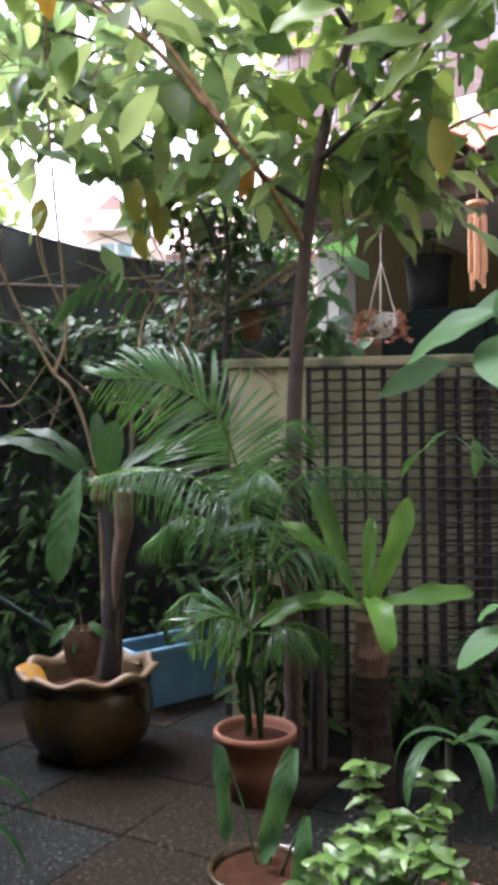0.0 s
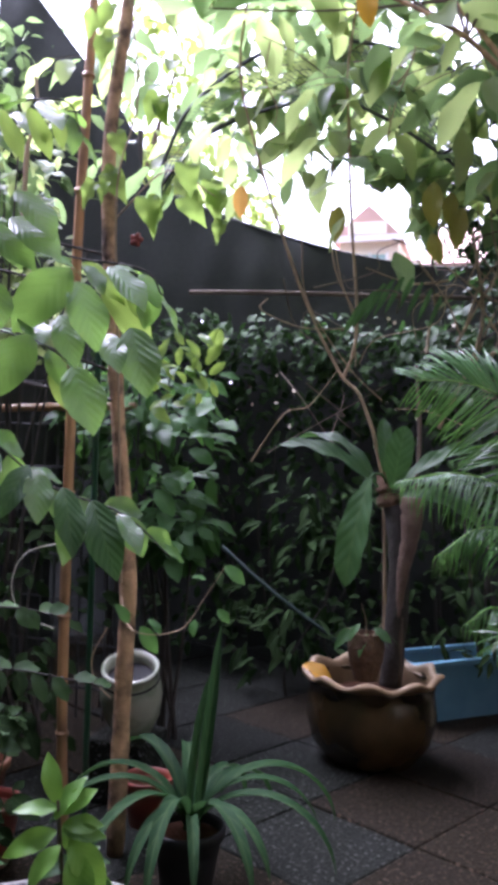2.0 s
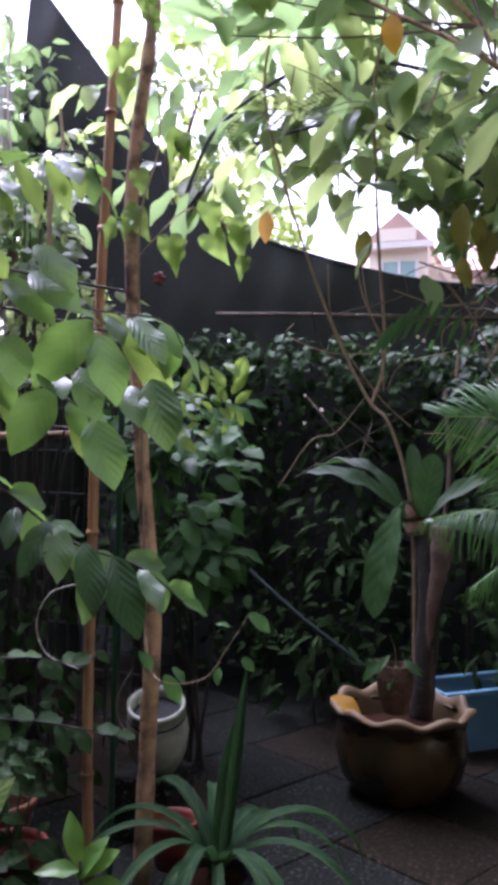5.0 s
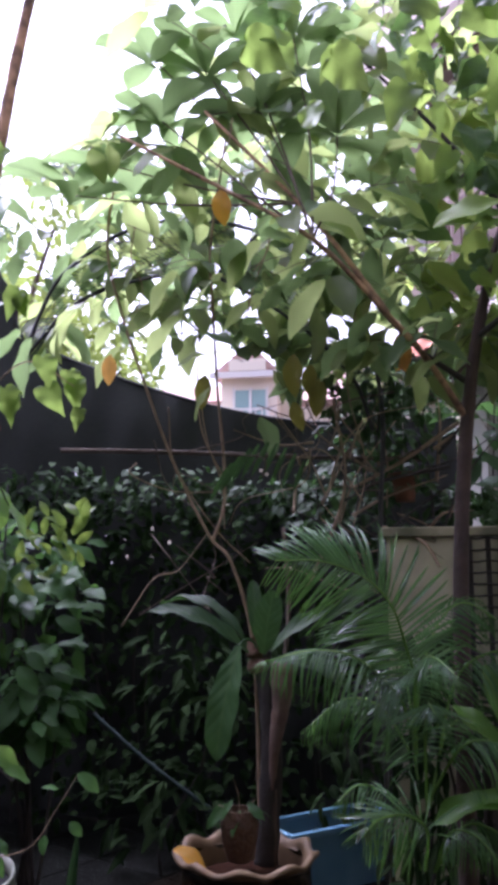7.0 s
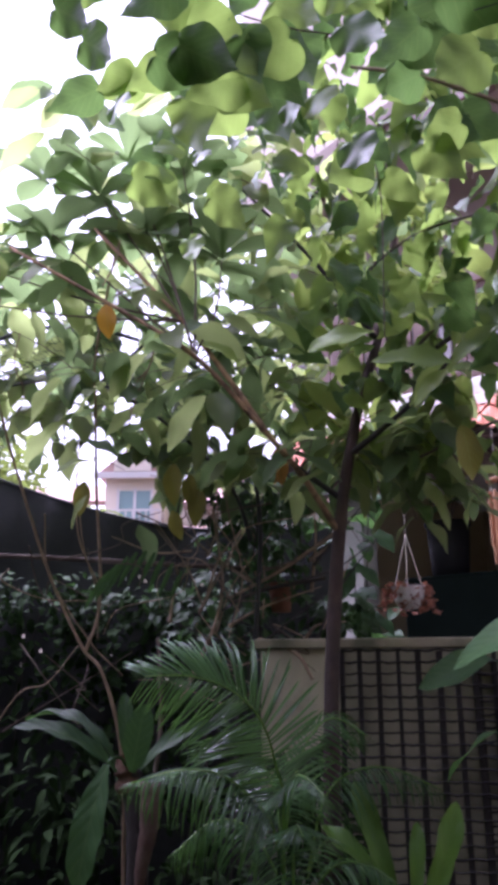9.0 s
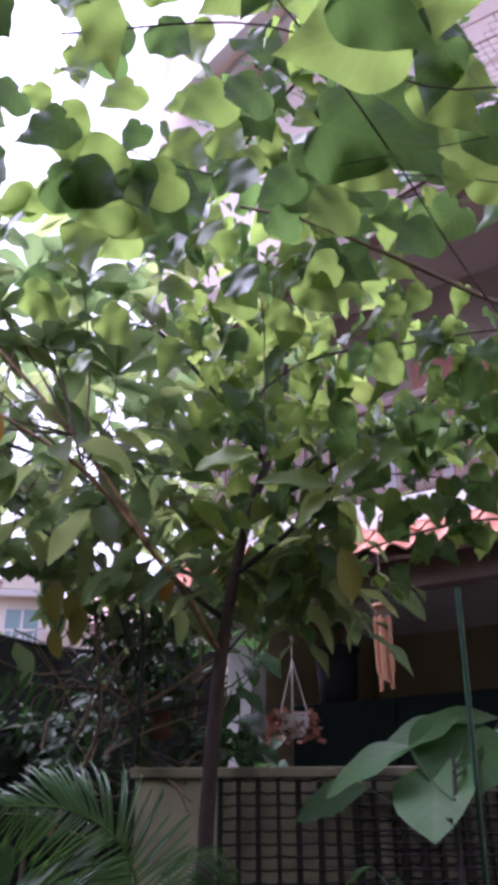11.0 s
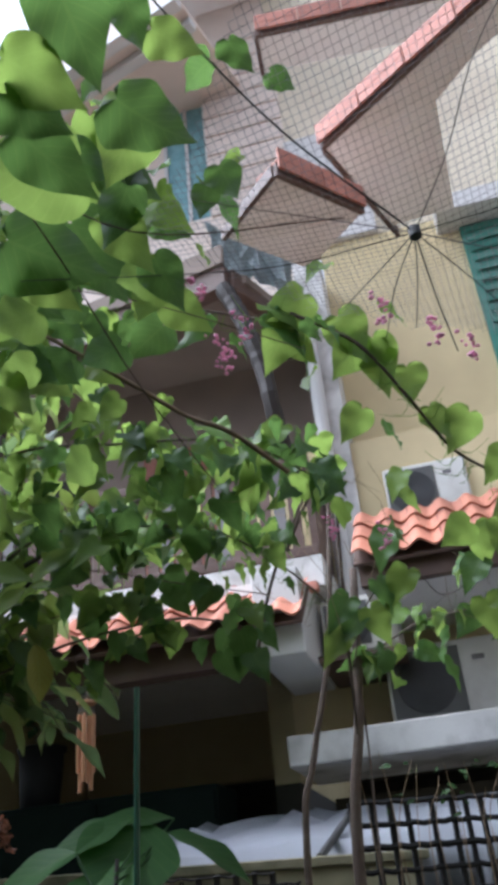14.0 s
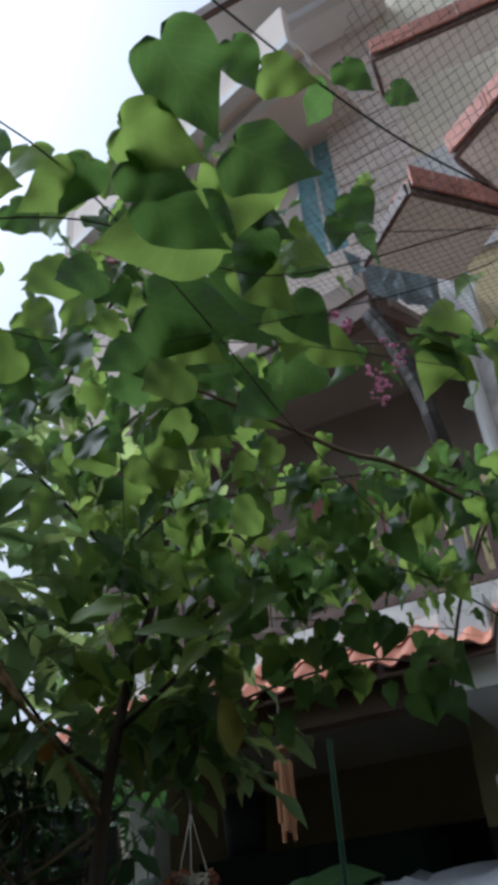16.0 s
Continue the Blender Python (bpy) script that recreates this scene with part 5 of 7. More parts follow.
for l in ([(-0.35, 0.6, 2.95), (0.05, 0.75, 2.86), (0.33, 0.95, 2.72), (0.62, 1.25, 2.6), (0.95, 1.6, 2.55)], [(-0.2, 0.9, 2.78), (0.15, 0.85, 2.78), (0.5, 0.9, 2.72), (0.9, 0.75, 2.74)], [(-0.3, 1.3, 3.0), (0.1, 1.4, 2.95), (0.6, 1.3, 2.9), (1.1, 1.3, 2.85)], [(0.2, 2.0, 3.0), (0.26, 1.85, 2.9), (0.27, 1.95, 2.45)]):
    part("stem", tube(l, 0.0022, 0.0016, 6, 6), M_BARK, vine)

ROOF_VINE = [(1.97, 2.29, 2.84, 1.91, 2.35, 2.71), (2.04, 2.32, 2.69, 1.96, 2.37, 2.57), (2.26, 2.14, 2.68, 2.19, 2.19, 2.58), (2.28, 2.19, 2.54, 2.29, 2.18, 2.40), (2.24, 2.10, 2.81, 2.27, 2.09, 2.66), (1.89, 2.48, 2.55, 1.80, 2.52, 2.45), (1.92, 2.45, 2.57, 1.97, 2.42, 2.44), (1.85, 2.48, 2.62, 1.76, 2.52, 2.51), (1.94, 2.40, 2.67, 1.98, 2.37, 2.55), (1.84, 2.53, 2.50, 1.75, 2.57, 2.39)]
placed("leaf", ROOF_VINE, T_HEART, (M_LEAF_VINE, M_LEAF_VINE, M_LEAF_VINE_DIM), vine, 1.0, (-0.5, -0.75, 0.3), 1.15)
part("stem", tube([(2.14, 3.0, 2.5), (1.95, 2.5, 2.62), (2.05, 2.32, 2.7), (2.16, 2.28, 2.58), (2.3, 2.15, 2.66)], 0.004, 0.002, 6, 6), M_BARK, vine)

# leaves hanging over the porch roof's edge, with dry tendrils
rng = random.Random(61)
fall = []
for k in range(40):
    f = rng.random()
    c = Vector((0.75 + 0.72 * f, 2.85 - 0.32 * f, 2.74 - 0.22 * f)) + Vector((rng.uniform(-0.06, 0.06), rng.uniform(-0.1, 0.1), rng.uniform(-0.17, 0.13)))
    fall.append(leaf_at(c, unit(rng, 0.4) * 0.6 + Vector((0, -0.1, -0.8)), Vector((-0.2, -0.9, 0.2)) + unit(rng) * 0.45, rng.uniform(0.08, 0.14)))
leaves("hanging_foliage", T_HEART, fall[::3], M_LEAF_VINE, vine, kind="stuff")
leaves("hanging_old_foliage", T_HEART, [m for k, m in enumerate(fall) if k % 3], M_LEAF_VINE_DIM, vine, kind="stuff")
part("stem", tube([(0.7, 2.95, 2.85), (0.95, 2.78, 2.78), (1.2, 2.65, 2.7), (1.5, 2.5, 2.62)], 0.004, 0.002, 6, 6), M_BARK, vine)
dry = []
for k in range(34):
    a = Vector((rng.uniform(1.2, 2.3), rng.uniform(2.15, 2.7), rng.uniform(2.55, 3.1)))
    b = a + Vector((rng.uniform(-0.15, 0.15), rng.uniform(-0.05, 0.05), rng.uniform(-0.22, 0.05)))
    dry.append((a, (a + b) / 2 + unit(rng) * 0.05, b))
tagged(part("dry_tendril", sprigs(dry, 0.0014), M_TWIG, vine, "thin dry tendrils"), kind="stuff")

# umbrella-like wire frame overhead, and bird netting
HUB = Vector((1.10, 0.78, 2.79))
frame_o = thing("wire_frame", "old umbrella skeleton of dark wires hung overhead", "wire frame", pose(*HUB))
RIBS = [[(-0.33, -0.09, 0.06), (-0.55, -0.19, 0.08), (-0.73, -0.30, 0.07), (-0.82, -0.36, 0.06)], [(0.01, -0.14, 0.10), (-0.01, -0.31, 0.21), (0.0, -0.48, 0.28)], [(-0.23, 0.13, -0.04), (-0.45, 0.20, -0.07), (-0.79, 0.26, -0.13)], [(-0.19, 0.08, 0.06), (-0.35, 0.13, 0.09), (-0.45, 0.16, 0.11)], [(0.11, -0.05, -0.05), (0.21, -0.10, -0.09)]]
RIBS += [[(0.13, -0.01, -0.12), (0.21, -0.03, -0.24)], [(0.06, 0.05, -0.12), (0.11, 0.08, -0.24)], [(0.02, 0.05, -0.09), (0.03, 0.10, -0.18)], [(-0.05, 0.10, -0.05), (-0.10, 0.18, -0.10)], [(-0.01, 0.09, -0.08), (0.0, 0.17, -0.16)], [(0.10, -0.09, 0.0), (0.17, -0.17, -0.01)]]
for k, l in enumerate(RIBS):
    r = 0.0022 if k in (0, 6) else 0.0015
    part("rib", tube([(0, 0, 0)] + l, r, r * 0.8, 6, 6), M_WIRE if k not in (3, 4) else M_GREYMETAL, frame_o)
part("hub", lathe([(0.008, -0.016), (0.014, -0.012), (0.014, 0.012), (0.007, 0.018)], 12), M_WIRE, frame_o)
net = thing("bird_net", "fine dark bird netting stretched overhead", "netting", pose(0, 0, 0))
bm = bmesh.new()
def net_z(x, y):
    return 3.02 + 0.05 * math.sin(x * 3 + 1) + 0.05 * math.cos(y * 4) + 0.25 * max(0, 0.9 - y)
for k in range(-48, 92):
    for way in (-1, 1):
        c = 0.025 * k
        line = []
        for q in range(25):
            x = 0.62 + 0.05 * q
            y = c + way * (x - 0.62) + (0.0 if way > 0 else 0.3)
            if 0.1 < y < 1.3:
                line.append((x, y, net_z(x, y)))
        if len(line) > 1:
            tube(line, 0.0007, 0.0007, 3, 1, bm=bm)
me = part("netting", bm, M_GREYMETAL, net)
tagged(me, kind="stuff")

# poles at the right
for pts, r, mat, label in (([(1.98, 3.0, 0.0), (2.03, 3.0, 1.7), (2.13, 3.0, 2.28), (2.22, 3.0, 2.98)], 0.026, M_BARK, "rough brown pole carrying a climbing vine"), ([(1.75, 3.0, 0.0), (1.80, 3.0, 1.72), (1.88, 3.0, 2.1), (2.03, 3.0, 2.62), (2.16, 3.0, 3.5)], 0.016, M_BARK, "thin bent grey stem of a climbing vine")):
    p = thing("garden_pole", label, "pole", pose(0, 0, 0), group="garden poles")
    part("pole", tube(pts, r, r * 0.75, 10, 6, 0.06, R), mat, p, smooth=True)
p = thing("green_stake", "green plastic-coated plant stake", "stake", pose(0.89, 2.3, 0))
part("stake", tube([(0, 0, 0), (0.0, 0, 1.0), (0.02, 0, 2.2)], 0.009, 0.009, 8, 3), M_GREENPIPE, p)

lean = thing("leaning_bar", "dark grey bar leaning from the wall coping", "bar", pose(0, 0, 0))
part("bar", tube([(2.33, 3.90, 1.79), (2.55, 4.10, 1.91), (2.78, 4.30, 2.045)], 0.022, 0.022, 8, 3), M_GRILLE, lean)

# broad-leaved plant at the wall
broad = thing("broad_leaf_plant", "tall plant with large smooth oval leaves by the stake", "plant", pose(0, 0, 0))
FACING = [(1.014, 2.60, 1.844, 0.856, 2.36, 1.676), (0.868, 2.50, 1.72, 0.744, 2.28, 1.569)]
SLIM = [(0.754, 2.43, 1.75, 0.490, 2.57, 1.666), (0.778, 3.1, 1.662, 0.495, 3.28, 1.60), (1.082, 2.55, 1.802, 1.35, 2.45, 1.693)]
FLAT = [(1.126, 2.62, 1.851, 0.812, 2.6, 1.881), (0.957, 2.55, 1.847, 0.665, 2.52, 1.768), (0.748, 3.0, 1.41, 0.563, 3.18, 1.285), (0.83, 2.97, 1.38, 0.84, 2.92, 1.25), (0.71, 2.19, 0.87, 0.56, 2.19, 0.79), (0.70, 2.21, 0.93, 0.63, 2.21, 0.90), (0.9, 2.3, 1.2, 1.02, 2.2, 1.12)]
broad_blade = blade(OVAL, 0.15, 0.25, 0.1, 0, 2)
placed("leaf", FACING, broad_blade, M_LEAF_BROAD, broad, 1.5, (-0.3, -0.7, 0.65), 1.08)
placed("leaf", SLIM, broad_blade, M_LEAF_BROAD, broad, 0.85, (0.0, -0.7, 0.7), 1.0)
placed("leaf", FLAT, broad_blade, M_LEAF_BROAD, broad, 0.9, (0, -0.25, 0.95), 1.0)
part("stem", tube([(0.86, 2.32, 0.0), (0.84, 2.3, 0.9), (0.83, 2.3, 1.4), (0.86, 2.36, 1.72)], 0.014, 0.006, 8, 6), M_BARK_DARK, broad)
for a, b in (((0.82, 2.28, 1.6), (0.754, 2.42, 1.745)), ((0.82, 2.28, 1.25), (0.748, 3.0, 1.41)), ((0.83, 2.29, 0.8), (0.71, 2.2, 0.88)), ((0.81, 2.28, 1.55), (0.778, 3.1, 1.662)), ((0.85, 2.34, 1.68), (1.014, 2.60, 1.844)), ((0.84, 2.32, 1.6), (0.868, 2.50, 1.72)), ((0.85, 2.34, 1.66), (1.082, 2.55, 1.802)), ((0.85, 2.34, 1.68), (1.126, 2.62, 1.851)), ((0.82, 2.28, 1.25), (0.83, 2.97, 1.38)), ((0.84, 2.3, 1.0), (0.9, 2.3, 1.2))):
    part("stalk", tube([a, tuple((Vector(a) + Vector(b)) / 2 + Vector((0, 0, -0.02))), b], 0.004, 0.003, 6, 4), M_LEAF_NEST, broad)

# nest fern and strap fern on its log
fern = thing("strap_fern", "bright green strap-leaved fern growing on a fibre log", "fern", pose(0, 0, 0))
part("sleeve", tube([(0, 0, 0), (0.004, 0, 0.15), (-0.004, 0, 0.34), (0, 0, 0.49)], 0.084, 0.072, 18, 8, 0.05, R), M_WETFIBRE, fern, "dark wet fibre wrapping", at=pose(0.473, 3.15, 0))
part("log", tube([(0.47, 3.15, 0.0), (0.475, 3.15, 0.35), (0.47, 3.14, 0.70)], 0.075, 0.062, 14, 8, 0.12, R), M_MOSSY, fern, "fibrous brown log")
STRAPS = [  # base, first way, face, length, width, arch
    ((0.45, 3.10, 0.76), (0.05, -0.75, 0.65), (0.0, -0.5, 0.85), 0.36, 0.85, 2.3),
    ((0.48, 3.12, 0.75), (0.93, -0.25, 0.30), (0.05, -0.70, 0.70), 0.38, 0.80, 0.45),
    ((0.47, 3.16, 0.74), (0.40, 0.0, 0.92), (0.15, -0.95, 0.10), 0.46, 0.70, 0.35),
    ((0.43, 3.10, 0.75), (-0.82, -0.25, 0.50), (0.30, -0.60, 0.75), 0.34, 0.80, 1.7),
    ((0.42, 3.12, 0.76), (-0.92, -0.35, 0.32), (0.10, -0.65, 0.75), 0.42, 0.75, 1.5),
    ((0.43, 3.20, 0.76), (-0.50, 0.10, 0.85), (0.40, -0.80, 0.40), 0.46, 0.60, 0.8),
    ((0.41, 3.22, 0.76), (-0.25, 0.10, 0.95), (0.10, -0.95, 0.20), 0.50, 0.60, 0.4),
    ((0.46, 3.18, 0.76), (0.10, 0.15, 0.98), (-0.10, -0.95, 0.20), 0.34, 0.60, 0.3),
]
strap_outline = [(0, .05), (.15, .075), (.3, .10), (.45, .125), (.6, .14), (.75, .14), (.88, .11), (.96, .06), (1, .0)]
for base, way, face, size, wide, archness in STRAPS:
    leaves("leaf", blade(strap_outline, 0.25, 0.3, 0.25, 0.0, 3, bend=archness), [leaf_at(base, way, face, size, wide)], M_LEAF_STAG, fern)

nest = thing("nest_fern", "dark green nest fern with long rippled leaves", "fern", pose(0, 0, 0))
NEST_LEAVES = [  # base, first way, face, length, width, arch
    ((-0.74, 3.86, 1.20), (-0.62, -0.25, 0.74), (0.45, -0.55, 0.70), 0.58, 0.58, 1.25),
    ((-0.755, 3.70, 1.245), (-0.16, -0.22, -0.6), (-0.30, -0.90, 0.15), 0.50, 1.05, 0.45),
    ((-0.67, 3.86, 1.20), (0.16, -0.25, 0.95), (-0.05, -0.95, 0.30), 0.30, 1.55, 0.35),
    ((-0.76, 3.96, 1.22), (-0.50, 0.10, 0.85), (0.50, -0.45, 0.70), 0.66, 0.5, 1.5),
    ((-0.70, 3.96, 1.22), (-0.12, 0.05, 0.98), (0.10, -0.95, 0.25), 0.34, 0.8, 0.45),
    ((-0.65, 3.94, 1.20), (0.60, -0.05, 0.75), (-0.35, -0.60, 0.70), 0.52, 0.75, 1.20),
    ((-0.64, 3.90, 1.16), (0.75, -0.35, 0.25), (0.10, -0.60, 0.80), 0.44, 0.80, 1.60),
]
for base, way, face, size, wide, archness in NEST_LEAVES:
    leaves("leaf", blade(NEST, 0.22, 0.5, 0.12, 0.0, 3, bend=archness), [leaf_at(base, way, face, size, wide)], M_LEAF_NEST, nest)
part("leaf_stalk", tube([(-0.70, 3.92, 1.2), (-0.715, 3.83, 1.262), (-0.74, 3.74, 1.266), (-0.756, 3.70, 1.244)], 0.007, 0.005, 6, 4), M_LEAF_NEST, nest)
part("crown", tube([(-0.69, 3.93, 1.12), (-0.71, 3.92, 1.2), (-0.73, 3.92, 1.27)], 0.055, 0.03, 12, 4, 0.2, R), M_MOSSY, nest, "fibrous brown crown")
canes = thing("climbing_stem", "long thin pale stems climbing into the canopy", "vine stem", pose(0, 0, 0))
part("stem", tube([(-0.71, 4.02, 0.4), (-0.74, 4.02, 1.21), (-0.85, 4.02, 1.62), (-0.97, 4.05, 1.76), (-1.14, 4.02, 2.10), (-1.27, 3.91, 2.49), (-1.37, 3.75, 2.88), (-1.40, 3.62, 3.18), (-1.3, 3.5, 3.6)], 0.009, 0.006, 8, 6, 0.1, R), M_TWIG, canes)
part("stem", tube([(-0.95, 4.05, 1.74), (-0.90, 4.06, 1.9), (-0.90, 4.07, 2.13), (-0.92, 3.98, 2.52), (-0.92, 3.85, 2.94), (-0.91, 3.75, 3.18), (-0.8, 3.6, 3.7)], 0.009, 0.006, 8, 6, 0.1, R), M_TWIG, canes)
part("stem", tube([(-0.91, 4.07, 2.07), (-1.00, 4.02, 2.27), (-1.02, 3.97, 2.49), (-1.0, 3.9, 2.8)], 0.005, 0.003, 8, 6), M_TWIG, canes)
fan = []
for k in range(9):
    t = k / 8
    b = Vector((-0.84 + 0.36 * t, 4.0, 2.12 + 0.10 * math.sin(math.pi * t)))
    fan.append(leaf_at(b, (-0.55 + 0.25 * t, -0.2, -0.9), (0.3, -1, 0.3), 0.22 - 0.06 * t, 0.7))
leaves("drooping_frond", blade([(0, .05), (.3, .11), (.7, .09), (1, 0)], 0.3, 0.3), fan, M_LEAF_NEST, nest)

# terracotta and other pots in the foreground
pot(pose(0.05, 2.42, 0), 0.15, 0.13, M_GLAZE, "low buff-rimmed pot holding strap ferns", foot=0.8)
hs = thing("strap_fern", "fern with wavy strap leaves hanging over a low pot", "fern", pose(0, 0, 0))
HANG = [(-0.08, 2.57, 0.43, -0.05, 2.47, 0.19), (0.15, 2.52, 0.44, 0.06, 2.40, 0.16), (0.18, 2.34, 0.31, 0.15, 2.26, 0.10)]
for a, b in (((0.04, 2.45, 0.1), (-0.08, 2.57, 0.43)), ((0.07, 2.45, 0.1), (0.15, 2.52, 0.44)), ((0.1, 2.4, 0.1), (0.18, 2.34, 0.31))):
    part("stalk", tube([a, tuple((Vector(a) + Vector(b)) / 2 + Vector((0.01, 0, 0.03))), b], 0.004, 0.003, 6, 4), M_LEAF_NEST, hs)
placed("leaf", HANG, blade([(0, .06), (.25, .11), (.5, .13), (.8, .11), (1, .02)], 0.2, 0.05, 0.8, 0.2, 3), M_LEAF_NEST, hs, 0.85, (0.2, -0.9, 0.3), 1.05)

rng = random.Random(31)
shrub = thing("variegated_shrub", "bushy shrub with small yellow-green leaves", "shrub", pose(0, 0, 0))
mats, lines = [], []
TIPS = [(0.36, 2.42, 0.43), (0.36, 2.40, 0.37), (0.38, 2.36, 0.28), (0.42, 2.36, 0.31), (0.55, 2.38, 0.41), (0.55, 2.35, 0.33), (0.50, 2.34, 0.29), (0.44, 2.34, 0.27), (0.31, 2.36, 0.26), (0.21, 2.17, 0.26), (0.17, 2.15, 0.21), (0.26, 2.17, 0.26), (0.43, 2.16, 0.29), (0.49, 2.16, 0.31), (0.32, 2.18, 0.30), (0.54, 2.13, 0.27), (0.39, 2.15, 0.25), (0.31, 2.15, 0.23)]
for k, tip in enumerate(TIPS):
    q = Vector(tip)
    p = Vector((0.38 + (q.x - 0.38) * 0.5, 2.28 + (q.y - 2.28) * 0.5, 0))
    lines.append((p, (p + q) / 2 + Vector((0.015, 0, 0)), q))
    for f in range(2):
        c = q - Vector((0, 0, 0.035 * f))
        for s in range(5):
            a = s * 1.257 + f + k
            mats.append(leaf_at(c, (math.cos(a), math.sin(a) * 0.8, rng.uniform(-0.3, 0.6)), Vector((0, -0.5, 0.8)) + unit(rng) * 0.4, rng.uniform(0.045, 0.085), 0.75))
part("stem", sprigs(lines, 0.003), M_LEAF_STAG, shrub)
leaves("foliage", T_OVAL, mats, M_LEAF_VARI, shrub, kind="stuff")
pot(pose(0.60, 2.2, 0), 0.09, 0.15, M_REDPLASTIC, "small red plastic pot under the shrub")
strapR = thing("spider_plant", "strap-leaved plant with arching green leaves", "plant", pose(0, 0, 0))
arch_strap = blade(STRAP, 0.25, 0.5, 0.0, 0.0, 4, bend=2.5)
for k, (a, b, c, size) in enumerate(((-0.5, -0.5, 0.7, 0.34), (0.35, -0.5, 0.9, 0.40), (0.8, 0.0, 0.7, 0.36), (0.1, -0.6, 0.5, 0.30), (-0.7, 0.2, 0.8, 0.30), (0.5, 0.5, 0.9, 0.34), (0.9, -0.4, 0.5, 0.42))):
    leaves("strap_leaf", arch_strap, [leaf_at((0.63 + 0.01 * k, 2.5, 0.45), (a, b, c), (0, 0, 1), size, 1.1)], M_LEAF_NEST, strapR)
part("stem", tube([(0.62, 2.5, 0.0), (0.62, 2.5, 0.47)], 0.012, 0.01, 6, 3), M_BARK_DARK, strapR)
post = thing("wooden_post", "dark mossy post beside the palm", "post", pose(0, 0, 0))
part("post", tube([(0.29, 3.5, 0.0), (0.295, 3.5, 0.5), (0.29, 3.5, 0.95)], 0.04, 0.035, 10, 6, 0.1, R), M_BARK_DARK, post)

# ---- left side ----
for pts, r in (([(-1.578, 2.5, 0.0), (-1.60, 2.5, 0.5), (-1.602, 2.5, 1.46), (-1.597, 2.5, 2.05), (-1.56, 2.5, 3.0), (-1.53, 2.5, 3.7)], 0.019),):
    b = thing("bamboo_pole", "upright tan bamboo garden cane", "pole", pose(0, 0, 0), group="bamboo canes")
    part("cane", bamboo(pts, r), M_BAMBOO, b, smooth=True)
g = thing("green_stake", "green plastic-coated plant stake", "stake", pose(-1.53, 2.55, 0))
part("stake", tube([(0, 0, 0), (0.0, 0, 0.7), (0.0, 0, 1.75)], 0.011, 0.011, 8, 3), M_GREENPIPE, g)
young = thing("soursop_tree", "young tree with peeling tan bark and large glossy leaves", "tree", pose(0, 0, 0))
part("trunk", tube([(-1.386, 2.5, 0.0), (-1.375, 2.5, 0.55), (-1.37, 2.5, 0.93), (-1.43, 2.5, 1.5), (-1.49, 2.5, 2.28), (-1.44, 2.5, 2.8), (-1.38, 2.5, 3.3), (-1.28, 2.5, 3.9)], 0.030, 0.02, 12, 8, 0.09, R), M_BARK_PALE, young, smooth=True)
TOP_LEAVES = [(-1.38, 1.57, 2.08, -1.31, 1.62, 1.99), (-1.32, 1.60, 2.11, -1.26, 1.64, 2.01), (-1.26, 1.64, 2.12, -1.21, 1.67, 2.02), (-1.21, 1.66, 2.12, -1.18, 1.68, 2.04), (-1.42, 1.56, 2.06, -1.35, 1.61, 1.95), (-1.48, 1.55, 1.98, -1.42, 1.59, 1.87), (-1.43, 1.59, 1.97, -1.35, 1.65, 1.84), (-1.19, 1.79, 1.79, -1.08, 1.82, 1.71), (-1.15, 1.82, 1.73, -1.02, 1.87, 1.60), (-1.27, 1.80, 1.54, -1.20, 1.80, 1.43), (-1.43, 1.68, 1.62, -1.34, 1.72, 1.50), (-1.56, 1.49, 1.95, -1.51, 1.53, 1.85), (-1.11, 1.83, 1.76, -1.03, 1.86, 1.66), (-1.57, 1.44, 2.06, -1.46, 1.48, 2.07)]
MID_LEAVES = [(-1.37, 1.51, 2.05, -1.27, 1.50, 2.07), (-1.30, 1.54, 2.08, -1.22, 1.52, 2.09), (-1.26, 1.56, 2.08, -1.18, 1.55, 2.09), (-1.21, 1.59, 2.10, -1.12, 1.60, 2.04), (-1.49, 1.42, 2.03, -1.51, 1.39, 1.90), (-1.47, 1.45, 2.01, -1.43, 1.47, 1.89), (-1.34, 1.60, 1.84, -1.21, 1.65, 1.75), (-1.29, 1.63, 1.86, -1.16, 1.67, 1.78), (-1.27, 1.62, 1.92, -1.16, 1.66, 1.82), (-1.44, 1.57, 1.73, -1.34, 1.58, 1.69), (-1.50, 1.52, 1.76, -1.42, 1.53, 1.68), (-1.34, 1.64, 1.72, -1.29, 1.63, 1.60), (-1.49, 1.55, 1.64, -1.38, 1.57, 1.60), (-1.18, 1.72, 1.76, -1.26, 1.65, 1.61)]
MORE_LEAVES = [(-1.17, 1.73, 1.73, -1.08, 1.75, 1.57), (-1.10, 1.76, 1.77, -0.98, 1.78, 1.67), (-1.06, 1.81, 1.63, -0.98, 1.80, 1.47), (-1.11, 1.78, 1.61, -1.04, 1.77, 1.52), (-1.21, 1.73, 1.65, -1.13, 1.73, 1.53), (-1.27, 1.70, 1.60, -1.29, 1.65, 1.45), (-1.19, 1.76, 1.53, -1.09, 1.76, 1.38), (-1.56, 1.48, 1.69, -1.43, 1.53, 1.65), (-1.28, 1.69, 1.64, -1.19, 1.69, 1.58), (-1.47, 1.52, 1.82, -1.36, 1.56, 1.76), (-1.41, 1.56, 1.84, -1.32, 1.57, 1.78), (-1.55, 1.47, 1.79, -1.46, 1.49, 1.72)]
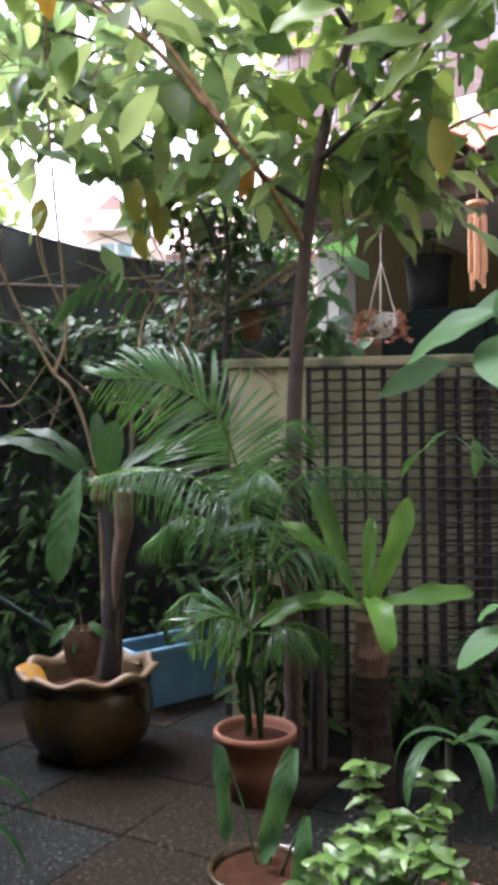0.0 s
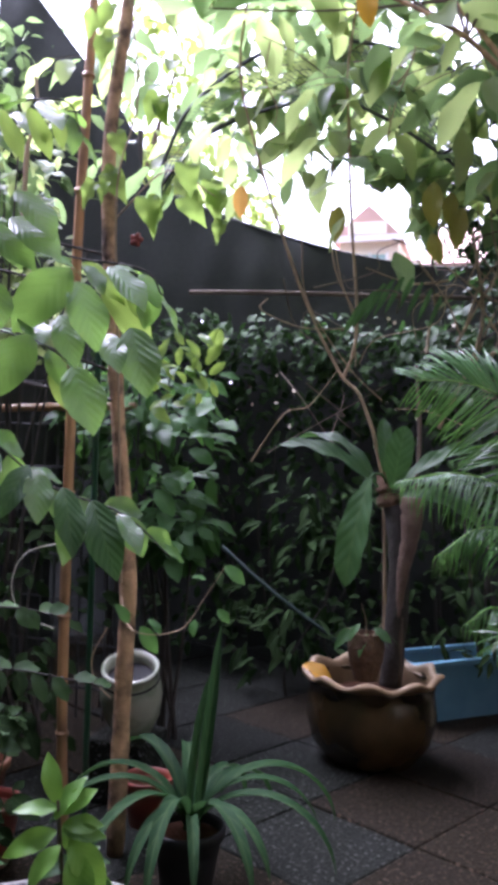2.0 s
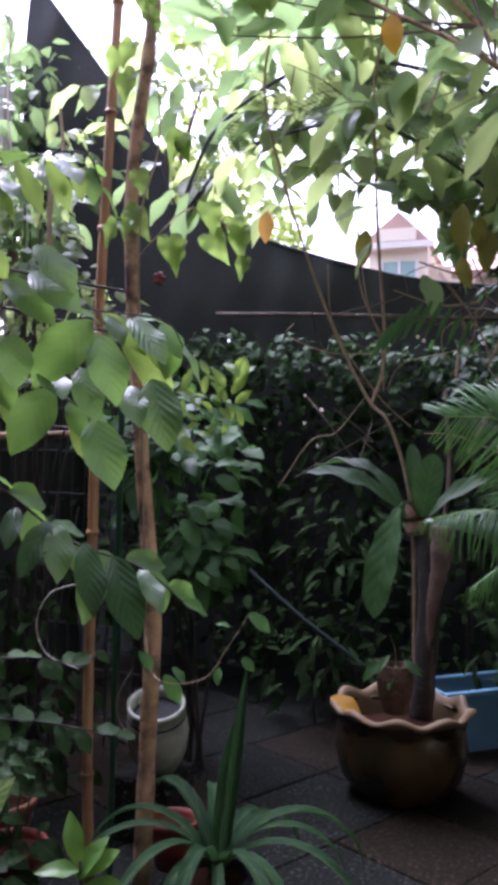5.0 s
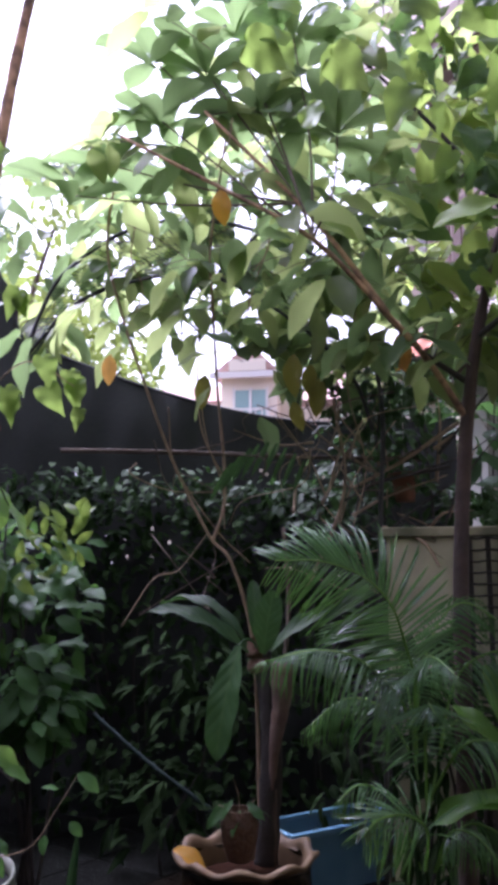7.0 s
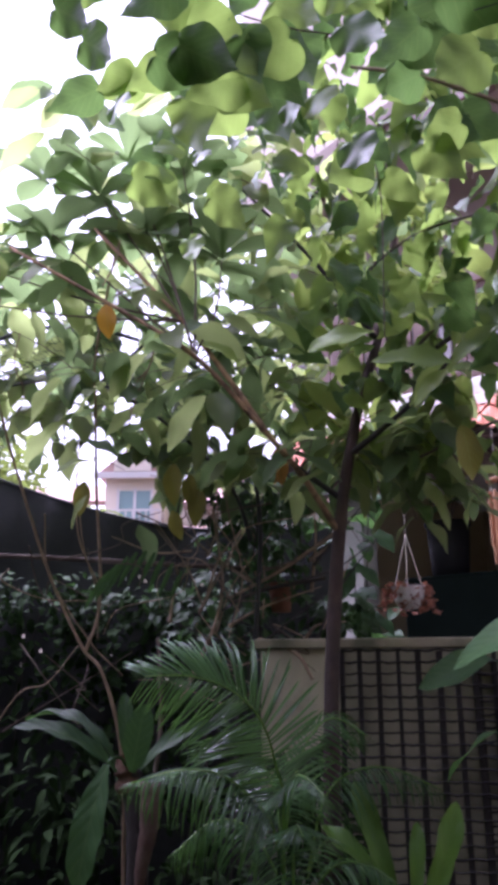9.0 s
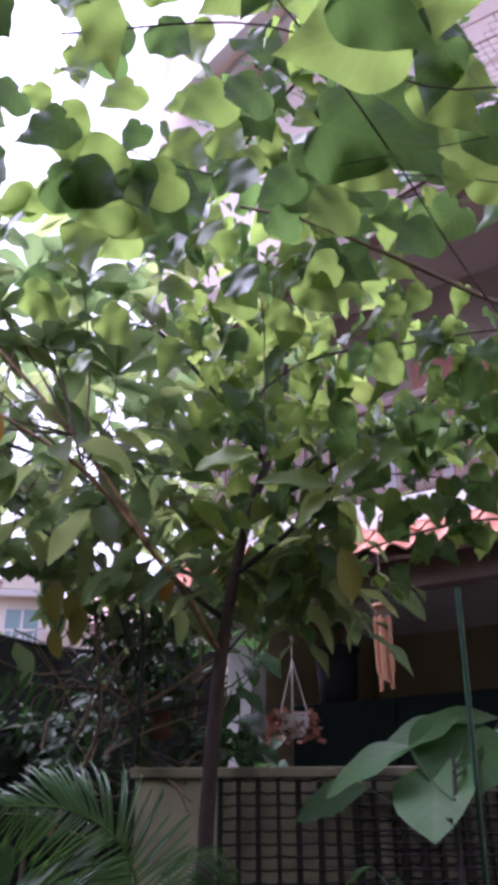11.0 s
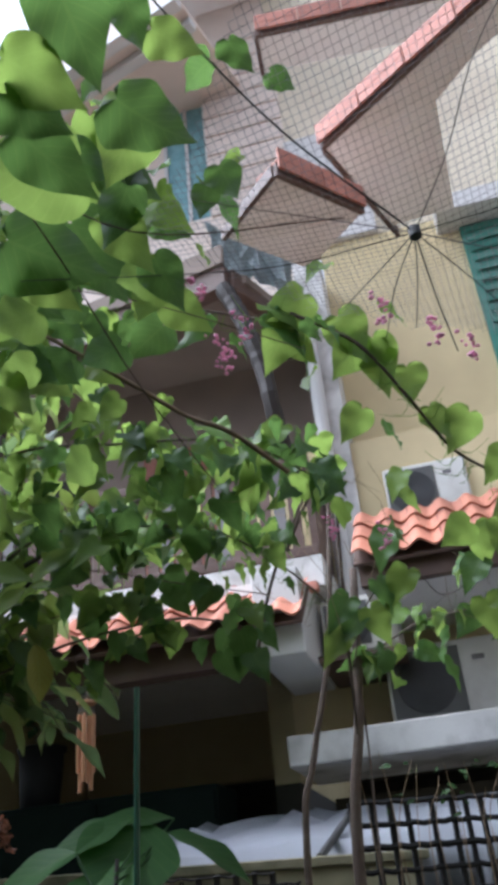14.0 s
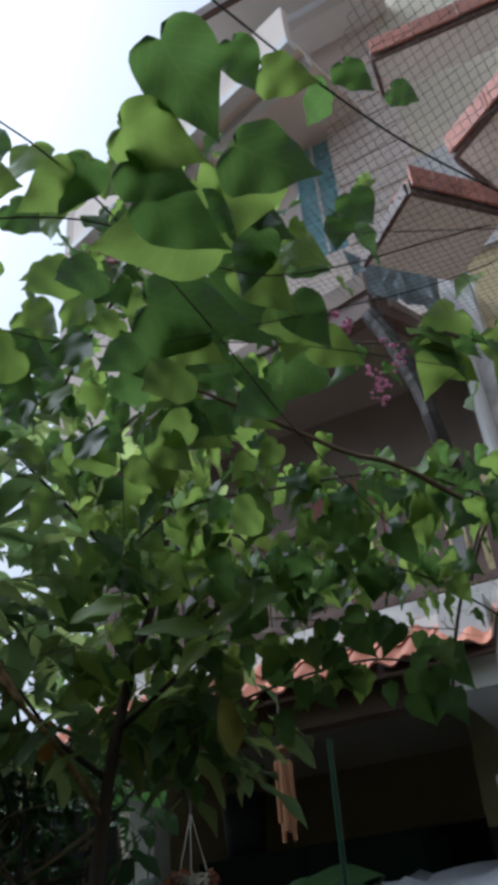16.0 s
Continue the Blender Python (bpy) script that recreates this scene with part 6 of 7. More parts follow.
LOW_LEAVES = [(-1.45, 1.52, 1.47, -1.49, 1.42, 1.34), (-1.45, 1.52, 1.45, -1.36, 1.52, 1.31), (-1.43, 1.54, 1.44, -1.28, 1.58, 1.31), (-1.30, 1.62, 1.32, -1.26, 1.59, 1.24), (-1.24, 1.66, 1.29, -1.23, 1.60, 1.18), (-1.22, 1.67, 1.28, -1.16, 1.64, 1.17), (-1.17, 1.70, 1.24, -1.08, 1.67, 1.10), (-1.11, 1.73, 1.21, -1.00, 1.70, 1.05), (-1.05, 1.75, 1.18, -0.95, 1.73, 1.11), (-1.52, 1.47, 1.32, -1.44, 1.46, 1.17), (-1.14, 1.71, 1.21, -1.10, 1.66, 1.08)]
broad_oval = blade(OVAL, 0.16, 0.22, 0.14, 0, 2)
SKYWARD = (0.35, -0.55, 0.75)


def raised(rows, by):
    """Tips swung forward, so that the blades face the sky."""
    return [(x, y, z, a, b - by, c + by * 0.2) for x, y, z, a, b, c in rows]


placed("young_leaf", TOP_LEAVES, broad_oval, M_LEAF_LIT, young, 0.82, SKYWARD, 1.05)
placed("leaf", raised(MID_LEAVES, 0.04), broad_oval, M_LEAF_GLOSS, young, 1.05, SKYWARD, 1.04)
placed("leaf", raised(MORE_LEAVES, 0.065), broad_oval, M_LEAF_GLOSS, young, 1.0, SKYWARD, 1.04)
placed("leaf", raised(LOW_LEAVES, 0.06), broad_oval, (M_LEAF_GLOSS, M_LEAF_NEST, M_LEAF_NEST), young, 0.8, SKYWARD, 1.0)
ARMS = [[(-1.5, 2.5, 2.0), (-1.75, 1.95, 2.0), (-1.51, 1.54, 1.98), (-1.41, 1.57, 2.07), (-1.30, 1.61, 2.12), (-1.18, 1.67, 2.14), (-1.16, 1.71, 2.08)], [(-1.49, 2.5, 1.85), (-1.8, 1.9, 1.9), (-1.61, 1.43, 1.86), (-1.50, 1.53, 1.85), (-1.34, 1.62, 1.84), (-1.19, 1.72, 1.79), (-1.03, 1.80, 1.77), (-0.99, 1.83, 1.71)], [(-1.45, 2.5, 1.6), (-1.75, 1.85, 1.74), (-1.60, 1.46, 1.72), (-1.51, 1.55, 1.70), (-1.40, 1.63, 1.64), (-1.27, 1.72, 1.59), (-1.17, 1.78, 1.52)], [(-1.43, 2.5, 1.5), (-1.75, 1.85, 1.56), (-1.58, 1.43, 1.50), (-1.53, 1.48, 1.48), (-1.43, 1.56, 1.44), (-1.32, 1.64, 1.34), (-1.20, 1.70, 1.24), (-1.05, 1.77, 1.18), (-0.94, 1.81, 1.08)]]
TWIGS = [[(-1.97, 1.7, 1.02), (-1.73, 1.75, 0.98), (-1.57, 1.79, 0.92), (-1.42, 1.89, 0.91), (-1.32, 1.94, 0.89)], [(-1.97, 1.7, 0.86), (-1.71, 1.75, 0.82), (-1.55, 1.77, 0.78), (-1.37, 1.88, 0.75), (-1.18, 1.96, 0.71)]]
part("shoot", tube([(-1.99, 1.7, 0.0), (-1.98, 1.7, 0.5), (-1.96, 1.7, 1.05)], 0.008, 0.005, 7, 4), M_BARK_DARK, young)
rng = random.Random(44)
for n, l in enumerate(ARMS + TWIGS):
    part("limb", tube(l, 0.005 if n < 4 else 0.003, 0.002, 8, 6), M_BARK_DARK, young)
    path = smooth_path(l, 8)
    rows = []
    for k in range(9, len(path) - 1, 3 if n < 4 else 2):
        q, along = path[k], (path[k + 1] - path[k - 1]).normalized()
        s = 1 if k % 8 < 4 else -1
        size = rng.uniform(0.09, 0.13) if n < 4 else rng.uniform(0.06, 0.09)
        d = (along * 0.6 + along.cross(Vector(SKYWARD)) * 0.7 * s + Vector((0, 0.1, -0.2)) + unit(rng) * 0.2).normalized() * size
        q = q + Vector((-0.03, 0.05, 0)) if n < 4 else q
        rows.append((*q, *(q + d)))
    placed("leaf", rows, broad_oval, M_LEAF_GLOSS if n < 4 else M_LEAF_DARK, young, 1.05, SKYWARD)

urn = thing("ceramic_urn", "white glazed ceramic jar with faded green painting", "urn", pose(-1.55, 2.97, 0.245, 20, 6, 0) @ Matrix.Diagonal((0.74, 0.74, 0.74, 1)))
part("body", lathe([(0.10, 0.0), (0.11, 0.02), (0.15, 0.12), (0.165, 0.24), (0.15, 0.33), (0.135, 0.355), (0.15, 0.375), (0.15, 0.395), (0.135, 0.4), (0.12, 0.36), (0.13, 0.2), (0.09, 0.05)], 40), M_CERAMIC, urn, smooth=True)
# Added dark disc that stands for the shade inside the jar's mouth.
part("mouth_shade_disc", lathe([(0.02, 0.25), (0.125, 0.25), (0.125, 0.26), (0.02, 0.262)], 24), M_DARK, urn)
part("band", lathe([(0.1505, 0.322), (0.1525, 0.328), (0.1505, 0.335)], 40), M_BLACKPOT, urn)
stand = thing("stone_plinth", "low dark stone plinth under the ceramic jar", "plinth", pose(-1.56, 2.95, 0))
part("plinth", span(-0.12, 0.12, -0.12, 0.12, 0, 0.24, 0.01), M_SLAB_DARK, stand)
pot(pose(-1.33, 2.62, 0.06), 0.085, 0.16, M_REDPLASTIC, "small red plastic pot with a plant")
pot(pose(-1.08, 2.36, 0), 0.11, 0.2, M_BLACKPOT, "black plastic pot holding strap-leaved lilies")
iris = thing("strap_lily", "clump of long dark strap leaves in a pot", "plant", pose(0, 0, 0))
rng = random.Random(52)
ms = [leaf_at((-1.08, 2.37, 0.15), Vector((math.cos(a) * rng.uniform(0.35, 0.75) + 0.1, math.sin(a) * 0.7, rng.uniform(2.6, 5.5))), (0, 0, 1), rng.uniform(0.46, 0.7), 0.62) for a in [k * 0.39 for k in range(16)]]
leaves("arching_leaf", blade(STRAP, 0.3, 0.6, 0.0, 0.0, 4, bend=2.7), ms, M_LEAF_LILY, iris)
leaves("upright_leaf", T_STIFF, [leaf_at((-1.07, 2.40, 0.15), (0.06, 0.12, 1), (0.3, -1, 0), 0.64, 0.5), leaf_at((-1.08, 2.38, 0.15), (0.0, 0.02, 1), (-0.3, -1, 0), 0.48, 0.5)], M_LEAF_LILY, iris)
cal = thing("caladium", "arrow-leaved plant with pale veins", "plant", pose(0, 0, 0))
arrow = blade([(-0.55, 0.10), (-0.56, 0.30), (-0.35, 0.46), (0, 0.50), (0.3, 0.43), (0.6, 0.27), (0.85, 0.10), (1, 0)], 0.12, 0.2, 0.12, 0, 2)
placed("leaf", [(-1.31, 1.38, 0.66, -1.18, 1.47, 0.77), (-1.42, 1.30, 0.67, -1.47, 1.22, 0.77)], arrow, M_LEAF_CALAD, cal, 0.85, (0.55, -0.8, 0.25), 1.0)
part("stalk", tube([(-1.36, 1.5, 0.0), (-1.37, 1.45, 0.4), (-1.33, 1.38, 0.67)], 0.008, 0.005, 6, 4), M_LEAF_STAG, cal)
part("stalk", tube([(-1.38, 1.5, 0.0), (-1.4, 1.45, 0.35), (-1.36, 1.36, 0.66)], 0.008, 0.005, 6, 4), M_LEAF_STAG, cal)
low = thing("garden_shrub", "small leafy shrub with fresh green tips", "shrub", pose(0, 0, 0))
LOWSHRUB = [(-1.14, 1.67, 0.52, -1.17, 1.67, 0.61), (-1.14, 1.67, 0.51, -1.20, 1.62, 0.53), (-1.14, 1.67, 0.50, -1.08, 1.69, 0.55), (-1.13, 1.65, 0.47, -1.20, 1.58, 0.45), (-1.12, 1.66, 0.47, -1.04, 1.67, 0.47), (-1.12, 1.66, 0.48, -1.05, 1.68, 0.49), (-1.10, 1.66, 0.46, -1.02, 1.64, 0.38), (-1.12, 1.65, 0.44, -1.15, 1.58, 0.40), (-1.09, 1.66, 0.43, -1.04, 1.61, 0.35), (-1.14, 1.66, 0.49, -1.11, 1.69, 0.57), (-1.1, 1.66, 0.35, -1.02, 1.62, 0.30), (-1.11, 1.66, 0.32, -1.18, 1.6, 0.28)]
placed("leaf", LOWSHRUB, T_OVAL, M_LEAF_STAG, low, 0.85, (0.1, -0.7, 0.7), 1.2)
placed("leaf", [(x + 0.03, y + 0.03, z - 0.12, a + 0.04, b + 0.02, c - 0.15) for x, y, z, a, b, c in LOWSHRUB], T_OVAL, (M_LEAF_STAG, M_LEAF_NEST), low, 0.85, (0.1, -0.7, 0.7), 1.1)
part("stem", tube([(-1.12, 1.68, 0.0), (-1.12, 1.67, 0.3), (-1.14, 1.67, 0.53)], 0.007, 0.004, 6, 4), M_BARK, low)
tv = thing("trailing_vine", "thin trailing vine with a few pale green leaves", "vine", pose(0, 0, 0))
part("stem", tube([(-1.37, 2.45, 0.86), (-1.17, 2.11, 0.83), (-1.05, 2.16, 0.83), (-0.99, 2.20, 0.92), (-0.94, 2.23, 1.01)], 0.0015, 0.001, 6, 6), M_TWIG, tv)
placed("leaf", [(-0.94, 2.22, 1.01, -0.87, 2.22, 0.97), (-0.99, 2.21, 0.97, -1.02, 2.18, 0.99), (-0.95, 2.20, 0.89, -0.91, 2.19, 0.86), (-1.01, 2.18, 0.86, -1.01, 2.15, 0.82), (-1.13, 2.13, 0.86, -1.08, 2.12, 0.83), (-1.15, 2.12, 0.84, -1.09, 2.11, 0.77), (-1.2, 2.15, 0.84, -1.22, 2.12, 0.9)], T_OVAL, M_LEAF_BROAD, tv, 1.0, (0, -0.5, 0.8), 0.95)


def bush(name, label, category, spots, size, count, mat, rng, template=T_OVAL, stems=8, group="", spread=0.8, kind=""):
    """Leafy mass: spots are (x, y, z, rx, ry, rz)."""
    b = thing(name, label, category, pose(0, 0, 0), group)
    ms = []
    for x, y, z, rx, ry, rz in spots:
        for k in range(count):
            d = unit(rng) * rng.random() ** 0.4
            p = Vector((x + d.x * rx, y + d.y * ry, z + d.z * rz))
            way = (Vector((d.x, d.y * 0.6 - 0.2, -0.35)) + unit(rng) * spread).normalized()
            ms.append(leaf_at(p, way, Vector((0, -0.35, 0.9)) + unit(rng) * 0.4, size * rng.uniform(0.6, 1.25)))
    leaves("foliage", template, ms, mat, b, kind="stuff")
    for k in range(stems):
        x, y, z, rx, ry, rz = spots[k % len(spots)]
        q = (x + rng.uniform(-rx, rx) * 0.6, y + rng.uniform(-ry, ry) * 0.5, z + rz * 0.5)
        part("stem", tube([(x + rng.uniform(-0.1, 0.1), y, 0.0), (x + rng.uniform(-0.1, 0.1), y, z * 0.5), q], 0.012, 0.004, 6, 4), M_BARK_DARK, b)
    return b


rng = random.Random(61)
fresh = bush("hedge_shrub", "dense shrub with fresh pointed green leaves", "shrub", [(-1.75, 3.7, 1.55, 0.35, 0.3, 0.3), (-1.8, 3.7, 1.15, 0.3, 0.3, 0.3), (-1.65, 3.6, 0.95, 0.2, 0.2, 0.15), (-2.1, 3.9, 1.6, 0.3, 0.3, 0.4)], 0.13, 100, M_LEAF_BROAD, rng, T_OVAL)
# The shrub's lit part, put in as leaves of a brighter colour.
tips = []
for k in range(30):
    c = Vector((rng.uniform(-1.75, -1.4), rng.uniform(3.4, 3.6), rng.uniform(1.55, 1.88)))
    tips.append(leaf_at(c, Vector((rng.uniform(-0.5, 0.5), -0.2, rng.uniform(-0.4, 1.0))), Vector((0.3, -0.8, 0.5)) + unit(rng) * 0.4, rng.uniform(0.07, 0.13), 0.75))
leaves("young_foliage", T_OVAL, tips, M_LEAF_LIT, fresh, "yellow-green leaves brightened as the lit part of the shrub", kind="stuff")
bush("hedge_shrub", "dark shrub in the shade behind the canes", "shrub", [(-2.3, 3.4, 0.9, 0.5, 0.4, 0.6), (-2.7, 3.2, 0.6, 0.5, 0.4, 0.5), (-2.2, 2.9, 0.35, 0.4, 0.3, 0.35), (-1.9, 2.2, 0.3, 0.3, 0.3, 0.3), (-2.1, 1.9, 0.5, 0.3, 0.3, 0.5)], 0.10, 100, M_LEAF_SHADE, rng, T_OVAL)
bush("hedge_shrub", "shrub with fine leaves beside the shade cloth", "shrub", [(-2.5, 3.6, 2.2, 0.5, 0.3, 0.3), (-2.3, 3.2, 1.9, 0.35, 0.3, 0.3), (-2.5, 3.3, 2.7, 0.4, 0.3, 0.4)], 0.085, 150, M_LEAF_TREE, rng, T_OVAL)
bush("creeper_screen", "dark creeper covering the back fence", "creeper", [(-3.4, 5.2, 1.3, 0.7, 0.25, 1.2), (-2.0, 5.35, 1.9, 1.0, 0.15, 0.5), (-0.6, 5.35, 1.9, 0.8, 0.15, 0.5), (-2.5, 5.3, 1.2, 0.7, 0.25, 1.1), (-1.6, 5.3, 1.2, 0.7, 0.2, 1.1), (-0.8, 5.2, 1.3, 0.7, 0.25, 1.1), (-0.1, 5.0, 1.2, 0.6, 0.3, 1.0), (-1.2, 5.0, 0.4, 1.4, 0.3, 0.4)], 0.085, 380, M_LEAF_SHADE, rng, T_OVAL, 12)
bush("creeper_screen", "small-leaved creeper hanging on the shade cloth below a cane", "creeper", [(-2.5, 5.3, 2.15, 0.5, 0.12, 0.3), (-1.7, 5.3, 2.12, 0.6, 0.12, 0.28), (-0.9, 5.25, 2.05, 0.6, 0.12, 0.28)], 0.075, 260, M_LEAF_DARK, rng, T_OVAL, 4)
# The last three clumps are added to stand for shade at the trellis foot.
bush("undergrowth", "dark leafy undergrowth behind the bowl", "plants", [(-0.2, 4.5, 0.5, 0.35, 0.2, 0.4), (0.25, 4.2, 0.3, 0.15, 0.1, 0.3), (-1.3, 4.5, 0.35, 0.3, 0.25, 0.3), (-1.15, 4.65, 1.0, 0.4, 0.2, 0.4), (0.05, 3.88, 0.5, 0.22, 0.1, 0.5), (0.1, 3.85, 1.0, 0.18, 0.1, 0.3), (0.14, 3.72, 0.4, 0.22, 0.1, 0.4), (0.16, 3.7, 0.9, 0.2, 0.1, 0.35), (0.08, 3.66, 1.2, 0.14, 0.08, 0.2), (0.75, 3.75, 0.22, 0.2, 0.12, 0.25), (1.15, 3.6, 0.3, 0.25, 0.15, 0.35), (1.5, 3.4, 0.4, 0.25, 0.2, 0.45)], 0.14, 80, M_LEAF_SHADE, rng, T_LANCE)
bush("tangled_shrub", "tangled shrub with small dull leaves by the wall's end", "shrub", [(-0.05, 4.5, 2.25, 0.28, 0.2, 0.35), (0.12, 4.55, 2.65, 0.3, 0.2, 0.25), (-0.3, 4.6, 1.9, 0.3, 0.2, 0.25), (0.35, 4.6, 1.95, 0.2, 0.2, 0.15), (-0.2, 4.6, 2.55, 0.25, 0.2, 0.2)], 0.075, 150, M_LEAF_DARK, rng, T_OVAL, 5)
bush("tangled_shrub", "dense dark shrub crowding the end of the wall", "shrub", [(-0.02, 5.0, 2.75, 0.32, 0.25, 0.3), (-0.2, 5.0, 2.3, 0.3, 0.25, 0.35)], 0.11, 120, M_LEAF_DARK, rng, T_OVAL, 6)
dry = thing("dry_branches", "tangle of bare pale branches above the wall's end", "branches", pose(0, 0, 0))
for k in range(30):
    a = Vector((rng.uniform(-0.6, 0.3), rng.uniform(4.2, 4.5), rng.uniform(1.7, 2.3)))
    d = Vector((rng.uniform(-0.5, 0.5), rng.uniform(-0.1, 0.1), rng.uniform(0.05, 0.6)))
    part("branch", tube([a, a + d * 0.5 + unit(rng) * 0.06, a + d], rng.uniform(0.005, 0.012), 0.003, 6, 5), M_TWIG if k % 3 else M_BARK_DARK, dry)
for k, l in enumerate(([(0.3, 4.3, 2.35), (0.0, 4.3, 2.15), (-0.25, 4.3, 2.02)], [(0.25, 4.3, 2.12), (-0.1, 4.3, 2.05), (-0.3, 4.3, 1.95)], [(-0.1, 4.2, 1.8), (0.08, 4.0, 1.72), (0.15, 3.9, 1.6)], [(-0.5, 4.3, 1.5), (-0.3, 4.3, 2.0), (-0.35, 4.3, 2.5)])):
    part("branch", tube(l, 0.012, 0.007, 6, 5), M_TWIG if k != 1 else M_BARK_DARK, dry)

rp = pot(pose(0.02, 4.62, 1.97), 0.075, 0.16, M_TERRA, "dull red plastic pot hung in the tangled shrub")
part("hanger", tube([(0, 0.07, 0.14), (0, 0.02, 0.5), (0.0, 0, 0.8)], 0.002, 0.002, 4, 4), M_STRING, rp)

# black hose arch with hanging frond
arch = thing("hose_arch", "black hose bent into an arch over the garden", "hose", pose(0, 0, 0))
part("hose", tube([(-2.1, 4.2, 2.7), (-1.997, 4.2, 3.02), (-1.84, 4.2, 3.28), (-1.41, 4.2, 3.52), (-0.86, 4.2, 3.48), (-0.3, 4.2, 3.15), (-0.1, 4.2, 2.5), (-0.12, 4.2, 1.65), (-0.12, 4.2, 0.0)], 0.012, 0.012, 8, 8), M_PIPE, arch)
part("hose", tube([(-2.1, 4.2, 2.75), (-1.75, 4.2, 3.1), (-1.24, 4.2, 3.22), (-0.98, 4.2, 3.19), (-0.55, 4.2, 2.91), (-0.25, 4.2, 2.6), (-0.14, 4.2, 2.3)], 0.010, 0.010, 8, 8), M_PIPE, arch)
for a, b in (((-0.97, 4.2, 3.2), (-0.72, 4.2, 3.44)), ((-0.5, 4.2, 2.88), (-0.2, 4.2, 3.05))):
    part("tie", tube([a, b], 0.009, 0.009, 6, 2), M_PIPE, arch)
arch_net = thing("arch_netting", "dark green mesh netting stretched between the arched hoses", "netting", pose(0, 0, 0))
upper = smooth_path([(-2.1, 4.19, 2.72), (-1.997, 4.19, 3.02), (-1.84, 4.19, 3.28), (-1.41, 4.19, 3.52), (-0.86, 4.19, 3.48), (-0.3, 4.19, 3.15), (-0.12, 4.19, 2.5)], 14)
lower = smooth_path([(-2.1, 4.2, 2.72), (-1.75, 4.2, 3.1), (-1.24, 4.2, 3.22), (-0.98, 4.2, 3.19), (-0.55, 4.2, 2.91), (-0.25, 4.2, 2.6), (-0.14, 4.2, 2.3)], 14)
bm = bmesh.new()
for a, b in zip(upper, lower):
    c = (a + b) / 2 + Vector((0, 0.05, -0.02))
    tube([a, c, b], 0.0022, 0.0022, 4, 3, bm=bm)
for k in range(1, 10):
    t = k / 10
    tube([a.lerp(b, t) + Vector((0, 0.05 * math.sin(math.pi * t), -0.02 * math.sin(math.pi * t))) for a, b in zip(upper[::4], lower[::4])], 0.0022, 0.0022, 4, 4, bm=bm)
tagged(part("netting", bm, M_GREENNET, arch_net), kind="stuff")

# shade cloth with its sagging top, and a bamboo rail before it
def cloth_top(x):
    if x < -2.85:
        return 3.72 + 1.3 * (-2.85 - x)
    t = (x + 2.85) / 3.0
    return 2.62 + 0.76 * max(0, 1 - t * 1.28) ** 1.5


cloth = thing("shade_cloth", "black woven shade cloth sagging between posts", "shade cloth", pose(0, 0, 0))
rng = random.Random(71)
bm = bmesh.new()
nx, nz = 220, 130
cg = []
for i in range(nx + 1):
    x = -4.1 + 4.5 * i / nx
    col = []
    for j in range(nz + 1):
        z = (cloth_top(x) + 0.15) * j / nz - 0.15
        col.append(bm.verts.new((x, 5.62 + 0.02 * math.sin(x * 7 + z * 2) + 0.006 * math.sin(x * 17 - z * 5) + 0.04 * noise.noise((x * 2, z * 2, 0)), z)))
    cg.append(col)
for i in range(nx):
    for j in range(nz):
        z = cg[i][j].co.z
        if 1.5 < z < 2.4 and cg[i][j].co.x > -2.6 and rng.random() < 0.006:
            continue
        bm.faces.new((cg[i][j], cg[i + 1][j], cg[i + 1][j + 1], cg[i][j + 1]))
part("cloth", bm, M_NET, cloth, smooth=True)
part("top_cord", tube([(-4.1 + 0.225 * k, 5.61, cloth_top(-4.1 + 0.225 * k) + 0.005) for k in range(21)], 0.012, 0.012, 6, 4), M_NET, cloth)
for x in (-4.08, -2.86, 0.35):
    part("post", tube([(x, 5.68, 0), (x, 5.68, cloth_top(x) + 0.05)], 0.025, 0.025, 8, 2), M_BARK_DARK, cloth)
rail = thing("bamboo_rail", "grey-tan bamboo rail across the shade cloth", "rail", pose(0, 0, 0))
part("cane", bamboo([(-2.0, 4.6, 2.31), (-1.38, 4.6, 2.285), (-0.54, 4.6, 2.235), (0.13, 4.6, 2.20)], 0.015), M_BARK, rail)
side_cloth = thing("shade_cloth", "black shade cloth screening the garden's side", "shade cloth", pose(0, 0, 0))
bm = bmesh.new()
sg = [[bm.verts.new((-3.25 + 0.06 * math.sin(j * 0.7 + k), 0.2 + 0.32 * k, 2.05 * j / 10)) for j in range(11)] for k in range(17)]
for k in range(16):
    for j in range(10):
        bm.faces.new((sg[k][j], sg[k + 1][j], sg[k + 1][j + 1], sg[k][j + 1]))
part("cloth", bm, M_NET, side_cloth, smooth=True)

# grid fence at the left
fence = thing("grid_fence", "black grid fence with a bamboo rail", "fence", pose(-3.1, 3.75, 0, 0, 0, -2))
for k in range(17):
    part("bar", tube([(k * 0.075, 0, 0.0), (k * 0.075, 0, 2.0)], 0.006, 0.006, 5, 1), M_WIRE, fence)
for k in range(9):
    part("bar", tube([(0, 0.008, 0.15 + k * 0.22), (1.2, 0.008, 0.15 + k * 0.22)], 0.006, 0.006, 5, 1), M_WIRE, fence)
part("bamboo_rail", bamboo([(0, -0.04, 1.53), (0.6, -0.04, 1.55), (1.2, -0.04, 1.56)], 0.022), M_BAMBOO, fence, "pale bamboo rail")
hp = pot(pose(-2.66, 3.0, 2.10), 0.11, 0.10, M_TERRA, "brown clay pot hung among the leaves")
part("hanger", tube([(0, 0, 0.12), (0, 0, 1.0)], 0.003, 0.003, 4, 2), M_STRING, hp)
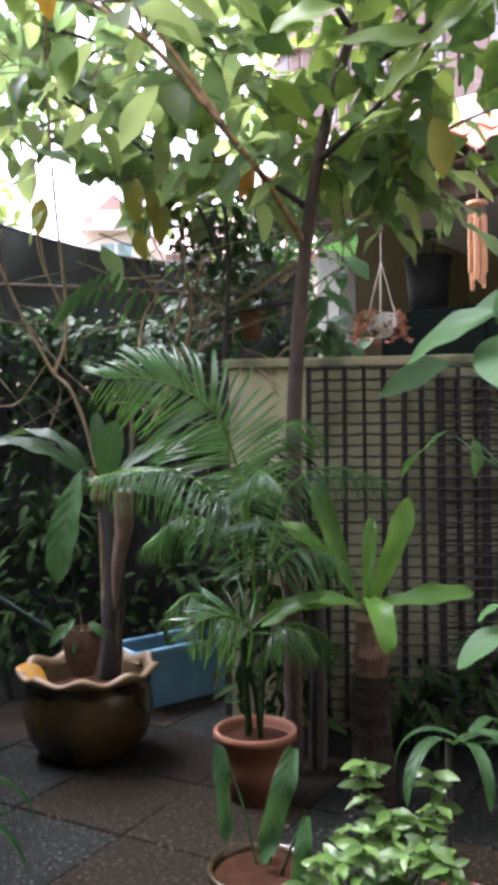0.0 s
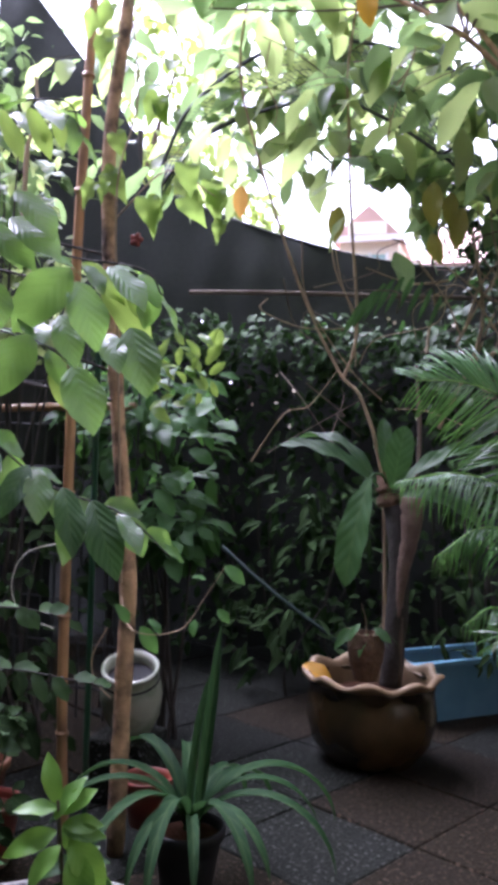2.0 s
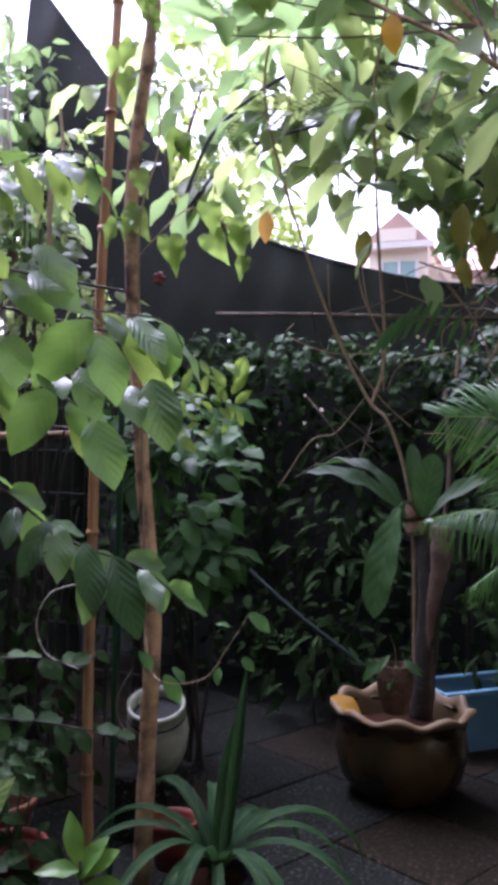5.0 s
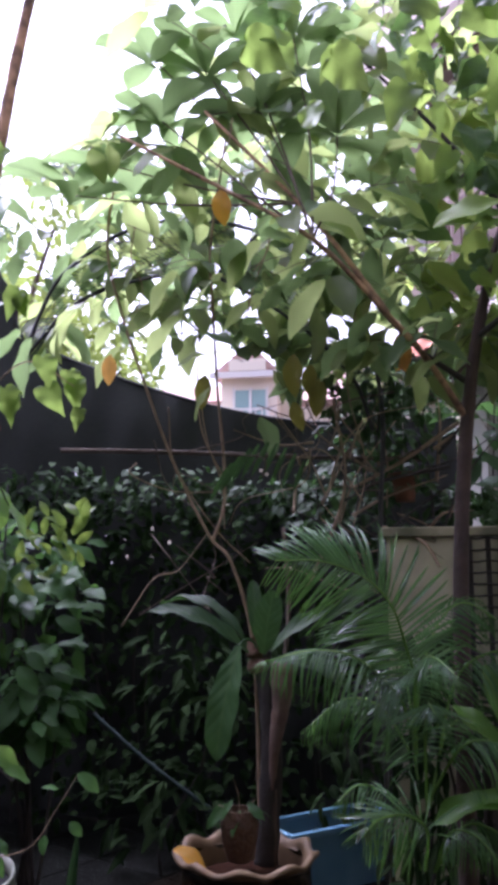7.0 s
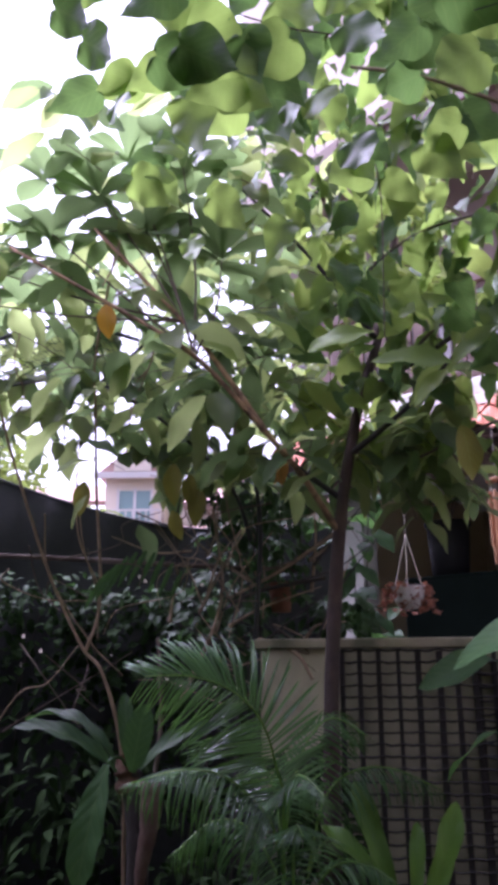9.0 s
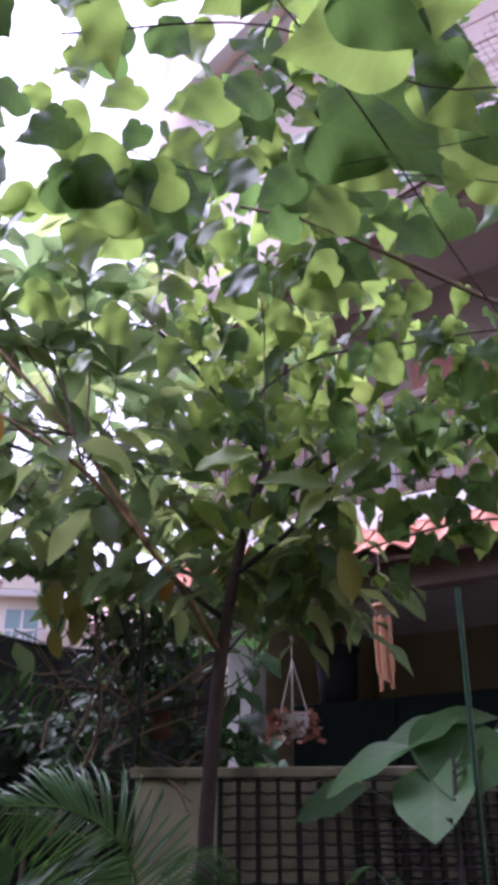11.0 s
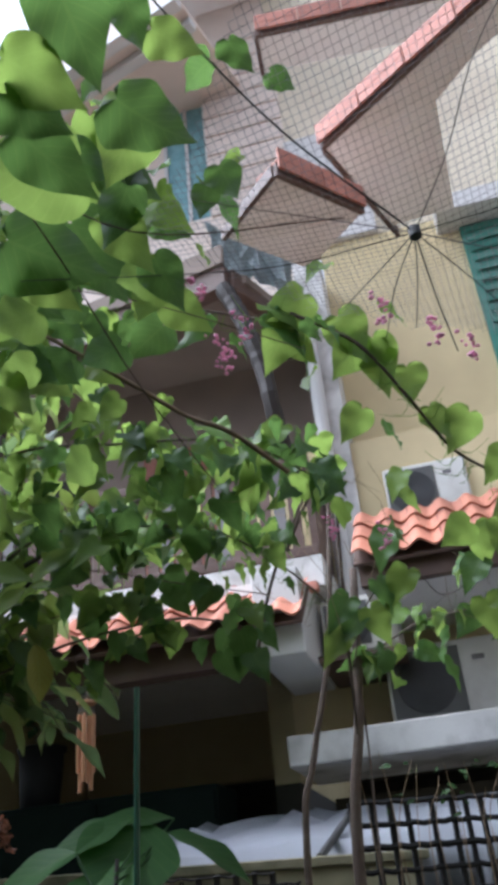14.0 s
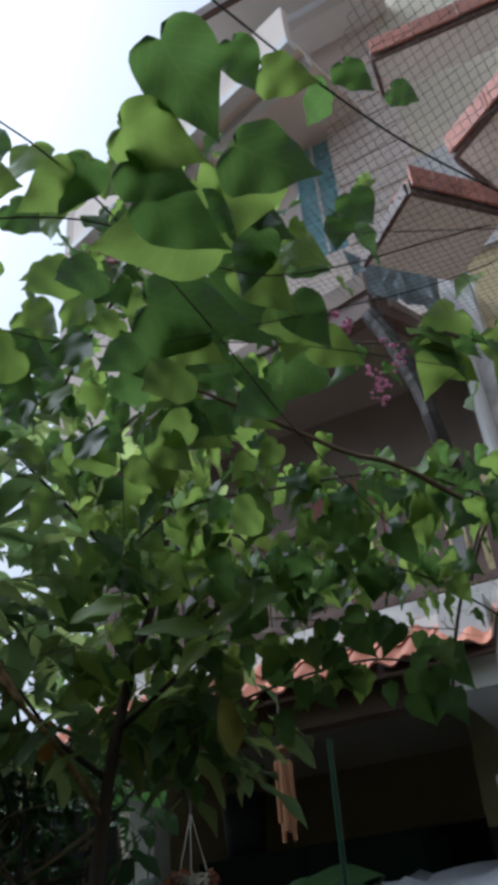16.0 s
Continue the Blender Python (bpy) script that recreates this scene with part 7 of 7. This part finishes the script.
pole = thing("blue_pipe", "thin blue plastic pipe leaning on the ground", "pipe", pose(0, 0, 0))
part("pipe", tube([(-1.75, 4.6, 0.80), (-1.4, 4.55, 0.55), (-0.98, 4.5, 0.30), (-0.6, 4.5, 0.05)], 0.011, 0.011, 8, 3), M_DULLBLUE, pole)
rf = thing("red_bloom", "red hibiscus bloom on the young tree", "flower", pose(-1.34, 2.42, 2.02))
bm = bmesh.new()
for k in range(5):
    bmesh.ops.create_icosphere(bm, subdivisions=2, radius=0.013, matrix=pose(0, 0, 0, 0, k * 72, 0) @ pose(0.012, 0, 0) @ Matrix.Diagonal((1, 0.35, 0.8, 1)))
part("petals", bm, M_REDPLASTIC, rf)

# ---- hung on the neighbour's porch ----
def cord(a, b, r=0.0035):
    return tube([a, tuple((Vector(a) + Vector(b)) / 2), b], r, r, 5, 1)


bk = thing("hanging_basket", "hanging basket of dry reddish plants on white cords", "hanging basket", pose(0.80, 5.0, 0))
part("bowl", lathe([(0.05, 2.02), (0.085, 2.06), (0.105, 2.15), (0.1, 2.15), (0.08, 2.08)], 20), M_WHITE, bk)
for a in (0.3, 2.4, 4.5):
    part("cord", cord((0.1 * math.cos(a), 0.1 * math.sin(a), 2.14), (0, 0, 2.47)), M_STRING, bk)
part("cord", cord((0, 0, 2.46), (0, 0, 3.3), 0.002), M_STRING, bk)
ms = []
for k in range(260):
    d = unit(rng); d.z = abs(d.z) - 0.75
    p = Vector((0.80, 5.0, 2.18)) + Vector((d.x * 0.16, d.y * 0.12, d.z * 0.24))
    ms.append(leaf_at(p, unit(rng) + Vector((0, 0, -0.4)), unit(rng), rng.uniform(0.025, 0.05)))
o = leaves("dry_foliage", T_SMALL, ms, M_DRYLEAF, bk, "dry reddish foliage", "stuff")
o.matrix_parent_inverse = bk.matrix_basis.inverted()
ch = thing("wind_chime", "bamboo tube wind chime", "wind chime", pose(1.36, 4.9, 0))
part("top_disc", lathe([(0.06, 2.78), (0.062, 2.785), (0.06, 2.8)], 20), M_CHIME, ch)
for k in range(6):
    a = k * 1.047
    L = 0.34 + 0.05 * (k % 3)
    part("tube", tube([(0.045 * math.cos(a), 0.045 * math.sin(a), 2.72 - L), (0.045 * math.cos(a), 0.045 * math.sin(a), 2.72)], 0.012, 0.012, 10, 1), M_CHIME, ch)
    part("cord", cord((0.045 * math.cos(a), 0.045 * math.sin(a), 2.72), (0.045 * math.cos(a), 0.045 * math.sin(a), 2.79), 0.0015), M_STRING, ch)
part("cord", cord((0, 0, 2.8), (0, 0, 3.3), 0.002), M_STRING, ch)
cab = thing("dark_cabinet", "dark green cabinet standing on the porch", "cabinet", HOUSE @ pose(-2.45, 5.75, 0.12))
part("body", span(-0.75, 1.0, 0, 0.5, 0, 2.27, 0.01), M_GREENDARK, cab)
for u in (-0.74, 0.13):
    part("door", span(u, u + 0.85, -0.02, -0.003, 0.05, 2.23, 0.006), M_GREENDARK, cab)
pot(HOUSE @ pose(-2.90, 5.97, 2.392), 0.18, 0.44, M_BLACKPOT, "black ribbed pot standing on the dark cabinet", foot=0.8)
rng = random.Random(80)
shelf_plant = thing("pot_plant", "small leafy plant growing in the black pot", "plant", HOUSE @ pose(-2.90, 5.97, 2.70))
tops = []
for k in range(5):
    a = k * 1.257
    tip = Vector((0.1 * math.cos(a), 0.1 * math.sin(a), 0.3 + 0.05 * (k % 2)))
    part("stem", tube([(0, 0, 0), tip * 0.5 + Vector((0, 0, 0.05)), tip], 0.006, 0.003, 6, 4), M_BARK_DARK, shelf_plant)
    for q in range(4):
        b = a + q * 1.57
        tops.append(leaf_at(tip, (math.cos(b), math.sin(b), rng.uniform(-0.2, 0.5)), (0, 0, 1), rng.uniform(0.10, 0.16)))
leaves("leaf", T_OVAL, tops, M_LEAF_NEST, shelf_plant)
rng = random.Random(81)
bush("porch_plant", "large-leaved plant on the neighbour's porch", "plant", [(0.50, 5.0, 2.55, 0.14, 0.12, 0.35), (0.42, 4.9, 2.1, 0.14, 0.12, 0.3), (0.62, 5.2, 1.85, 0.12, 0.15, 0.3), (0.75, 5.3, 1.6, 0.2, 0.2, 0.2)], 0.2, 16, M_LEAF_NEST, rng, T_OVAL, 3)

# ---- trees beyond ----
def far_tree(x, y, h, r, rng, mat=M_LEAF_FAR, size=0.22, n=700, label="tall leafy tree beyond the garden"):
    t = thing("far_tree", label, "tree", pose(0, 0, 0), group="trees beyond the fence")
    part("trunk", tube([(x, y, 0), (x + 0.1, y, h * 0.4), (x - 0.1, y, h * 0.75)], 0.14, 0.06, 10, 5, 0.05, rng), M_BARK, t)
    ms = []
    for k in range(9):
        c = Vector((x, y, h * 0.72)) + unit(rng) * r * 0.65
        part("limb", tube([(x, y, h * 0.5), tuple((Vector((x, y, h * 0.55)) + c) / 2), tuple(c)], 0.05, 0.015, 6, 4), M_BARK, t)
        for q in range(n // 9):
            p = c + unit(rng) * r * 0.5 * rng.random() ** 0.5
            ms.append(leaf_at(p, unit(rng) + Vector((0, 0, -0.3)), Vector((0, 0, 1)) + unit(rng) * 0.5, size * rng.uniform(0.6, 1.2)))
    leaves("crown", T_SMALL, ms, mat, t, kind="stuff")


rng = random.Random(91)
far_tree(-4.9, 11.0, 6.6, 1.7, rng)
far_tree(-4.4, 13.5, 6.0, 1.0, rng)
far_tree(-7.5, 13.0, 6.5, 2.2, rng)
far_tree(-4.2, 8.2, 6.6, 1.5, rng, size=0.16, n=1300)
far_tree(-6.5, 7.5, 6.0, 1.8, rng, size=0.18, n=1000)
far_tree(-5.0, 4.5, 4.8, 1.5, rng, M_LEAF_TREE_DIM, size=0.16, n=1700)
far_tree(-4.4, 5.9, 5.2, 1.3, rng, M_LEAF_TREE_DIM, size=0.15, n=1500)
far_tree(-3.9, 7.4, 5.0, 1.2, rng, size=0.15, n=900)
far_tree(0.6, 9.5, 4.2, 1.1, rng, M_LEAF_DARK, 0.16, 900)

bush("far_shrub", "bright strap-leaved shrub before the far house", "shrub", [(-2.25, 9.0, 3.35, 0.45, 0.3, 0.3), (-1.75, 9.0, 3.2, 0.3, 0.3, 0.25)], 0.3, 34, M_LEAF_FAR, rng, T_LANCE, 5)

# unseen house and side walls, added to close the garden and cut sky light
own = part("wall_unseen_near", span(-6, 6, -2.7, -2.5, 0, 5.5), M_BALCONY)
tagged(own, "plain brown unseen wall added to close the garden", "wall", kind="structure")
# Roof slabs out of view, stepped forward only to shade the ground.
bm = span(-6, 6, -2.5, 0.3, 3.05, 3.2)
span(-6, -0.5, 0.3, 1.3, 3.05, 3.2, bm=bm)
roof = part("porch_roof", span(-6, -1.1, 1.3, 1.85, 3.05, 3.2, bm=bm), M_BROWNWOOD)
tagged(roof, "unseen dark timber roof added overhead to block sky light", "roof", kind="structure")
side = part("wall_unseen_left", span(-3.75, -3.55, -2.5, 3.2, 0, 4.2), M_BALCONY)
tagged(side, "plain stained side wall, unseen, added to block sky light", "wall", kind="structure")
side = part("wall_unseen_right", span(3.7, 3.9, -2.7, 2.9, 0, 3.2), M_WALL)
tagged(side, "plain stained side wall, unseen, added to block sky light", "wall", kind="structure")


# ---- small things at the left ----
loop = thing("twine_loop", "thin pale twine looped on the bamboo cane", "twine", pose(0, 0, 0))
part("cord", tube([(-1.60, 2.48, 1.02), (-1.72, 2.44, 0.98), (-1.76, 2.42, 0.88), (-1.72, 2.42, 0.78), (-1.62, 2.46, 0.73)], 0.0017, 0.0013, 6, 8), M_STRING, loop)
part("cord", tube([(-1.42, 2.46, 0.75), (-1.46, 2.44, 0.66), (-1.45, 2.44, 0.58), (-1.40, 2.46, 0.52)], 0.002, 0.002, 6, 8), M_TWIG, loop)
hung = thing("hanging_twine", "thin pale twine hanging from the canopy", "twine", pose(0, 0, 0))
part("cord", tube([(-2.35, 3.0, 3.6), (-2.36, 3.0, 3.0), (-2.33, 3.0, 2.72)], 0.004, 0.004, 6, 6), M_STRING, hung)
twig = thing("dry_twig", "bare pale twig sticking up among the leaves", "twig", pose(0, 0, 0))
part("twig", tube([(-2.2, 3.1, 2.3), (-2.19, 3.1, 2.65), (-2.14, 3.1, 2.75), (-2.16, 3.1, 2.95)], 0.012, 0.006, 7, 6, 0.15, R), M_TWIG, twig)
crate = thing("plastic_crate", "grey-white plastic crate among the pots", "crate", pose(-1.42, 1.87, 0.0, 0, 0, 35) @ Matrix.Diagonal((0.5, 0.7, 1.0, 1)))
for y in (-0.1, 0.1):
    part("side_panel", span(-0.16, 0.16, y - 0.006, y + 0.006, 0.02, 0.14, 0.003), M_GREYMETAL, crate)
    part("rim", span(-0.17, 0.17, y - 0.012, y + 0.012, 0.14, 0.16, 0.004), M_GREYMETAL, crate)
for x in (-0.16, 0.16):
    part("end_panel", span(x - 0.006, x + 0.006, -0.09, 0.09, 0.02, 0.14, 0.003), M_GREYMETAL, crate)
    part("rim", span(x - 0.012, x + 0.012, -0.086, 0.086, 0.14, 0.16, 0.004), M_GREYMETAL, crate)
part("base", span(-0.15, 0.15, -0.09, 0.09, 0.0, 0.02), M_GREYMETAL, crate)
pot(pose(-1.75, 2.3, 0), 0.11, 0.2, M_REDPLASTIC, "faded red plastic pot in the shade")
pot(pose(-1.95, 2.5, 0), 0.13, 0.24, M_TERRA, "terracotta pot in the shade of the canes")
pot(pose(-1.22, 2.05, 0), 0.1, 0.10, M_PILLAR, "white-rimmed shallow pot with dark soil")
rng = random.Random(101)
for x, y, z in ((-1.75, 2.3, 0.17), (-1.95, 2.5, 0.2), (-1.6, 2.0, 0.0), (-1.5, 1.75, 0.0)):
    herb = thing("potted_herb", "low herb with round dark green leaves", "plant", pose(0, 0, 0), group="low herbs")
    ms = []
    for k in range(5):
        tip = Vector((x + rng.uniform(-0.12, 0.12), y + rng.uniform(-0.12, 0.1), z + rng.uniform(0.15, 0.3)))
        part("stem", tube([(x, y, z), ((x + tip.x) / 2, (y + tip.y) / 2, z + 0.12), tuple(tip)], 0.004, 0.002, 5, 3), M_LEAF_DARK, herb)
        for q in range(3):
            ms.append(leaf_at(tip + unit(rng) * 0.03, unit(rng, 0.4), Vector((0.1, -0.6, 0.7)) + unit(rng) * 0.3, rng.uniform(0.04, 0.07)))
    leaves("foliage", T_HEART, ms, M_LEAF_DARK, herb, kind="stuff")
climber = thing("heart_vine", "thin climber with heart-shaped leaves on the canes", "vine", pose(0, 0, 0))
ms = []
for x, y, z in ((-1.42, 2.42, 2.2), (-1.22, 2.45, 2.2), (-1.12, 2.5, 2.17), (-1.35, 2.4, 2.45), (-1.48, 2.4, 2.75), (-1.4, 2.42, 2.95)):
    for k in range(4):
        ms.append(leaf_at((x + rng.uniform(-0.09, 0.09), y + rng.uniform(-0.05, 0.05), z + rng.uniform(-0.08, 0.08)), Vector((rng.uniform(-0.7, 0.7), -0.1, -0.8)), Vector((0.2, -0.8, 0.4)) + unit(rng) * 0.3, rng.uniform(0.07, 0.12), 0.9))
leaves("foliage", T_HEART, ms, M_LEAF_VINE, climber, kind="stuff")
part("stem", tube([(-1.37, 2.45, 0.9), (-1.40, 2.44, 1.6), (-1.42, 2.43, 2.2), (-1.35, 2.42, 2.5), (-1.42, 2.42, 3.0)], 0.004, 0.003, 6, 6), M_TWIG, climber)
part("stem", tube([(-1.42, 2.43, 2.1), (-1.25, 2.45, 2.25), (-1.1, 2.5, 2.17)], 0.003, 0.002, 6, 6), M_TWIG, climber)

wild = thing("hanging_vine", "thin pale vine strands hanging from the canopy", "vine", pose(0, 0, 0))
STRANDS = [[(-1.21, 3.46, 3.17), (-1.24, 3.51, 3.03), (-1.20, 3.57, 2.91), (-1.24, 3.60, 2.80)], [(-0.56, 3.41, 3.10), (-0.59, 3.45, 2.99), (-0.67, 3.48, 2.89), (-0.68, 3.51, 2.78)], [(-0.60, 2.68, 3.2), (-0.62, 2.70, 3.11), (-0.67, 2.73, 3.03)], [(-1.33, 3.96, 2.13), (-1.36, 3.96, 2.07), (-1.17, 4.03, 1.99), (-0.94, 4.05, 1.98)]]
STRANDS += [[(-0.57, 3.37, 2.98), (-0.64, 3.42, 2.83), (-0.68, 3.46, 2.70)], [(-1.10, 3.70, 2.35), (-1.10, 3.85, 2.09), (-0.91, 3.94, 1.78), (-0.75, 3.99, 1.62)], [(-1.01, 3.90, 2.6), (-0.97, 3.96, 2.25), (-0.90, 4.02, 2.01), (-0.89, 4.04, 1.79)], [(-0.2, 3.9, 2.9), (-0.26, 4.0, 2.5), (-0.18, 4.05, 2.1), (-0.25, 4.1, 1.8)]]
for l in STRANDS:
    part("strand", tube(l, 0.004, 0.003, 6, 8), M_TWIG, wild)
rng = random.Random(77)
tangle = thing("dry_vine_tangle", "tangle of dry leafless vine stems over the hedge", "vine", pose(0, 0, 0))
for k in range(26):
    a = Vector((rng.uniform(-1.3, 0.25), rng.uniform(3.95, 4.5), rng.uniform(1.5, 2.45)))
    way = Vector((rng.uniform(-1, 1), rng.uniform(-0.3, 0.3), rng.uniform(-0.9, 0.9))).normalized() * rng.uniform(0.3, 0.8)
    side = unit(rng) * 0.12
    part("strand", tube([a - way * 0.5, a - way * 0.15 + side, a + way * 0.2 - side * 0.4, a + way * 0.5], 0.0045, 0.002, 5, 6), (M_TWIG, M_BARK, M_BARK)[k % 3], tangle)
fpost = thing("white_post", "pale weathered square post behind the leaves", "post", pose(-3.45, 4.28, 0, 0, 2, 0))
part("post", span(-0.045, 0.045, -0.045, 0.045, 0.0, 3.7, 0.006), M_PILLAR, fpost)
rng = random.Random(121)
bush("hedge_shrub", "tall leafy shrub with broad grey-green leaves", "shrub", [(-3.0, 3.5, 3.2, 0.3, 0.25, 0.35), (-2.85, 3.6, 2.85, 0.25, 0.2, 0.25), (-3.2, 3.5, 2.8, 0.25, 0.2, 0.3), (-2.6, 3.6, 2.65, 0.25, 0.2, 0.2), (-2.45, 3.3, 2.35, 0.25, 0.2, 0.2)], 0.14, 50, M_LEAF_TREE_DIM, rng, T_OVAL, 6)

weeds = thing("weed_stalks", "thin pale weed stalks rising over the trellis", "weeds", pose(0, 0, 0))
for k in range(12):
    x = 2.3 + 0.07 * k + rng.uniform(-0.03, 0.03)
    h = rng.uniform(0.08, 0.3)
    part("stalk", tube([(x, 3.30 - 0.1 * (x - 2.25), 1.5), (x + rng.uniform(-0.04, 0.04), 3.27, 1.85), (x + rng.uniform(-0.09, 0.09), 3.24, 1.92 + h)], 0.003, 0.0015, 5, 4), M_TWIG, weeds)
ms = [leaf_at((2.3 + rng.uniform(0, 0.9), 3.25, rng.uniform(1.85, 2.15)), unit(rng, 0.5), (0, -0.8, 0.5), rng.uniform(0.03, 0.06)) for k in range(26)]
leaves("foliage", T_OVAL, ms, M_LEAF_DARK, weeds, kind="stuff")

# seedling in the clay pot standing in the bowl
sprout = thing("seedling", "small pale seedling with dry twigs in a clay pot", "plant", pose(0, 0, 0))
for a, b in (((-0.755, 3.72, 0.49), (-0.775, 3.67, 0.69)), ((-0.755, 3.72, 0.49), (-0.675, 3.67, 0.61)), ((-0.765, 3.72, 0.49), (-0.835, 3.65, 0.58)), ((-0.745, 3.72, 0.49), (-0.715, 3.63, 0.57))):
    part("twig", tube([a, tuple((Vector(a) + Vector(b)) / 2 + Vector((0.01, 0, 0.02))), b], 0.003, 0.0015, 5, 5), M_TWIG, sprout)
placed("leaf", [(-0.795, 3.68, 0.58, -0.885, 3.63, 0.51), (-0.715, 3.69, 0.58, -0.645, 3.64, 0.55), (-0.775, 3.67, 0.60, -0.815, 3.61, 0.55), (-0.745, 3.69, 0.55, -0.775, 3.61, 0.49)], T_OVAL, M_LEAF_BROAD, sprout, 0.7, (0, -0.7, 0.7), 1.1)
